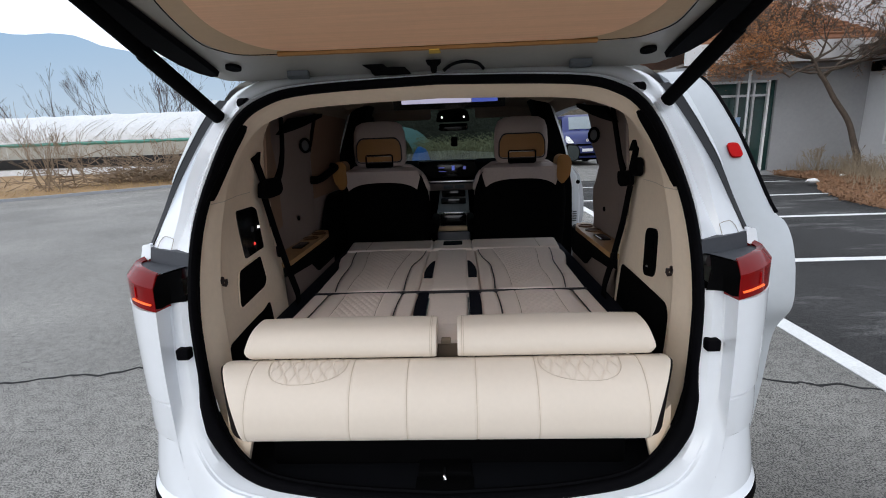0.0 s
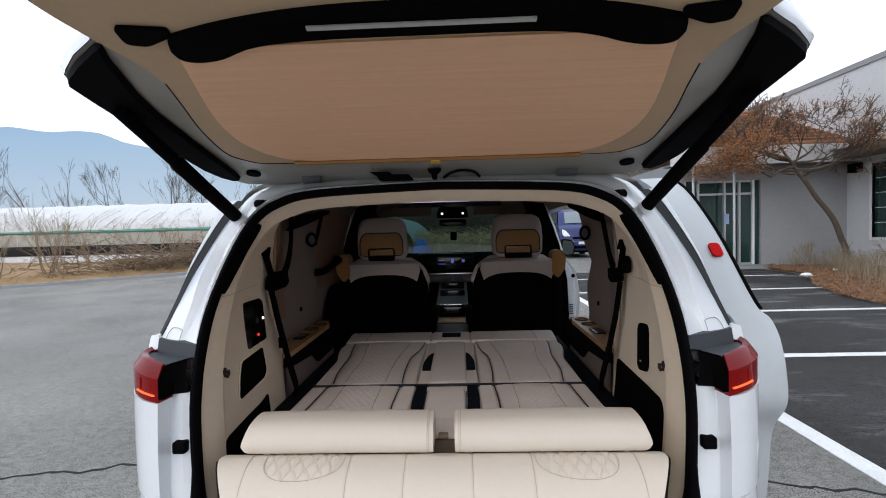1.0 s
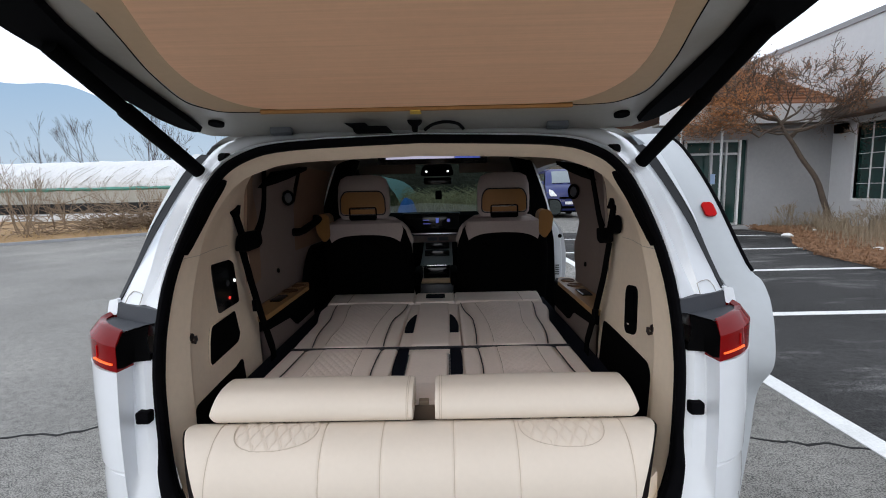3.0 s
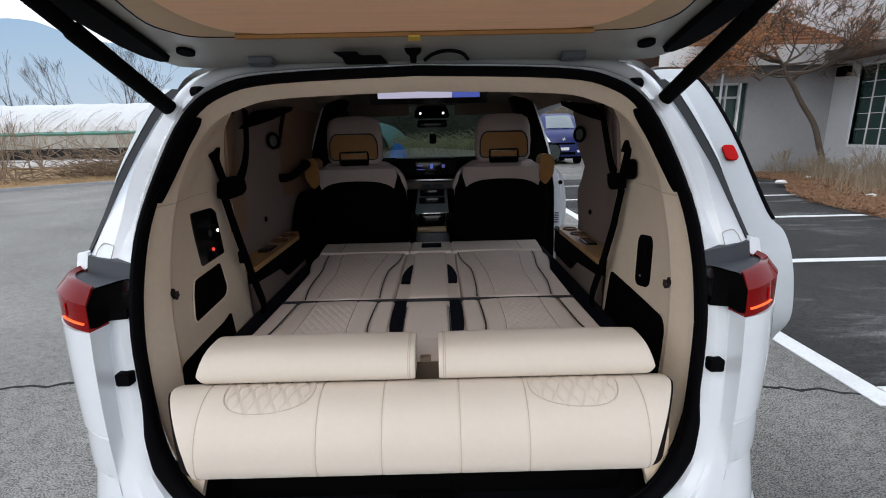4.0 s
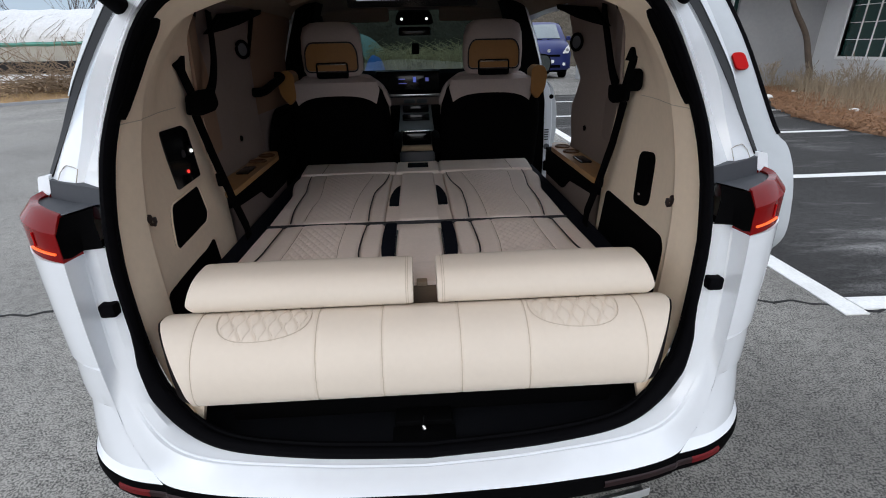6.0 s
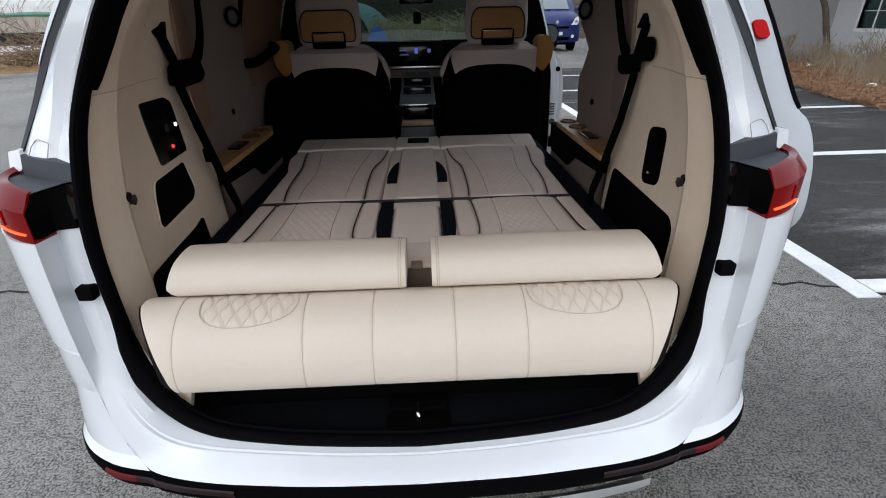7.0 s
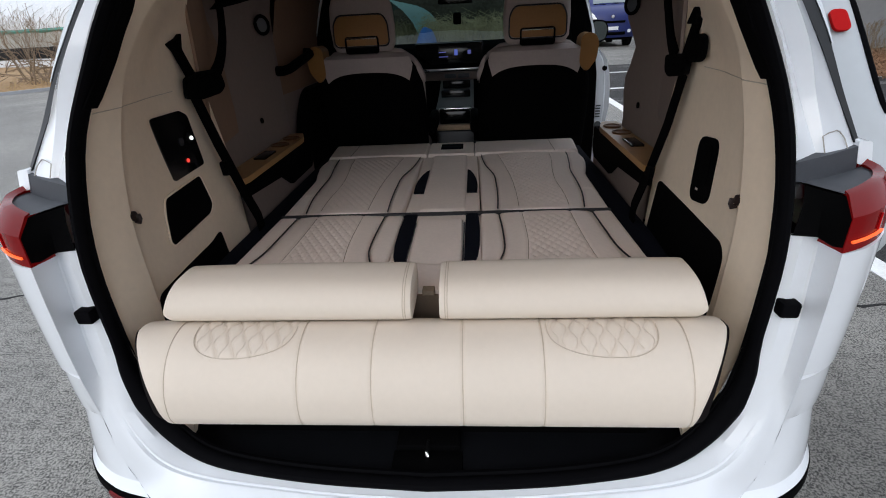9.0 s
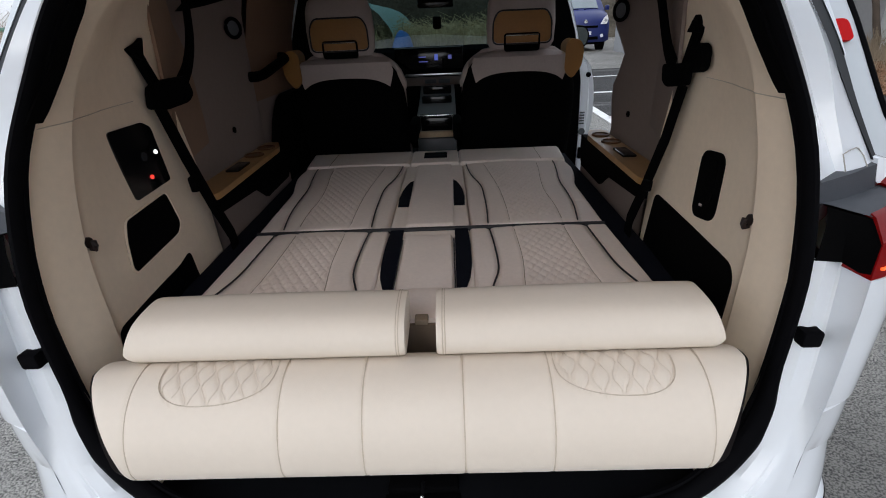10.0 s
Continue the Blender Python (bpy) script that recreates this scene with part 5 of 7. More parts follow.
side_belt(1, ((0.700, 0.725, 1.345), (0.686, 0.745, 1.20), (0.668, 0.79, 1.04), (0.652, 0.825, 0.925), (0.651, 0.828, 0.868)),
          ((0.707, 0.700, 1.490), (0.706, 0.718, 1.45), (0.703, 0.735, 1.39)),
          ((0.690, 1.402), (0.76, 1.395), (0.835, 1.388), (0.825, 1.345), (0.790, 1.332), (0.685, 1.348)),
          ((0.700, 0.80, 1.385), (0.710, 0.88, 1.43), (0.724, 0.98, 1.52), (0.738, 1.09, 1.63), (0.74, 1.10, 1.66)),
          ((0.740, 1.470), (0.722, 1.495), (0.707, 1.512), (0.690, 1.495), (0.684, 1.470)),
          ((0.672, 0.745, 1.075), (0.672, 0.785, 1.070), (0.672, 0.790, 1.035), (0.672, 0.75, 1.04)),
          ((0.690, 1.436), (0.655, 1.452), (0.622, 1.440), (0.618, 1.392), (0.650, 1.380), (0.688, 1.388)))

# ---- the cream bolster across the sill ----
bol = thing("bolster", (0, 0.16, 0.56), "long cream leather bolster with stitched seams and quilted patches", "bolster")
PROF = [(0.205, 0.9020), (0.175, 0.9270), (0.14, 0.9371), (0.1, 0.93), (0.066, 0.9103), (0.04, 0.8818), (0.022, 0.848), (0.014, 0.8141), (0.014, 0.7856), (0.026, 0.7633), (0.055, 0.7527), (0.1, 0.75), (0.16, 0.7518)]
prof = spline([(0, y, z) for y, z in PROF], 73)
PC = Vector((0, 0.13, 0.85))
ARC = [0.0]
for a_, b_ in zip(prof, prof[1:]):
    ARC.append(ARC[-1] + (b_ - a_).length)


def bol_w(y, z):
    return 0.537 + 0.038 * max(0, min(1, (z - 0.765) / 0.165)) + 0.044 * max(0, min(1, (y - 0.015) / 0.11))


def patch(x, z):
    """How far inside a quilted patch: steep outer side, long taper to the middle."""
    a = abs(x)
    v = (0.939 - z) / 0.031
    if v > 1:
        return 0.0
    half = math.sqrt(max(0, 1 - max(0, v) ** 2))
    lo, hi = 0.384 - 0.122 * half ** 1.2, 0.404 + 0.078 * half
    if a < lo or a > hi:
        return 0.0
    return min(1.0, (a - lo) / 0.010, (hi - a) / 0.010, (1 - v) / 0.12)


SEAMS = (-0.527, -0.246, -0.093, 0.091, 0.252, 0.532)
bm = bmesh.new()
nx = 440
rows = []
for i in range(nx + 1):
    u = i / nx * 2 - 1
    row = []
    for j, p in enumerate(prof):
        w = bol_w(p.y, p.z)
        x = u * w
        d = w - abs(x)
        k = 1 + edge_round(d, 0.014) * 1.6
        off = 0.0
        for sx in SEAMS:
            off -= 0.0020 * max(0, 1 - abs(x - sx) / 0.005)
        q_ = patch(x, p.z)
        if q_:
            u_, wave = abs(x) / 0.0185, 0.36 * math.cos(ARC[j] / 0.062 * 6.283)
            near_ = min(abs(u_ - (k_ + (wave if k_ % 2 else -wave))) for k_ in range(int(u_) - 1, int(u_) + 3))
            off += q_ * (0.0036 * min(1, near_ * 2.6) ** 0.6 - 0.0024)
            off -= 0.0022 * max(0, 1 - q_ * 1.4)
        t = (prof[min(j + 1, 72)] - prof[max(j - 1, 0)]).normalized()
        nrm = Vector((0, t.z, -t.y))
        if nrm.dot(p - PC) < 0:
            nrm = -nrm
        c = PC + (p - PC) * k + nrm * off
        row.append((x, c.y, c.z))
    rows.append(row)
loft(bm, rows)
part("cover", bm, LEATHER, bol)
for sx in SEAMS:
    bm = bmesh.new()
    tube(bm, [(sx, p.y + 0.0016, p.z - 0.0003) for p in prof[8:64]], 0.0012, 5)
    part("seam", bm, SEAM, bol)
for s in (1, -1):
    bm = bmesh.new()
    pts = []
    for k in range(41):
        a = math.pi * k / 40
        v = math.sin(a)
        z = 0.938 - 0.030 * v
        half = abs(math.cos(a))
        x = s * ((0.404 + 0.078 * half) if k < 20 else (0.384 - 0.122 * half ** 1.2))
        y_ = float(np.interp(z, [p.z for p in reversed(prof[13:40])], [p.y for p in reversed(prof[13:40])]))
        pts.append((x, y_ - 0.0006, z + 0.0006))
    tube(bm, pts, 0.0010, 5)
    part("patch_stitch", bm, SEAM, bol)
    for k_ in range(13, 28):
        run = []
        for j in range(8, 40):
            p = prof[j]
            wave = 0.36 * math.cos(ARC[j] / 0.062 * 6.283)
            x = 0.0185 * (k_ + (wave if k_ % 2 else -wave))
            if patch(x, p.z) > 0.3:
                run.append((s * x, p.y - 0.0002, p.z + 0.0008))
        if len(run) > 4:
            part("quilt_stitch", tube(bmesh.new(), run, 0.0006, 5), QUILT_THREAD, bol)
    bm = bmesh.new()
    ring = [Vector((s * (bol_w(p.y, p.z) - 0.003), PC.y + (p.y - PC.y) * 0.985, PC.z + (p.z - PC.z) * 0.985)) for p in prof]
    inner = [Vector((s * (bol_w(p.y, p.z) + 0.006 + 0.012 * max(0, min(1, (0.90 - p.z) / 0.10)) * max(0, min(1, (p.z - 0.748) / 0.03))), PC.y + (p.y - PC.y) * 0.93, PC.z + (p.z - PC.z) * 0.94)) for p in prof]
    loft(bm, [ring, inner])
    bm.faces.new([bm.verts.new(p) for p in inner])
    part("end_panel", bm, CUFF, bol, "dark brown end panel")
part("base", boxed(-0.54, 0.54, 0.19, 0.33, 0.56, 0.76, 0.01), BLACK, bol)
part("back_board", boxed(-0.56, 0.56, 0.16, 0.205, 0.74, 0.905, 0.008), BLACK, bol)

# ---- two cream cushions behind it ----
def cushion(x0, x1):
    c_ = thing("cushion", ((x0 + x1) / 2, 0.22, 0.70), "boxy cream leather cushion with stitched end behind the bolster", "cushion", "cream cushions")
    sec = spline([(0, 0.225, 0.9350), (0, 0.172, 0.9355), (0, 0.150, 0.9420), (0, 0.1405, 0.9600), (0, 0.1455, 0.9830), (0, 0.164, 1.0050), (0, 0.190, 1.0165), (0, 0.233, 1.0200), (0, 0.270, 1.0160), (0, 0.292, 1.0000), (0, 0.298, 0.9650), (0, 0.284, 0.9400)], 48)
    cen = Vector((0, 0.222, 0.978))
    out = -1 if x0 < -0.1 else 1
    bm = bmesh.new()
    n = 60
    rows = []

    def at(u, p, k):
        # the outer end leans in towards the top
        x = x0 + (x1 - x0) * u
        lean_in = 0.012 * max(0, (p.z - 0.965) / 0.047) + 0.014 * max(0, (0.965 - p.z) / 0.03)
        lean_in *= max(0, 1 - min(abs(x - x0), abs(x - x1)) / 0.12)
        if (x < (x0 + x1) / 2) == (out < 0):
            x -= out * lean_in
        sag = 0.004 * math.sin(math.pi * u) * max(0, (p.z - 0.95) / 0.08)
        return Vector((x, cen.y + (p.y - cen.y) * k, cen.z + (p.z - cen.z) * k + sag))

    for i in range(n + 1):
        u = i / n
        u = u + 0.10 * math.sin(2 * math.pi * u) * -1 / 1.6
        d = min(u, 1 - u) * (x1 - x0)
        k = 1 + (edge_round(d, 0.008) * 2.6 if (u < 0.5) == (out < 0) else edge_round(d, 0.010) * 3.0)
        rows.append([at(u, p, k) for p in sec])
    loft(bm, rows, close=True, cap=True)
    part("cover", bm, LEATHER, c_)
    for d in (0.012, 0.017):
        u = d / (x1 - x0) if out > 0 else 1 - d / (x1 - x0)
        bm = bmesh.new()
        tube(bm, [at(u, p, 1 + edge_round(d, 0.010) * 3.0 + 0.004) for p in sec], 0.0009, 5)
        part("end_seam", bm, SEAM, c_)
    part("mount", boxed(x0 + 0.05, x1 - 0.05, 0.215, 0.29, 0.70, 0.95, 0.008), BLACK, c_)
    return c_


cushion(-0.563, -0.0175)
cushion(0.043, 0.586)
mid = thing("centre_spacer", (0.01, 0.36, 0.80), "beige centre pad between the cream cushions", "pad")
part("pad_face", boxed(-0.05, 0.075, 0.30, 0.44, 0.70, 0.925, 0.012), SEAT, mid)
# brown lower half: shade between the cushions put into the pad's colour
part("lower_face", boxed(-0.048, 0.073, 0.292, 0.302, 0.70, 0.912, 0.003), mat("shaded_pad_face", (0.22, 0.165, 0.12), 0.9, var=0.1, scale=30, bump=0.3, bscale=800), mid, "lower half of the pad face, browned for shade")
part("bracket", boxed(-0.010, 0.020, 0.284, 0.31, 0.916, 0.930, 0.003), STITCH, mid)
part("mount", boxed(-0.05, 0.075, 0.31, 0.42, 0.56, 0.72, 0.004), BLACK, mid)


# ---- folded seats: a level bed of padded backs ----
def course(*pts):
    """A smooth line along the bed through (y, x) pairs."""
    sp = spline([(0, y, x) for y, x in pts], 60)
    ys, xs_ = [p.y for p in sp], [p.z for p in sp]
    return lambda y: float(np.interp(y, ys, xs_))


def folded_seat(s, y0, y1, inner, outer, border, quilt_x, label, amp, wing_cut):
    """One folded seat; inner and outer: its side edges; border: the piping lines; quilt_x: the quilted field."""
    st = thing("folded_seat", (s * 0.4, (y0 + y1) / 2, 0.80), label, "car seat", "folded rear seats")
    h0 = 0.082
    at_ = lambda c: (lambda v: c(y0 + (y1 - y0) * v))
    fi, fo, pi_, po, qa, qb = [at_(c) for c in (inner, outer, border[0], border[1], quilt_x[0], quilt_x[1])]

    def height(u, v, x, y):
        a = abs(x)
        h = h0 + edge_round(min(y - y0, y1 - y), 0.014) + edge_round(min(a - fi(v), fo(v) - a), 0.012)
        for line in (pi_(v), po(v)):
            h -= 0.006 * max(0, 1 - abs(a - line) / 0.012)
        for line in (qa(v), qb(v)):
            h -= 0.003 * max(0, 1 - abs(a - line) / 0.007)
        if qa(v) < a < qb(v) and 0.05 < v < 0.93:
            k = min(1, (a - qa(v)) / 0.012, (qb(v) - a) / 0.012, (v - 0.05) / 0.04, (0.93 - v) / 0.04)
            h += k * quilt(x, y, 0.030, amp) + 0.002 * k
        if pi_(v) < a < po(v):
            h += 0.006 * math.sin(math.pi * (a - pi_(v)) / (po(v) - pi_(v)))
        if wing_cut and a > po(v):
            h -= 0.008 * max(0, 1 - abs(y - wing_cut) / 0.010)
        return max(h, 0.002)

    lo, hi = (lambda v: s * fi(v)), (lambda v: s * fo(v))
    part("back_pad", pad(lo, hi, y0, y1, 0.80, height, 110, 120), SEAT, st)
    for line in (pi_, po):
        bm = bmesh.new()
        tube(bm, [(s * line(v), y0 + (y1 - y0) * v, 0.80 + h0 + 0.001 + edge_round(min(v, 1 - v) * (y1 - y0), 0.014)) for v in [k / 40 for k in range(1, 40)]], 0.0027, 6)
        part("piping", bm, PIPING, st, "black piping")
    for line in (qa, qb):
        bm = bmesh.new()
        tube(bm, [(s * line(v), y0 + (y1 - y0) * v, 0.80 + h0 + 0.0015) for v in [k / 40 for k in range(2, 39)]], 0.0012, 5)
        part("seam", bm, STITCH, st)
    part("seat_frame", boxed(*sorted((s * 0.22, s * 0.56)), y0 + 0.03, y1 - 0.03, 0.78, 0.801, 0.004), BLACK, st)
    return st


for s in (1, -1):
    folded_seat(s, 0.40, 0.898, course((0.40, 0.137), (0.898, 0.137)), course((0.40, 0.612), (0.898, 0.602)),
                (course((0.40, 0.165), (0.50, 0.184), (0.60, 0.208), (0.75, 0.210), (0.898, 0.204)), course((0.40, 0.585), (0.50, 0.563), (0.60, 0.542), (0.73, 0.536), (0.898, 0.531))),
                (course((0.40, 0.262), (0.51, 0.270), (0.67, 0.285), (0.898, 0.287)), course((0.40, 0.485), (0.51, 0.468), (0.60, 0.461), (0.75, 0.456), (0.898, 0.455))),
                "folded beige leather rear seat back with diamond quilting and black piping", 0.0045, 0)
    folded_seat(s, 0.912, 1.70, course((0.912, 0.146), (1.70, 0.142)), course((0.912, 0.60), (1.15, 0.604), (1.33, 0.607), (1.45, 0.632), (1.57, 0.650), (1.70, 0.64)),
                (course((0.912, 0.203), (1.06, 0.210), (1.20, 0.211), (1.345, 0.206), (1.48, 0.176), (1.60, 0.161), (1.70, 0.156)), course((0.912, 0.512), (1.07, 0.536), (1.20, 0.544), (1.37, 0.547), (1.50, 0.564), (1.635, 0.579), (1.70, 0.580))),
                (course((0.912, 0.281), (1.10, 0.284), (1.29, 0.279), (1.48, 0.262), (1.70, 0.238)), course((0.912, 0.462), (1.075, 0.467), (1.25, 0.460), (1.42, 0.473), (1.56, 0.490), (1.70, 0.498))),
                "folded beige leather middle seat back with diamond quilting and black piping", 0.0050, 1.13)
    st = thing("hinge_flap", (s * 0.38, 1.80, 0.80), "beige leather flap at the head of the folded seat", "flap", "seat flaps")
    part("flap_pad", pad((lambda v: s * 0.125), (lambda v: s * (0.648 + 0.02 * v)), 1.708, 1.965, 0.80, lambda u, v, x, y: max(0.002, 0.088 + edge_round(min(y - 1.708, 1.965 - y), 0.016) + edge_round(min(abs(x) - 0.125, 0.648 + 0.02 * v - abs(x)), 0.01)), 50, 24), SEAT, st)
    bm = bmesh.new()
    tube(bm, [(s * 0.53, y, 0.888) for y in (1.715, 1.78, 1.86, 1.95)], 0.0016, 5)
    part("seam", bm, STITCH, st)
# dark filler added between the rows, standing in for the gap's shade
st = thing("row_gap_filler", (0, 0.905, 0.80), "dark filler in the gap between the folded seat rows", "seat joint")
bm = bmesh.new()
tube(bm, [(x, 0.905, 0.8745) for x in (-0.60, -0.3, 0, 0.3, 0.60)], 0.011, 8)
part("filler_roll", bm, PIPING, st)
part("filler_web", boxed(-0.60, 0.60, 0.902, 0.908, 0.80, 0.868), PIPING, st)
st = thing("centre_flap", (0, 1.80, 0.80), "beige centre flap with a recessed release lever", "flap")
part("flap_pad", pad(-0.122, 0.122, 1.708, 1.965, 0.80, lambda u, v, x, y: max(0.002, 0.087 + edge_round(min(y - 1.708, 1.965 - y), 0.016) + edge_round(0.122 - abs(x), 0.008)), 30, 24), SEAT, st)
part("release_lever", boxed(-0.058, 0.062, 1.80, 1.905, 0.884, 0.8915, 0.004), BLACK, st, "dark recessed lever")
part("lever_tab", boxed(-0.05, 0.054, 1.805, 1.845, 0.889, 0.8945, 0.003), NAVY, st)
st = thing("centre_cushion", (0, 1.3, 0.80), "beige folded centre seat with dark belt slots", "car seat", "centre cushions")
part("centre_pad", pad(-0.140, 0.140, 0.912, 1.70, 0.80, lambda u, v, x, y: max(0.002, 0.076 + edge_round(min(y - 0.912, 1.70 - y), 0.012) + edge_round(0.140 - abs(x), 0.01) - 0.004 * max(0, 1 - abs(y - 1.13) / 0.008) * (abs(x) > 0.085)), 60, 90), SEAT, st)
part("centre_board", pad((lambda v: -0.083 - 0.004 * v), (lambda v: 0.083 + 0.004 * v), 0.918, 1.69, 0.87, lambda u, v, x, y: max(0.001, 0.016 + edge_round(min(y - 0.918, 1.69 - y), 0.01) + edge_round(0.085 - abs(x), 0.006)), 24, 60), SEAT, st)
for s in (1, -1):
    bm = bmesh.new()
    prism(bm, [(s * x, y, 0.874) for x, y in ((0.088, 1.135), (0.130, 1.135), (0.133, 1.22), (0.128, 1.30), (0.116, 1.38), (0.102, 1.43), (0.089, 1.45))], (0, 0, 0.006))
    part("belt_slot", bm, NAVY, st, "dark belt slot")
st = thing("centre_cushion", (0, 0.65, 0.80), "beige folded centre seat with armrest and dark side slots", "car seat", "centre cushions")
part("centre_pad", pad(-0.137, 0.137, 0.40, 0.898, 0.80, lambda u, v, x, y: max(0.002, 0.078 + edge_round(min(y - 0.40, 0.898 - y), 0.012) + edge_round(0.137 - abs(x), 0.004)), 40, 50), SEAT, st)
bm = pad(-0.080, 0.080, 0.41, 0.845, 0.86, lambda u, v, x, y: max(0.001, 0.030 + edge_round(min(y - 0.41, 0.845 - y), 0.02) + edge_round(0.08 - abs(x), 0.012)), 30, 50)
part("armrest", bm, SEAT, st)
for s in (1, -1):
    bm = bmesh.new()
    prism(bm, [(s * x, y, 0.877) for x, y in ((0.086, 0.41), (0.100, 0.41), (0.114, 0.505), (0.127, 0.562), (0.134, 0.64), (0.136, 0.76), (0.132, 0.893), (0.087, 0.893))], (0, 0, 0.006))
    part("belt_slot", bm, NAVY, st, "dark belt slot")
    bm = bmesh.new()
    tube(bm, [(s * 0.082, y, 0.886) for y in (0.42, 0.6, 0.80)], 0.003, 6)
    part("chrome_edge", bm, SILVER, st)


# ---- front seats seen from behind ----
def front_seat(s):
    cx = 0.455 * s
    st = thing("front_seat", (cx, 2.35, 0.42), "beige front seat with black back shell and tan headrest pad", "car seat", "front seats")

    def lean(z):
        return 2.20 - 0.17 * (z - 0.6)

    SHELL = ((0.55, 0.285), (0.80, 0.302), (1.0, 0.308), (1.10, 0.308), (1.155, 0.303), (1.20, 0.297), (1.25, 0.285), (1.29, 0.268), (1.32, 0.245), (1.335, 0.20))

    def shell_w(z):
        return float(np.interp(z, [a for a, b in SHELL], [b for a, b in SHELL]))

    bm = bmesh.new()
    rows = []
    for z, w in SHELL:
        rows.append([Vector((cx + w * math.sin(a), lean(z) - 0.03 - 0.045 * math.cos(a), z)) for a in [-math.pi / 2 + math.pi * k / 16 for k in range(17)]])
    loft(bm, rows)
    part("back_shell", bm, BLACK, st, "black back shell")
    # leather shoulder cape: its hem arches over the shell and ends in two points
    bm = bmesh.new()
    rows = []
    for v in range(9):
        row = []
        for k in range(-12, 13):
            u = k / 12
            hem = 1.272 - 0.004 * abs(u) - 0.048 * abs(u) ** 3.2
            z = hem + (1.345 - hem) * min(v, 6) / 6
            x = u * float(np.interp(z, (1.22, 1.30, 1.345), (0.228, 0.252, 0.236)))
            w = max(shell_w(min(z, 1.30)), abs(x) + 0.012)
            y = lean(z) - 0.036 - 0.047 * math.sqrt(1 - (x / w) ** 2)
            if v > 6:
                z += (0.024, 0.036)[v - 7] * (1 - 0.5 * u * u)
                y += (0.025, 0.075)[v - 7]
                x *= (0.96, 0.88)[v - 7]
            row.append(Vector((cx + x, y, z)))
        rows.append(row)
    loft(bm, rows)
    part("shoulder_cape", bm, SEAT_FRONT, st, "beige leather shoulder cover with pointed corners")
    # edge of the front bolster beside the shell
    bm = bmesh.new()
    prism(bm, rounded([(cx - s * u, lean(z) - 0.05, z) for u, z in ((0.262, 1.335), (0.286, 1.30), (0.312, 1.235), (0.308, 1.198), (0.292, 1.222), (0.272, 1.275))], 0.006, 2), (0, 0.06, 0))
    part("bolster_edge", bm, SEAT_FRONT, st)
    bm = bmesh.new()
    rows = []
    for z, w, d in ((0.50, 0.275, 0.16), (0.8, 0.295, 0.17), (1.05, 0.30, 0.16), (1.18, 0.30, 0.15), (1.28, 0.285, 0.13), (1.34, 0.25, 0.11), (1.38, 0.19, 0.08), (1.395, 0.11, 0.05)):
        y = lean(z)
        rows.append([Vector((cx + w * math.copysign(abs(math.cos(a)) ** 0.6, math.cos(a)), y + d * 0.35 + d * 0.5 * math.copysign(abs(math.sin(a)) ** 0.7, math.sin(a)), z)) for a in [2 * math.pi * k / 28 for k in range(28)]])
    loft(bm, rows, close=True, cap=True)
    part("backrest", bm, SEAT_FRONT, st)
    bm = bmesh.new()
    rows = []
    for z, w, d in ((1.375, 0.12, 0.05), (1.382, 0.15, 0.085), (1.41, 0.168, 0.10), (1.50, 0.172, 0.11), (1.59, 0.165, 0.11), (1.635, 0.148, 0.095), (1.656, 0.11, 0.07), (1.662, 0.05, 0.03)):
        rows.append([Vector((cx + w * math.copysign(abs(math.cos(a)) ** 0.5, math.cos(a)), 2.03 + 0.05 * math.copysign(abs(math.sin(a)) ** 0.8, math.sin(a)) * d / 0.1, z)) for a in [2 * math.pi * k / 28 for k in range(28)]])
    loft(bm, rows, close=True, cap=True)
    hr = part("headrest", bm, SEAT_FRONT, st)
    bm = bmesh.new()
    prism(bm, rounded([(cx - 0.142, 1.972, 1.41), (cx + 0.142, 1.972, 1.41), (cx + 0.14, 1.970, 1.51), (cx + 0.115, 1.972, 1.552), (cx - 0.115, 1.972, 1.552), (cx - 0.14, 1.970, 1.51)], 0.03, 4), (0, 0.02, 0))
    part("tan_pad", bm, TAN, hr, "tan leather pad")
    bm = bmesh.new()
    ol = rounded([(cx - 0.145, 1.971, 1.405), (cx + 0.145, 1.971, 1.405), (cx + 0.143, 1.969, 1.512), (cx + 0.117, 1.971, 1.556), (cx - 0.117, 1.971, 1.556), (cx - 0.143, 1.969, 1.512)], 0.03, 4)
    tube(bm, ol + ol[:1], 0.004, 6)
    part("pad_piping", bm, PIPING, hr)
    bm = bmesh.new()
    fr = rounded([(cx - 0.085, 1.966, 1.375), (cx + 0.085, 1.966, 1.375), (cx + 0.085, 1.966, 1.45), (cx - 0.085, 1.966, 1.45)], 0.012, 3)
    tube(bm, fr + fr[:1], 0.005, 6)
    box(bm, cx - 0.082, cx + 0.082, 1.966, 1.985, 1.37, 1.402, 0.005)
    part("coat_hanger", bm, BLACK, hr, "black hanger bracket")
    bm = bmesh.new()
    tube(bm, [(cx - 0.08, 1.960, 1.445), (cx + 0.08, 1.960, 1.445)], 0.004, 6)
    part("hanger_bar", bm, SILVER, hr)
    bm = bmesh.new()
    prism(bm, rounded([(cx + s * u, 2.015, z) for u, z in ((0.232, 1.395), (0.262, 1.418), (0.305, 1.41), (0.326, 1.37), (0.318, 1.285), (0.272, 1.222), (0.232, 1.262))], 0.022, 4), (0, 0.12, 0))
    part("wing", bm, TAN, st, "tan shoulder wing")
    bm = boxed(cx - 0.27, cx + 0.27, 2.20, 2.75, 0.62, 0.78, 0.05, 3)
    part("seat_cushion", bm, SEAT_FRONT, st)
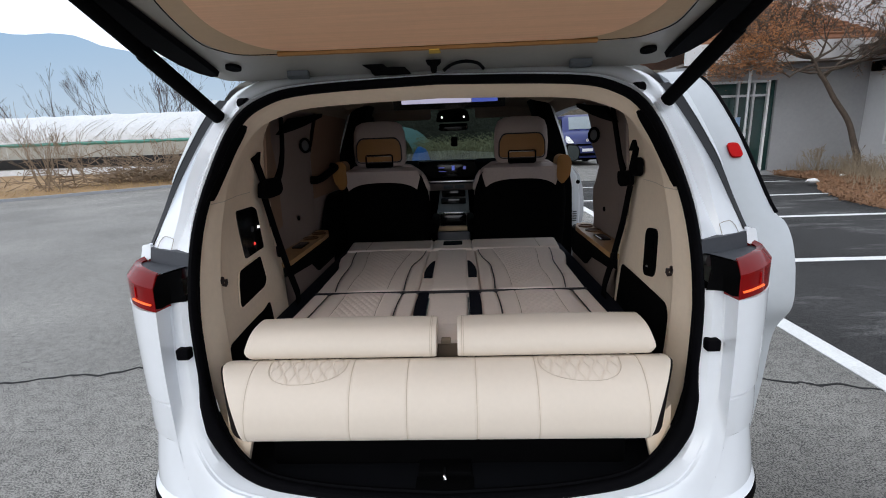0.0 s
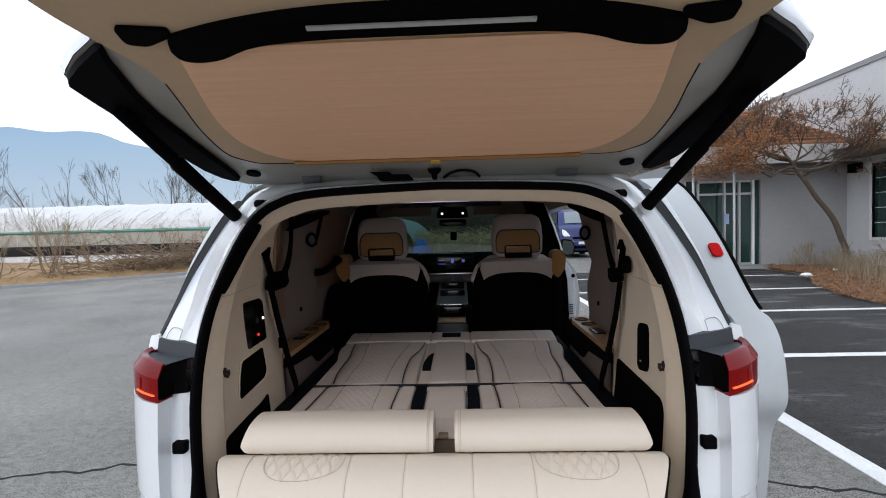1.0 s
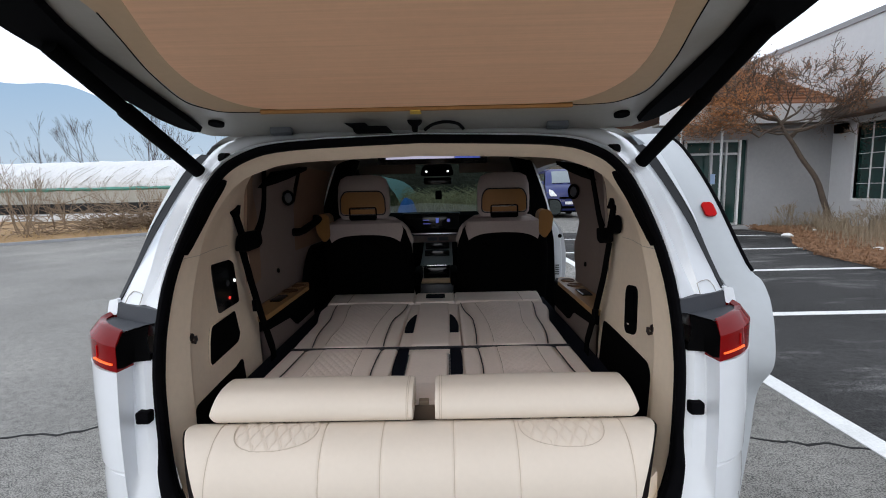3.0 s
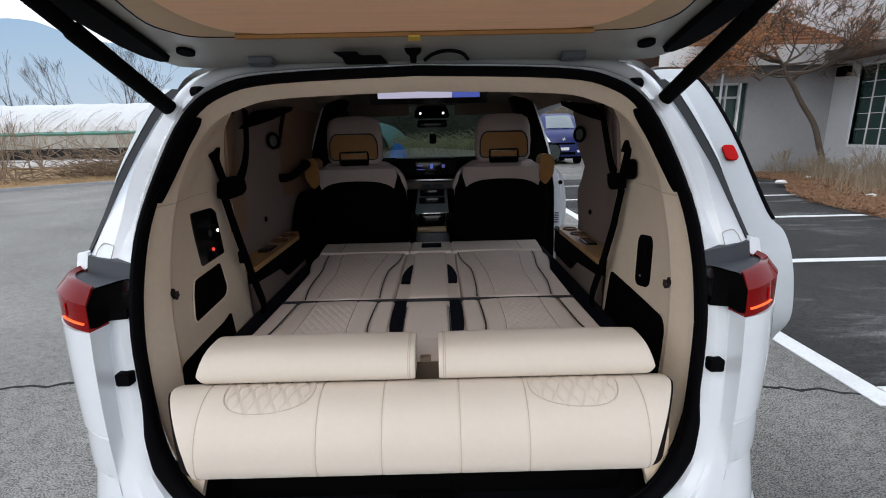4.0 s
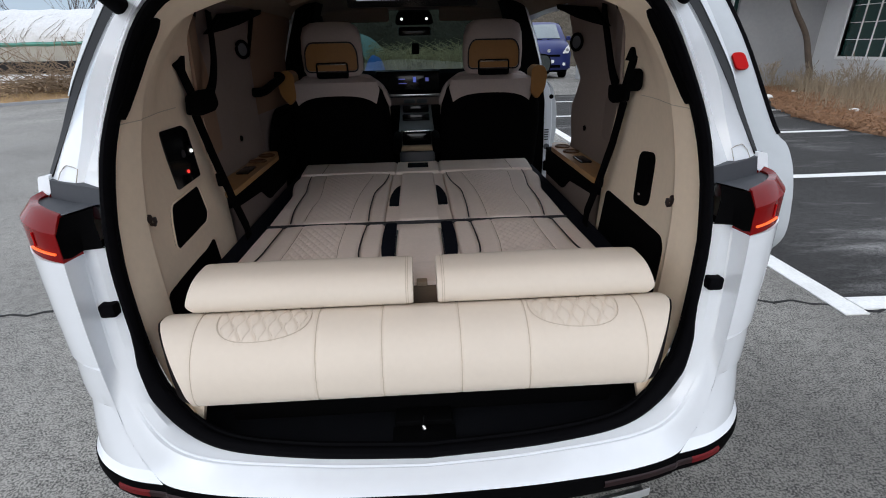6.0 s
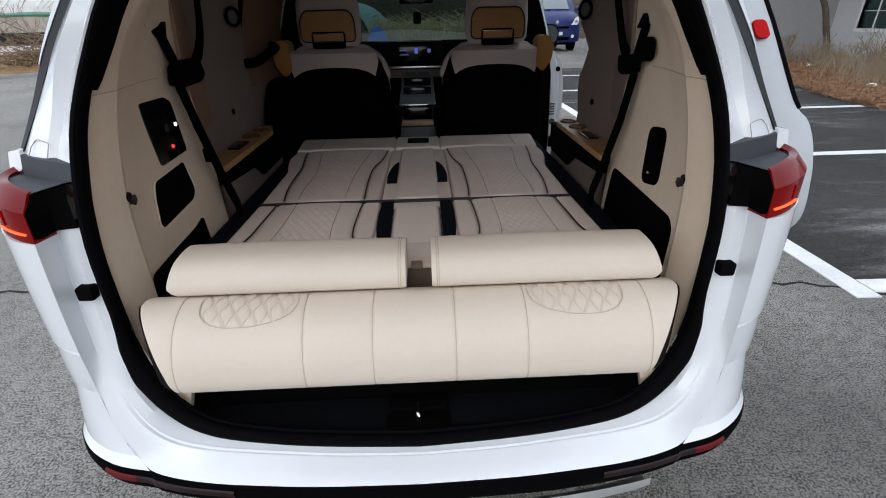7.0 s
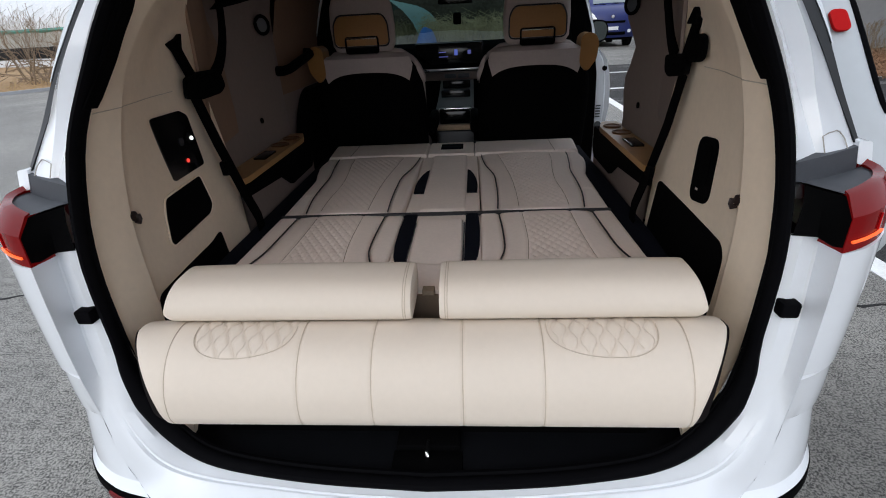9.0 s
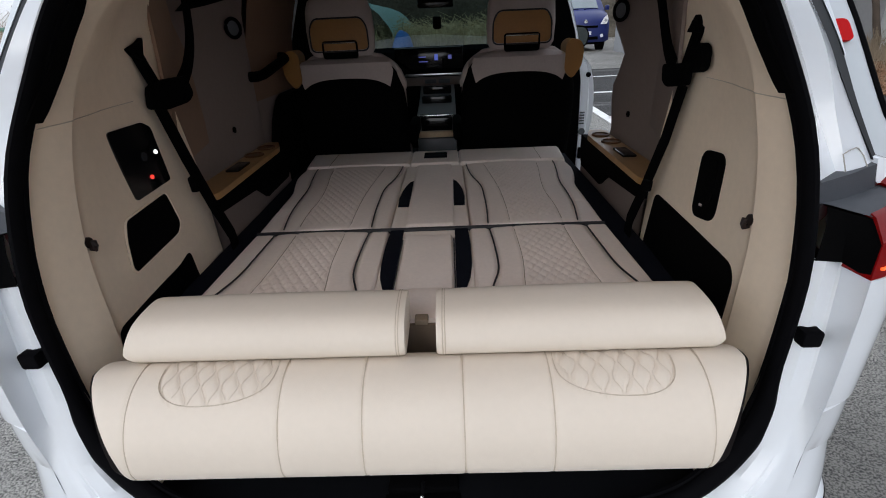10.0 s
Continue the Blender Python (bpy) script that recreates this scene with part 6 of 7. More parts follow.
    part("seat_rail", boxed(cx - 0.22, cx + 0.22, 2.22, 2.72, 0.42, 0.63, 0.01), BLACK, st)
    bm = boxed(*sorted((cx - s * 0.30, cx - s * 0.355)), 2.10, 2.42, 0.90, 1.0, 0.025, 3)
    part("armrest", bm, BLACK, st)
    return st


front_seat(1)
front_seat(-1)

# ---- ground ----
bm = bmesh.new()
loft(bm, [[(x, y, 0.0) for x in (-1500, -60, 60, 1500)] for y in (-600, -60, 60, 1800)])
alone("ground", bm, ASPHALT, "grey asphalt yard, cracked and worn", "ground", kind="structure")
bm = bmesh.new()
loft(bm, [[(2.62, y, 0.004), (4.5, y, 0.004), (7.7, y, 0.004)] for y in (1.56, 4, 8, 12, 14.9)])
loft(bm, [[(7.7, y, 0.004), (10.2, y, 0.004)] for y in (10.6, 14.9)])
loft(bm, [[(7.7, y, 0.004), (9.0, y, 0.004)] for y in (6.5, 10.6)])
alone("parking_bays", bm, ASPHALT_DARK, "dark damp asphalt of the parking bays", "pavement", kind="structure")


def strip(pts, w, h, material, name, label, cat, jag=0.0, group=""):
    rnd = random.Random(len(pts) * 7 + int(abs(pts[0][0]) * 10))
    bm = bmesh.new()
    rows = []
    for i, p in enumerate(pts):
        p = Vector((p[0], p[1], 0))
        d = Vector(pts[min(i + 1, len(pts) - 1)]) - Vector(pts[max(i - 1, 0)])
        d = Vector((d[0], d[1], 0)).normalized()
        nrm = Vector((-d.y, d.x, 0))
        k = w * (1 + jag * rnd.uniform(-0.8, 0.9)) / 2
        p = p + nrm * jag * rnd.uniform(-1, 1) * w
        rows.append([p + nrm * k, p + nrm * k + Vector((0, 0, h)), p - nrm * k + Vector((0, 0, h)), p - nrm * k])
    loft(bm, rows, cap=True)
    return alone(name, bm, material, label, cat, group, "structure")


def along(a, b, n):
    return [(a[0] + (b[0] - a[0]) * k / n, a[1] + (b[1] - a[1]) * k / n) for k in range(n + 1)]


strip(along((2.60, 1.40), (2.80, 30.0), 40), 0.15, 0.008, LINE, "parking_line", "worn white line along the parking bays", "road marking", 0.04, "parking lines")
for y, x1 in ((1.52, 7.6), (4.38, 7.6), (7.22, 7.7), (10.0, 8.6), (12.9, 9.6)):
    strip(along((2.68, y), (x1, y + 0.03), 16), 0.14, 0.008, LINE, "parking_line", "worn white line between parking bays", "road marking", 0.04, "parking lines")
for pts in ([(-9.0, 1.35), (-3.14, 1.73), (-2.33, 1.94), (-1.4, 1.95)], [(1.2, 1.75), (1.95, 1.68), (2.9, 1.40), (4.0, 1.45), (6.5, 1.3)], [(-4.9, 6.4), (-4.5, 5.6), (-4.35, 5.35)]):
    fine = []
    rnd = random.Random(5)
    for a, b in zip(pts, pts[1:]):
        m_ = max(3, int(math.dist(a, b) / 0.07))
        fine += [(a[0] + (b[0] - a[0]) * k / m_ + rnd.uniform(-0.03, 0.03), a[1] + (b[1] - a[1]) * k / m_ + rnd.uniform(-0.03, 0.03) + 0.10 * noise.noise(Vector((a[0] + (b[0] - a[0]) * k / m_ * 2.6, 7.0, 0)))) for k in range(m_)]
    strip(fine, 0.019, 0.003, TAR, "crack", "jagged crack in the asphalt", "crack", 0.45, "asphalt cracks")


# ---- plants ----
def branch(bm, p, d, length, r, depth, rnd, tips, spread=0.55, kids=3, seg=5, bend=0.18, up=0.12, least=0.0, low=None):
    pts, rs, q = [p.copy()], [r], p.copy()
    k = 4
    for i in range(k):
        d = (d + Vector((rnd.uniform(-bend, bend), rnd.uniform(-bend, bend), rnd.uniform(-bend, bend) + up * 0.5))).normalized()
        if low is not None and q.z < low and d.z < 0.2:
            d = Vector((d.x, d.y, 0.25)).normalized()
        q = q + d * length / k
        pts.append(q.copy())
        rs.append(max(least, r * (1 - 0.5 * (i + 1) / k)))
    tube(bm, pts, rs, seg)
    if depth == 0:
        tips += pts[2:]
        return
    for j in range(kids):
        t = rnd.choice((2, 3, 4)) if j else 4
        nd = (d + Vector((rnd.uniform(-1, 1), rnd.uniform(-1, 1), rnd.uniform(-0.6, 0.9))) * spread).normalized()
        branch(bm, pts[t], nd, length * rnd.uniform(0.55, 0.82), rs[t] * 0.72, depth - 1, rnd, tips, spread, kids, max(3, seg - 1), bend, up, least, low)


def leaves(bm, tips, count, size, rnd, scatter):
    for k in range(count):
        c = rnd.choice(tips) + Vector((rnd.gauss(0, scatter), rnd.gauss(0, scatter), rnd.gauss(0, scatter)))
        a = Vector((rnd.uniform(-1, 1), rnd.uniform(-1, 1), rnd.uniform(-1, 1))).normalized() * size * rnd.uniform(0.5, 1.3)
        b = a.orthogonal().normalized() * size * 0.45
        w = a.cross(b).normalized() * size * 0.22
        vs = [bm.verts.new(c + v) for v in (-a, b + w, a, -b + w)]
        bm.faces.new((vs[0], vs[1], vs[2]))
        bm.faces.new((vs[0], vs[2], vs[3]))


def plain_mesh(name, bm, material, parent=None, label=""):
    """Like part, with no merging: for thousands of loose leaves and stalks."""
    me = bpy.data.meshes.new(name)
    bm.to_mesh(me)
    bm.free()
    me.materials.append(material)
    ob = new(name, me)
    if parent is not None:
        ob.parent = parent
        ob.matrix_parent_inverse = Matrix.Translation(-ORIGIN[parent.name])
    return tagged(ob, label)


# the crooked tree by the wall, a few rust leaves left
rnd = random.Random(11)
tree = thing("tree", (12.4, 14.2, 0), "crooked bare tree with rust-brown dry leaves by the wall", "tree")
bm = bmesh.new()
tk = spline([(12.5, 14.2, -0.05), (12.45, 14.2, 0.5), (12.25, 14.18, 1.0), (12.0, 14.2, 1.65), (11.5, 14.2, 2.3), (11.17, 14.2, 2.8), (10.85, 14.15, 3.15), (10.6, 14.1, 3.5)], 26)
tube(bm, tk, [0.10 - 0.05 * k / 25 for k in range(26)], 9)
part("trunk", bm, BARK, tree)
tips = []
for i, d, ln, r in ((25, (-0.95, -0.1, 0.12), 1.15, 0.05), (25, (-0.6, -0.3, 0.7), 0.95, 0.045), (23, (0.2, -0.3, 0.9), 0.9, 0.04), (20, (0.9, -0.1, 0.35), 1.15, 0.05), (22, (0.95, -0.2, 0.2), 1.15, 0.045), (22, (-0.95, 0.3, 0.10), 1.15, 0.045),
                    (24, (0.7, -0.3, 0.6), 1.0, 0.045), (23, (-1.0, -0.2, 0.05), 1.2, 0.045), (21, (-0.9, -0.4, 0.05), 1.05, 0.04), (19, (0.9, 0.1, 0.5), 1.15, 0.045), (25, (-0.85, 0.2, 0.35), 1.2, 0.045), (24, (0.95, 0.1, 0.1), 1.0, 0.04),
                    (25, (-0.9, 0.4, 0.2), 1.2, 0.04), (24, (-0.8, -0.5, 0.15), 1.15, 0.04)):
    bm = bmesh.new()
    branch(bm, tk[i], Vector(d).normalized(), ln, r, 5, rnd, tips, 0.60, 3, 5, 0.30, 0.015, 0.008, 3.05)
    plain_mesh("limb", bm, BARK, tree)
tips = [t for t in tips if t.x < 13.3 and 3.0 < t.z < 5.7]
bm = bmesh.new()
left = [t for t in tips if t.x < 10.0 and t.z < 4.3] or tips
leaves(bm, left, 4200, 0.034, rnd, 0.13)
leaves(bm, tips, 9500, 0.030, rnd, 0.12)
plain_mesh("crown", bm, LEAF, tree, "rust-brown dry leaves")

# planting bed with litter, weeds and scraps
bm = bmesh.new()
ed = [(7.75, -8), (7.7, 2), (7.75, 7.0), (8.0, 8.8), (8.6, 10.2), (9.6, 11.6), (10.3, 12.9), (10.45, 15.3)]
rows = []
for x, y in ed:
    rows.append([(x, y, 0.0), (x + 0.02, y, 0.05), (x + 0.4, y, 0.07), (x + 1.6, y, 0.09), (13.38, y, 0.10)])
loft(bm, rows)
alone("planting_bed", bm, LITTER, "earth bed strewn with brown leaves along the building", "planting bed", kind="structure")
rnd = random.Random(3)
bm = bmesh.new()
pts = []
for k in range(9000):
    y = rnd.uniform(3.0, 15.2)
    x0 = np.interp(y, [e[1] for e in ed], [e[0] for e in ed])
    x = x0 + abs(rnd.gauss(0, 1.1)) - 0.15
    if x < 13.3:
        pts.append(Vector((x, y, 0.06 + rnd.uniform(0, 0.05))))
leaves(bm, pts, 9000, 0.05, rnd, 0.02)
tagged(plain_mesh("leaf_litter", bm, LITTER), "brown fallen leaves along the kerb", "leaves", kind="stuff")
bm = bmesh.new()
for k in range(3600):
    y = rnd.uniform(8.5, 15.0)
    x0 = float(np.interp(y, [e[1] for e in ed], [e[0] for e in ed]))
    x = x0 + 0.35 + (13.2 - x0 - 0.35) * rnd.random() ** 0.6
    clump = noise.noise(Vector((x * 0.9, y * 0.9, 4.0)))
    if clump < -0.05:
        continue
    h = rnd.uniform(0.2, 0.85) * (0.55 + clump)
    p = Vector((x, y, 0.08))
    d = Vector((rnd.gauss(0, 0.22), rnd.gauss(0, 0.22), 1)).normalized()
    q_ = p + d * h * 0.6
    tube(bm, [p, q_, q_ + (d + Vector((rnd.gauss(0, 0.3), rnd.gauss(0, 0.3), -0.1))).normalized() * h * 0.4], [0.006, 0.005, 0.003], 3)
tagged(plain_mesh("dry_weeds", bm, WEED), "tall dry weeds against the building wall", "weeds", kind="stuff")
for x, y, r in ((9.3, 11.6, 0.12), (11.2, 13.1, 0.06), (9.3, 8.9, 0.07)):
    bm = bmesh.new()
    bmesh.ops.create_icosphere(bm, subdivisions=3, radius=r)
    for v in bm.verts:
        v.co = Vector((v.co.x * 1.3, v.co.y, v.co.z * 0.55)) * (1 + 0.22 * noise.noise(v.co * 7 / r * 0.2 + Vector((x, y, 0)))) + Vector((x, y, 0.09 + r * 0.35))
    alone("litter_bag", bm, PLASTIC_WHITE, "crumpled white plastic bag on fallen leaves", "plastic bag", "white litter")

# ---- building: grey entry wing with hipped roof, tall white hall behind it ----
WY, WX = 15.4, 13.4
hall = thing("hall", (WX, 10, 0), "white rendered hall with flat parapet and gridded window", "building")
bm = bmesh.new()
wy0, wy1, wz0, wz1 = 11.6, 14.42, 1.0, 3.38
for y0, y1, z0, z1 in ((-20, wy0, 0, 6.6), (wy0, wy1, 0, wz0), (wy0, wy1, wz1, 6.6), (wy1, 30, 0, 6.6)):
    box(bm, WX, WX + 0.3, y0, y1, z0, z1)
part("wall", bm, WALL_WHITE, hall)
part("coping", boxed(WX - 0.05, WX + 0.36, -20, 30, 6.6, 6.78), WALL, hall)
part("roof", boxed(WX + 0.3, WX + 14, -20, 30, 6.2, 6.5), WALL, hall)
win = part("window", boxed(WX + 0.10, WX + 0.13, wy0, wy1, wz0, wz1), DARKGLASS, hall, "dark gridded window")
for a in (boxed(WX - 0.03, WX + 0.10, wy0 - 0.07, wy1 + 0.07, wz0 - 0.09, wz0), boxed(WX - 0.03, WX + 0.10, wy0 - 0.07, wy1 + 0.07, wz1, wz1 + 0.07), boxed(WX - 0.03, WX + 0.10, wy1, wy1 + 0.07, wz0, wz1), boxed(WX - 0.03, WX + 0.10, wy0 - 0.07, wy0, wz0, wz1)):
    part("frame", a, FRAME, win)
for k in range(1, 6):
    y = wy0 + (wy1 - wy0) * k / 6
    part("glazing_bar", boxed(WX + 0.06, WX + 0.10, y - 0.009, y + 0.009, wz0, wz1), FRAME, win)
for k in range(1, 5):
    z = wz0 + (wz1 - wz0) * k / 5
    part("glazing_bar", boxed(WX + 0.065, WX + 0.098, wy0, wy1, z - 0.009, z + 0.009), FRAME, win)
part("canopy", boxed(WX - 0.95, WX - 0.002, -20, WY - 0.6, 3.62, 3.90, 0.02), SOFFIT, hall, "thin dark canopy over the window")
part("wall_box", boxed(WX - 0.25, WX - 0.002, 14.75, 15.1, 3.15, 3.45, 0.02), BLACK, hall)

wing = thing("entry_wing", (10, WY, 0), "low grey entry wing with glass door and rust-brown hipped roof", "building")
bm = bmesh.new()
dx0, dx1, dz1 = 7.9, 10.5, 3.05
for x0, x1, z0, z1 in ((dx1, WX - 0.002, 0, 3.7), (dx0, dx1, dz1, 3.7), (7.6, dx0, 0, 3.7)):
    box(bm, x0, x1, WY, WY + 0.25, z0, z1)
part("wall", bm, WALL, wing)
part("side_wall", boxed(7.6, 7.85, WY + 0.25, WY + 7, 0, 3.7), WALL, wing)
part("fascia", boxed(7.2, WX - 0.01, WY - 0.62, WY - 0.54, 3.52, 4.12), WALL_WHITE, wing)
part("soffit", boxed(7.2, WX - 0.01, WY - 0.54, WY, 3.52, 3.58), SOFFIT, wing)
bm = bmesh.new()
e0, e1, ya, yb, zr = 7.3, 13.35, WY - 0.55, WY + 5.2, 5.85
prism(bm, [(e0, ya, 4.12), (e1, ya, 4.12), (e1, yb, 4.12), (e0, yb, 4.12)], (0, 0, 0.06))
loft(bm, [[(e0, ya, 4.18), (e1, ya, 4.18), (e1, yb, 4.18), (e0, yb, 4.18), (e0, ya, 4.18)], [(8.4, WY + 1.9, zr), (11.4, WY + 1.9, zr), (11.4, WY + 2.1, zr), (8.4, WY + 2.1, zr), (8.4, WY + 1.9, zr)]], cap=False)
rf = part("roof", bm, ROOF, wing, "rust-brown hipped roof")
for k in range(1, 12):
    t = k / 12
    x0, x1, y, z = e0 + (8.4 - e0) * t, e1 + (11.4 - e1) * t, ya + (WY + 1.9 - ya) * t, 4.18 + (zr - 4.18) * t
    part("shingle_course", boxed(x0 + 0.05, x1 - 0.05, y - 0.05, y + 0.03, z - 0.01, z + 0.035, 0.006), ROOF, rf)
gd = part("glass_door", boxed(dx0, dx1, WY + 0.10, WY + 0.13, 0.12, dz1), DARKGLASS, wing, "dark green glass entrance with pale frames")
for x in (7.9, 8.35, 9.25, 9.75, 10.22):
    part("frame", boxed(x, x + 0.07, WY - 0.01, WY + 0.09, 0.12, dz1), ALU if x < 10 else FRAME, gd)
for z in (0.12, 2.55, 2.98):
    part("rail", boxed(8.35, 10.28, WY, WY + 0.085, z, z + 0.07), ALU, gd)
part("notice", boxed(9.26, 9.42, WY - 0.03, WY - 0.014, 1.55, 1.9), mat("pale_blue_notice", (0.35, 0.5, 0.72), 0.6), gd, "pale blue notice")
part("step", boxed(7.6, 10.5, WY - 0.5, WY, 0.0, 0.12, 0.01), WALL, wing)
for x in (8.0, 9.35):
    bm = bmesh.new()
    tube(bm, [(x, WY - 0.45, 0.1), (x, WY - 0.45, 3.53)], 0.045, 10)
    part("post", bm, ALU, wing)

# ---- left: kerb edge, verge, shrubs, polytunnel, far trees and hills ----
K0, KD = Vector((-13.6, 16.1, 0)), Vector((0.66, 0.75, 0)).normalized()
KN = Vector((-KD.y, KD.x, 0))


def verge(u, v, z):
    return K0 + KD * u + KN * v + Vector((0, 0, z))


bm = bmesh.new()
prism(bm, [verge(-45, 0, 0), verge(45, 0, 0), verge(45, 0.16, 0), verge(-45, 0.16, 0)], (0, 0, 0.10))
alone("kerb", bm, WALL, "low concrete kerb at the edge of the yard", "kerb", kind="structure")
bm = bmesh.new()
rows = []
for v, z in ((0.16, 0.06), (0.6, 0.12), (1.6, 0.25), (3.5, 0.22), (7, 0.20), (14, 0.30), (60, 0.4)):
    rows.append([verge(u, v, z + 0.10 * noise.noise(Vector((u * 0.5, v * 0.6, 0))) * min(1, v)) for u in range(-45, 46)])
loft(bm, rows)
alone("verge", bm, DIRT, "straw-coloured earth verge beyond the kerb", "verge", kind="structure")
rnd = random.Random(21)
bm = bmesh.new()
for k in range(6000):
    u, v = rnd.uniform(-22, 34), 0.3 + abs(rnd.gauss(0, 2.2))
    p = verge(u, v, 0.12)
    d = Vector((rnd.gauss(0, 0.6), rnd.gauss(0, 0.6), rnd.uniform(0.2, 1.0))).normalized()
    h = rnd.uniform(0.10, 0.38)
    tube(bm, [p, p + d * h], [0.008, 0.003], 3)
tagged(plain_mesh("dry_grass", bm, STRAW), "dry straw grass on the verge", "grass", kind="stuff")
rnd = random.Random(55)
spots = [(-1.2, 1.0, 2.0)] + [(-11 + k * 1.05 + rnd.uniform(-0.4, 0.4), rnd.uniform(1.3, 5.0), rnd.uniform(1.1, 1.8)) for k in range(26)]
for k, (u, v, h) in enumerate(spots):
    rnd = random.Random(100 + k)
    base = verge(u, v, 0.10)
    sh = thing("shrub", base, "bare twiggy shrub on the dry verge", "shrub", "bare shrubs")
    tips = []
    for j in range(5):
        bm = bmesh.new()
        d = Vector((rnd.uniform(-0.5, 0.5), rnd.uniform(-0.5, 0.5), 1)).normalized()
        branch(bm, base + Vector((rnd.uniform(-0.35, 0.35), rnd.uniform(-0.2, 0.2), 0)), d, h * rnd.uniform(0.4, 0.75), 0.026, 3, rnd, tips, 0.42, 3, 4, 0.16, 0.12, 0.004)
        plain_mesh("stem", bm, TWIG, sh)
# low bare bushes in the bed along the building
for k, (x, y, h) in enumerate(((12.9, 12.8, 0.95), (12.7, 11.5, 0.9), (12.1, 13.7, 0.8), (11.6, 14.6, 0.7), (12.8, 10.2, 0.9), (11.8, 12.4, 0.6))):
    rnd = random.Random(700 + k)
    base = Vector((x, y, 0.06))
    sh = thing("shrub", base, "low bare grey bush in the leaf-strewn bed", "shrub", "bushes along the building")
    tips = []
    for j in range(6):
        bm = bmesh.new()
        d = Vector((rnd.uniform(-0.8, 0.5), rnd.uniform(-0.8, 0.8), 1)).normalized()
        branch(bm, base, d, h * rnd.uniform(0.4, 0.6), 0.014, 3, rnd, tips, 0.6, 3, 4, 0.25, 0.08, 0.004)
        plain_mesh("stem", bm, WEED, sh)
# a heap of cut branches
rnd = random.Random(8)
bm = bmesh.new()
for k in range(1300):
    p = verge(rnd.gauss(3.6, 2.3), 1.2 + abs(rnd.gauss(0, 0.7)), 0.12 + abs(rnd.gauss(0, 0.46)))
    d = Vector((rnd.uniform(-1, 1), rnd.uniform(-1, 1), rnd.uniform(-0.2, 0.45))).normalized()
    ln = rnd.uniform(0.4, 1.5)
    tube(bm, [p, p + d * ln * 0.5 + Vector((0, 0, rnd.uniform(-0.05, 0.1))), p + d * ln], [0.016, 0.013, 0.006], 4)
tagged(plain_mesh("brushwood_heap", bm, TWIG), "heap of cut dry branches beside the kerb", "brushwood", kind="stuff")

# polytunnel
tun = thing("polytunnel", (-30, 29, 0.2), "long white film polytunnel with green band along the field", "greenhouse")
bm = bmesh.new()
arc = [(26.0, 2.15), (26.1, 2.6), (26.6, 3.15), (27.4, 3.58), (28.5, 3.80), (29.6, 3.80), (30.7, 3.58), (31.5, 3.15), (32.0, 2.6), (32.1, 0.3)]
xs = [-75 + 1.1 * k for k in range(62)]
smooth_arc = spline([(0, y, z) for y, z in arc], 28)
loft(bm, [[(x, p.y, p.z + 0.10 * noise.noise(Vector((x * 1.5 + p.y * 1.6, p.y * 0.7, 0))) - 0.03 * abs(math.sin(x * math.pi / 2.2)) ** 6) for p in smooth_arc] for x in [-75 + 0.22 * k for k in range(310)]])
part("film", bm, FILM, tun)
rnd = random.Random(9)
# creases are duller strands laid on the film, their shade put into the colour
for k in range(78):
    x = -46 + k * 0.37 + rnd.uniform(-0.3, 0.3)
    part("film_crease", tube(bmesh.new(), [(x + 0.9 * q_ + 0.1 * math.sin(5 * q_ + k), smooth_arc[i].y, smooth_arc[i].z + 0.05) for q_, i in [(j / 6, 1 + j) for j in range(rnd.choice((4, 6, 7)))]], 0.010, 4), FILM_LOW, tun)
bm = bmesh.new()
loft(bm, [[(x, 26.0, 0.3), (x, 25.98 + 0.03 * math.sin(x * 3), 1.2), (x, 26.0, 2.0)] for x in xs])
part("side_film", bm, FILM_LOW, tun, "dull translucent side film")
bm = bmesh.new()
loft(bm, [[(x, 25.98, 1.98 + 0.10 * noise.noise(Vector((x * 1.1, 0, 0)))), (x, 25.92, 2.07), (x, 26.0, 2.16 + 0.07 * noise.noise(Vector((x * 1.6, 5, 0))))] for x in [-75 + 0.3 * k for k in range(225)]])
part("green_band", bm, GREEN, tun, "green net band")
for k in range(0, 62, 2):
    bm = bmesh.new()
    tube(bm, [(xs[k], y + 0.03, z - 0.05) for y, z in [(25.93, 0.2)] + arc[:6]], 0.025, 5)
    part("hoop", bm, ALU, tun)
part("pale_skirt", boxed(xs[0], xs[-1], 25.88, 25.98, 0.12, 0.66, 0.02), FILM, tun, "pale film skirt along the foot")
part("dark_skirt", boxed(xs[0], xs[-1], 25.86, 25.98, 0.70, 1.26, 0.02), TAR, tun, "dark band above the foot")
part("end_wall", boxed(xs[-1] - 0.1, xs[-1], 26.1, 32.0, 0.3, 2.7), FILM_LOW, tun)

# far bare trees
for k in range(46):
    rnd = random.Random(300 + k)
    x = -84 + k * 1.7 + rnd.uniform(-1, 1)
    y = rnd.uniform(40, 62)
    base = Vector((x, y, 0.3))
    tr = thing("far_tree", base, "bare winter tree beyond the field", "tree", "far bare trees")
    bm, tips = bmesh.new(), []
    h = rnd.uniform(3.3, 4.2) if k % 3 == 0 else rnd.uniform(2.0, 2.8)
    if -43 < x < -26:
        h = rnd.uniform(3.0, 4.1)
    branch(bm, base - Vector((0, 0, 0.1)), Vector((rnd.uniform(-0.15, 0.15), 0, 1)).normalized(), h, 0.17, 5, rnd, tips, 0.36, rnd.choice((2, 2, 3)), 4, 0.16, 0.13, 0.010)
    plain_mesh("crown", bm, TWIG_FAR, tr)
# hazy hills
bm = bmesh.new()
rows = []
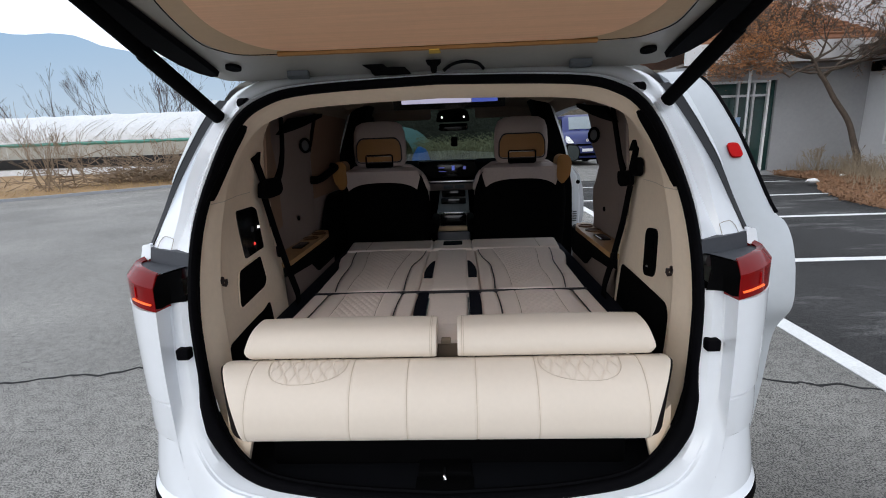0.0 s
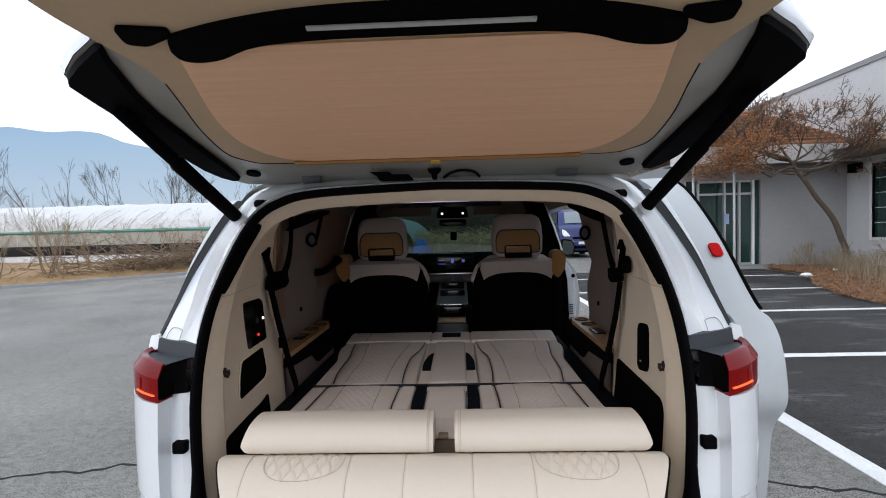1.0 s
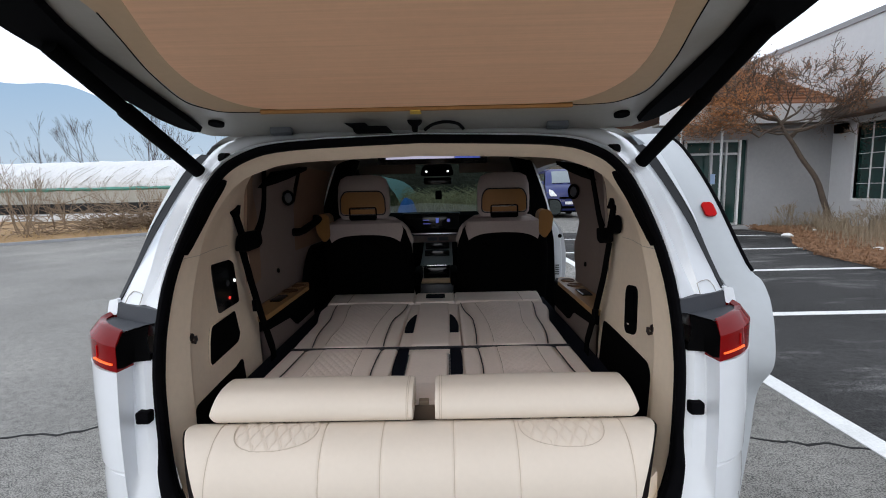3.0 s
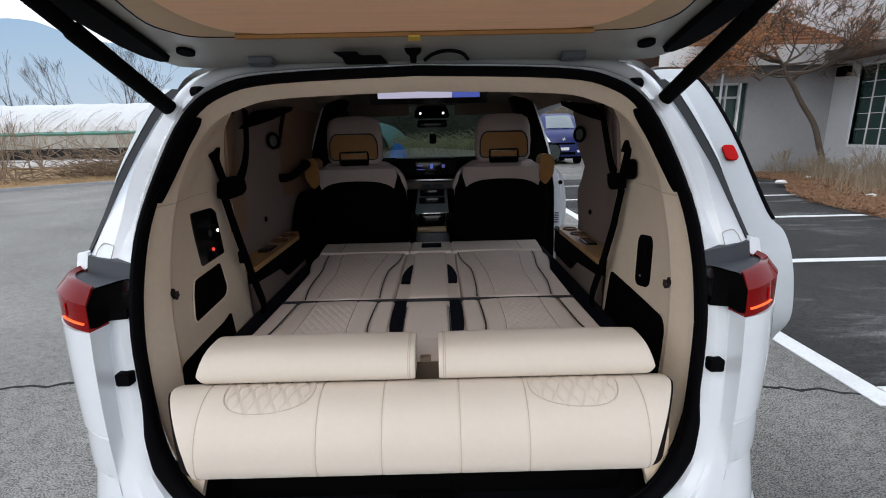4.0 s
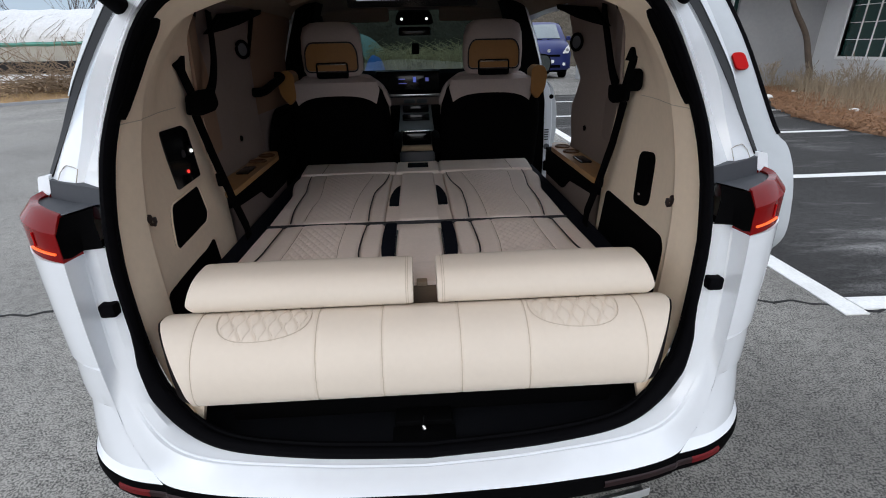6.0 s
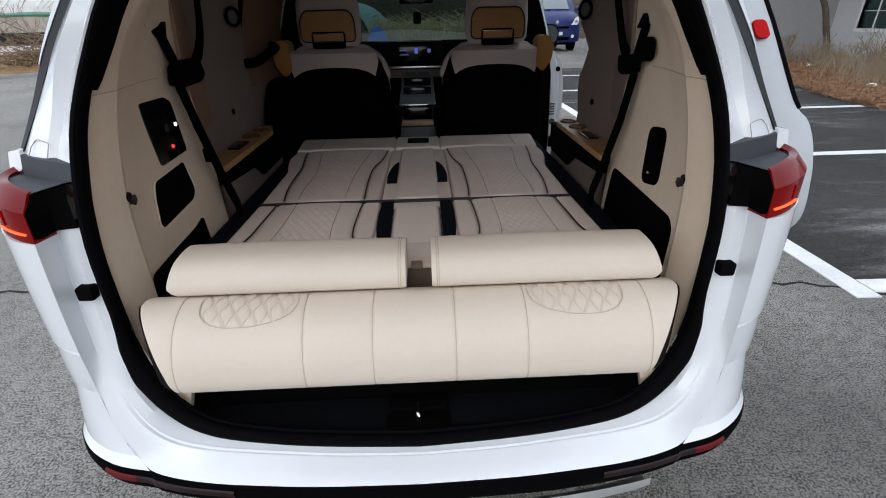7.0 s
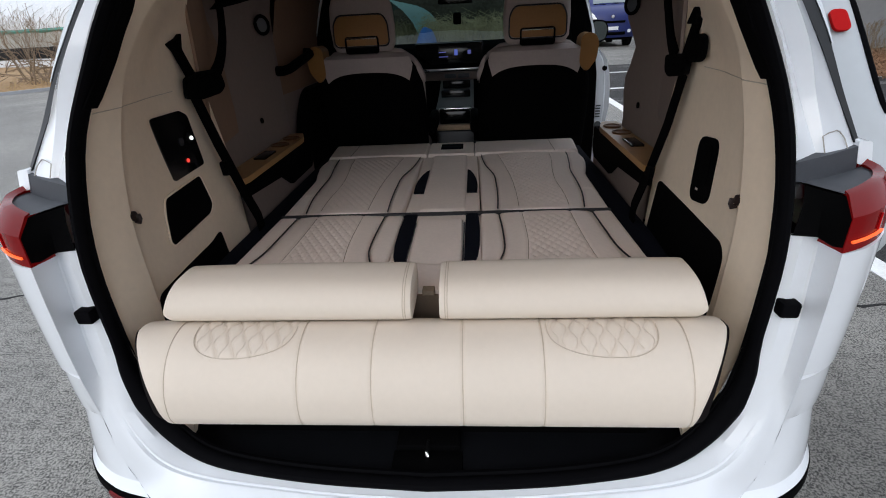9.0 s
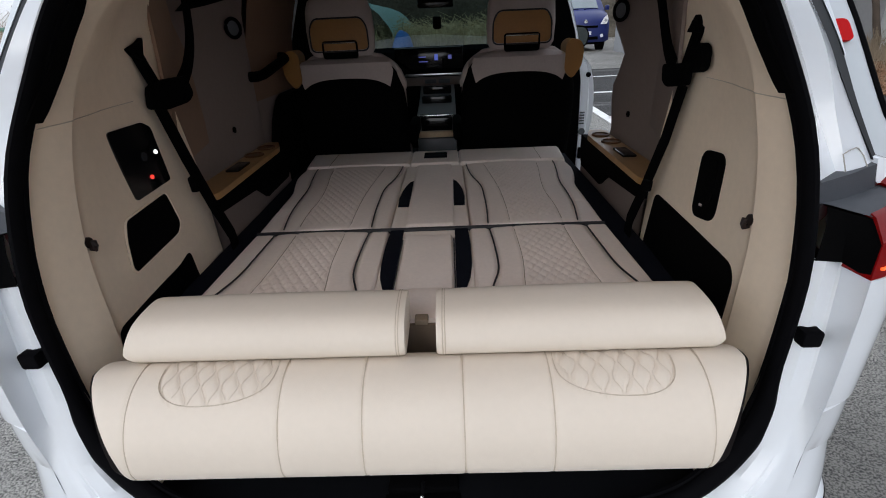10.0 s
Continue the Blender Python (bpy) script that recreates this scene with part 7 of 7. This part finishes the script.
for z_ in (0.0, 0.5, 1.0):
    row = []
    for k in range(121):
        x = -1150 + k * 19
        hgt = 132 + 82 * math.exp(-((x + 870) / 340) ** 2) + 14 * noise.noise(Vector((x * 0.006, 3.1, 0))) + 8 * noise.noise(Vector((x * 0.02, 1.7, 0)))
        row.append((x, 800 - 60 * z_, max(20, hgt) * z_ - 8))
    rows.append(row)
loft(bm, rows)
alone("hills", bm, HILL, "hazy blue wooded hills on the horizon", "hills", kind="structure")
# dry bank, tarpaulin and net ahead of the van
rnd = random.Random(77)
bm = bmesh.new()
for k in range(5000):
    x, y = rnd.uniform(-5, 2.6), rnd.uniform(13.0, 17.0)
    h = rnd.uniform(1.0, 2.5)
    p = Vector((x, y, 0.0))
    d = Vector((rnd.gauss(0, 0.25), rnd.gauss(0, 0.25), 1)).normalized()
    q_ = p + d * h * 0.6
    e = Vector((rnd.gauss(0, 0.6), rnd.gauss(0, 0.5), rnd.uniform(-0.4, 0.5))) * h * 0.3
    tube(bm, [p, q_, q_ + e], [0.012, 0.012, 0.004], 3)
tagged(plain_mesh("reed_bank", bm, REED), "bank of tall dry reeds ahead of the car", "reeds", kind="stuff")
bm = bmesh.new()
bmesh.ops.create_icosphere(bm, subdivisions=4, radius=1)
for v in bm.verts:
    v.co = Vector((v.co.x * 0.30, v.co.y * 0.4, max(v.co.z, -0.95) * 0.70)) * (1 + 0.06 * noise.noise(v.co * 2.2)) + Vector((-1.02, 12.0, 0.66))
alone("tarpaulin", bm, TARP, "blue tarpaulin thrown over a heap", "tarpaulin")
bm = bmesh.new()
rows = []
for k in range(15):
    a = math.pi * k / 14
    rows.append([(-2.6 + 1.5 * math.cos(a), y, 2.15 * math.sin(a) ** 0.8) for y in (12.8, 16, 22)])
loft(bm, rows)
alone("small_tunnel", bm, TEAL, "small teal film tunnel in the yard", "greenhouse")

# ---- blue van parked down the yard, and the wooded bank ----
bm = bmesh.new()
rows = []
for j in range(24):
    rows.append([(-16 + 0.8 * k, 36 + 0.35 * j, 9.5 * (1 - (1 - j / 23) ** 2) + (1.2 + 0.06 * j) * noise.noise(Vector((k * 0.35, j * 0.5, 2))) - 0.5) for k in range(56)])
loft(bm, rows)
alone("wooded_bank", bm, BANK, "brown wooded bank beyond the yard", "bank", kind="structure")


def parked_van(at, size):
    """A small one-box van seen from the front: short sloping nose, raked windscreen."""
    v_ = thing("van", (0, 0, 0), "small dark blue van parked facing the camera", "van")
    line_ = spline([(0.06, 0.30, 0.80), (0.0, 0.48, 0.85), (0.03, 0.80, 0.86), (0.10, 1.03, 0.85), (0.28, 1.20, 0.84), (0.58, 1.32, 0.83)], 16)
    roof_ = spline([(0.58, 1.32, 0.83), (0.86, 1.62, 0.76), (1.16, 1.88, 0.70), (1.50, 1.965, 0.68), (2.4, 1.98, 0.68), (3.5, 1.96, 0.68), (3.85, 1.78, 0.70), (3.95, 1.2, 0.80), (3.95, 0.4, 0.80)], 30)
    us = [-1, -0.97, -0.9, -0.75, -0.5, -0.2, 0.2, 0.5, 0.75, 0.9, 0.97, 1]
    rows = []
    for p in [Vector((0, a, b)) + Vector((c, 0, 0)) for a, b, c in line_ + roof_[1:]]:
        rows.append([(u * p.x, p.y + (0.16 * u ** 4 if p.y < 1.3 else 0), p.z - (0.05 * u ** 4 if p.z > 0.9 else 0)) for u in us])
    bm = bmesh.new()
    loft(bm, rows)
    for k in (0, -1):
        loft(bm, [[r[k] for r in rows], [(r[k][0] * 1.01, r[k][1], min(r[k][2], 0.34)) for r in rows]])
    body = part("body", bm, BLUE, v_)
    glass_ = [r for r in roof_ if 0.60 < r.x < 1.15]
    bm = bmesh.new()
    loft(bm, [[(u * c * 0.90, a + 0.16 * u ** 4 - 0.012, b - 0.05 * u ** 4 + 0.010) for u in us] for a, b, c in glass_])
    part("windscreen", bm, PALE_SCREEN, v_, "windscreen painted pale for its sky reflection")
    for s in (1, -1):
        bm = bmesh.new()
        prism(bm, rounded([Vector(p) for p in ((s * 0.50, 0.035, 0.86), (s * 0.74, 0.09, 0.86), (s * 0.80, 0.16, 0.98), (s * 0.78, 0.24, 1.14), (s * 0.66, 0.14, 1.08))], 0.04, 4), (0, -0.03, 0.01))
        lamp_ = part("headlight", bm, FRAME, body, "clear almond headlight")
        part("reflector", disc(bmesh.new(), (s * 0.69, 0.075, 0.98), (0, -1, 0.3), 0.05, 0.02, 16), SILVER, lamp_)
        part("fog_lamp", disc(bmesh.new(), (s * 0.58, 0.03, 0.50), (0, -1, 0), 0.055, 0.04, 14), FRAME, body)
        for y in (0.75, 3.1):
            wheel_ = part("wheel", disc(bmesh.new(), (s * 0.74, y, 0.30), (1, 0, 0), 0.30, 0.2, 28), RUBBER, v_)
            part("rim", disc(bmesh.new(), (s * 0.80, y, 0.30), (1, 0, 0), 0.19, 0.10, 22), ALU, wheel_)
        bm = bmesh.new()
        tube(bm, [(s * 0.10 - 0.05, 0.60, 1.345), (s * 0.10 + 0.45 * s, 0.66, 1.37)], 0.012, 6)
        part("wiper", bm, BLACK, v_)
        part("mirror", boxed(*sorted((s * 0.86, s * 1.02)), 0.86, 0.94, 1.30, 1.46, 0.03, 2), BLUE, v_)
        bm = bmesh.new()
        loft(bm, [[(s * 0.835, 0.95, 1.30), (s * 0.835, 3.6, 1.30)], [(s * 0.745, 1.30, 1.80), (s * 0.735, 3.5, 1.80)]])
        part("side_glass", bm, DARKGLASS, v_)
    part("grille", boxed(-0.42, 0.42, -0.012, 0.03, 0.76, 0.83, 0.012), BLACK, body)
    part("badge", disc(bmesh.new(), (0, 0.045, 0.96), (0, -1, 0.3), 0.06, 0.02, 18), SILVER, body)
    part("air_intake", boxed(-0.45, 0.45, -0.02, 0.03, 0.38, 0.48, 0.02), BLACK, body)
    part("plate", boxed(-0.20, 0.20, -0.03, -0.01, 0.54, 0.65, 0.004), FRAME, body, "blank number plate")
    part("underbody", boxed(-0.70, 0.70, 0.2, 3.8, 0.22, 0.36), BLACK, v_)
    v_.location, v_.scale = at, size
    return v_


parked_van((6.36, 22.75, 0), (1.3, 1.3, 1.3))
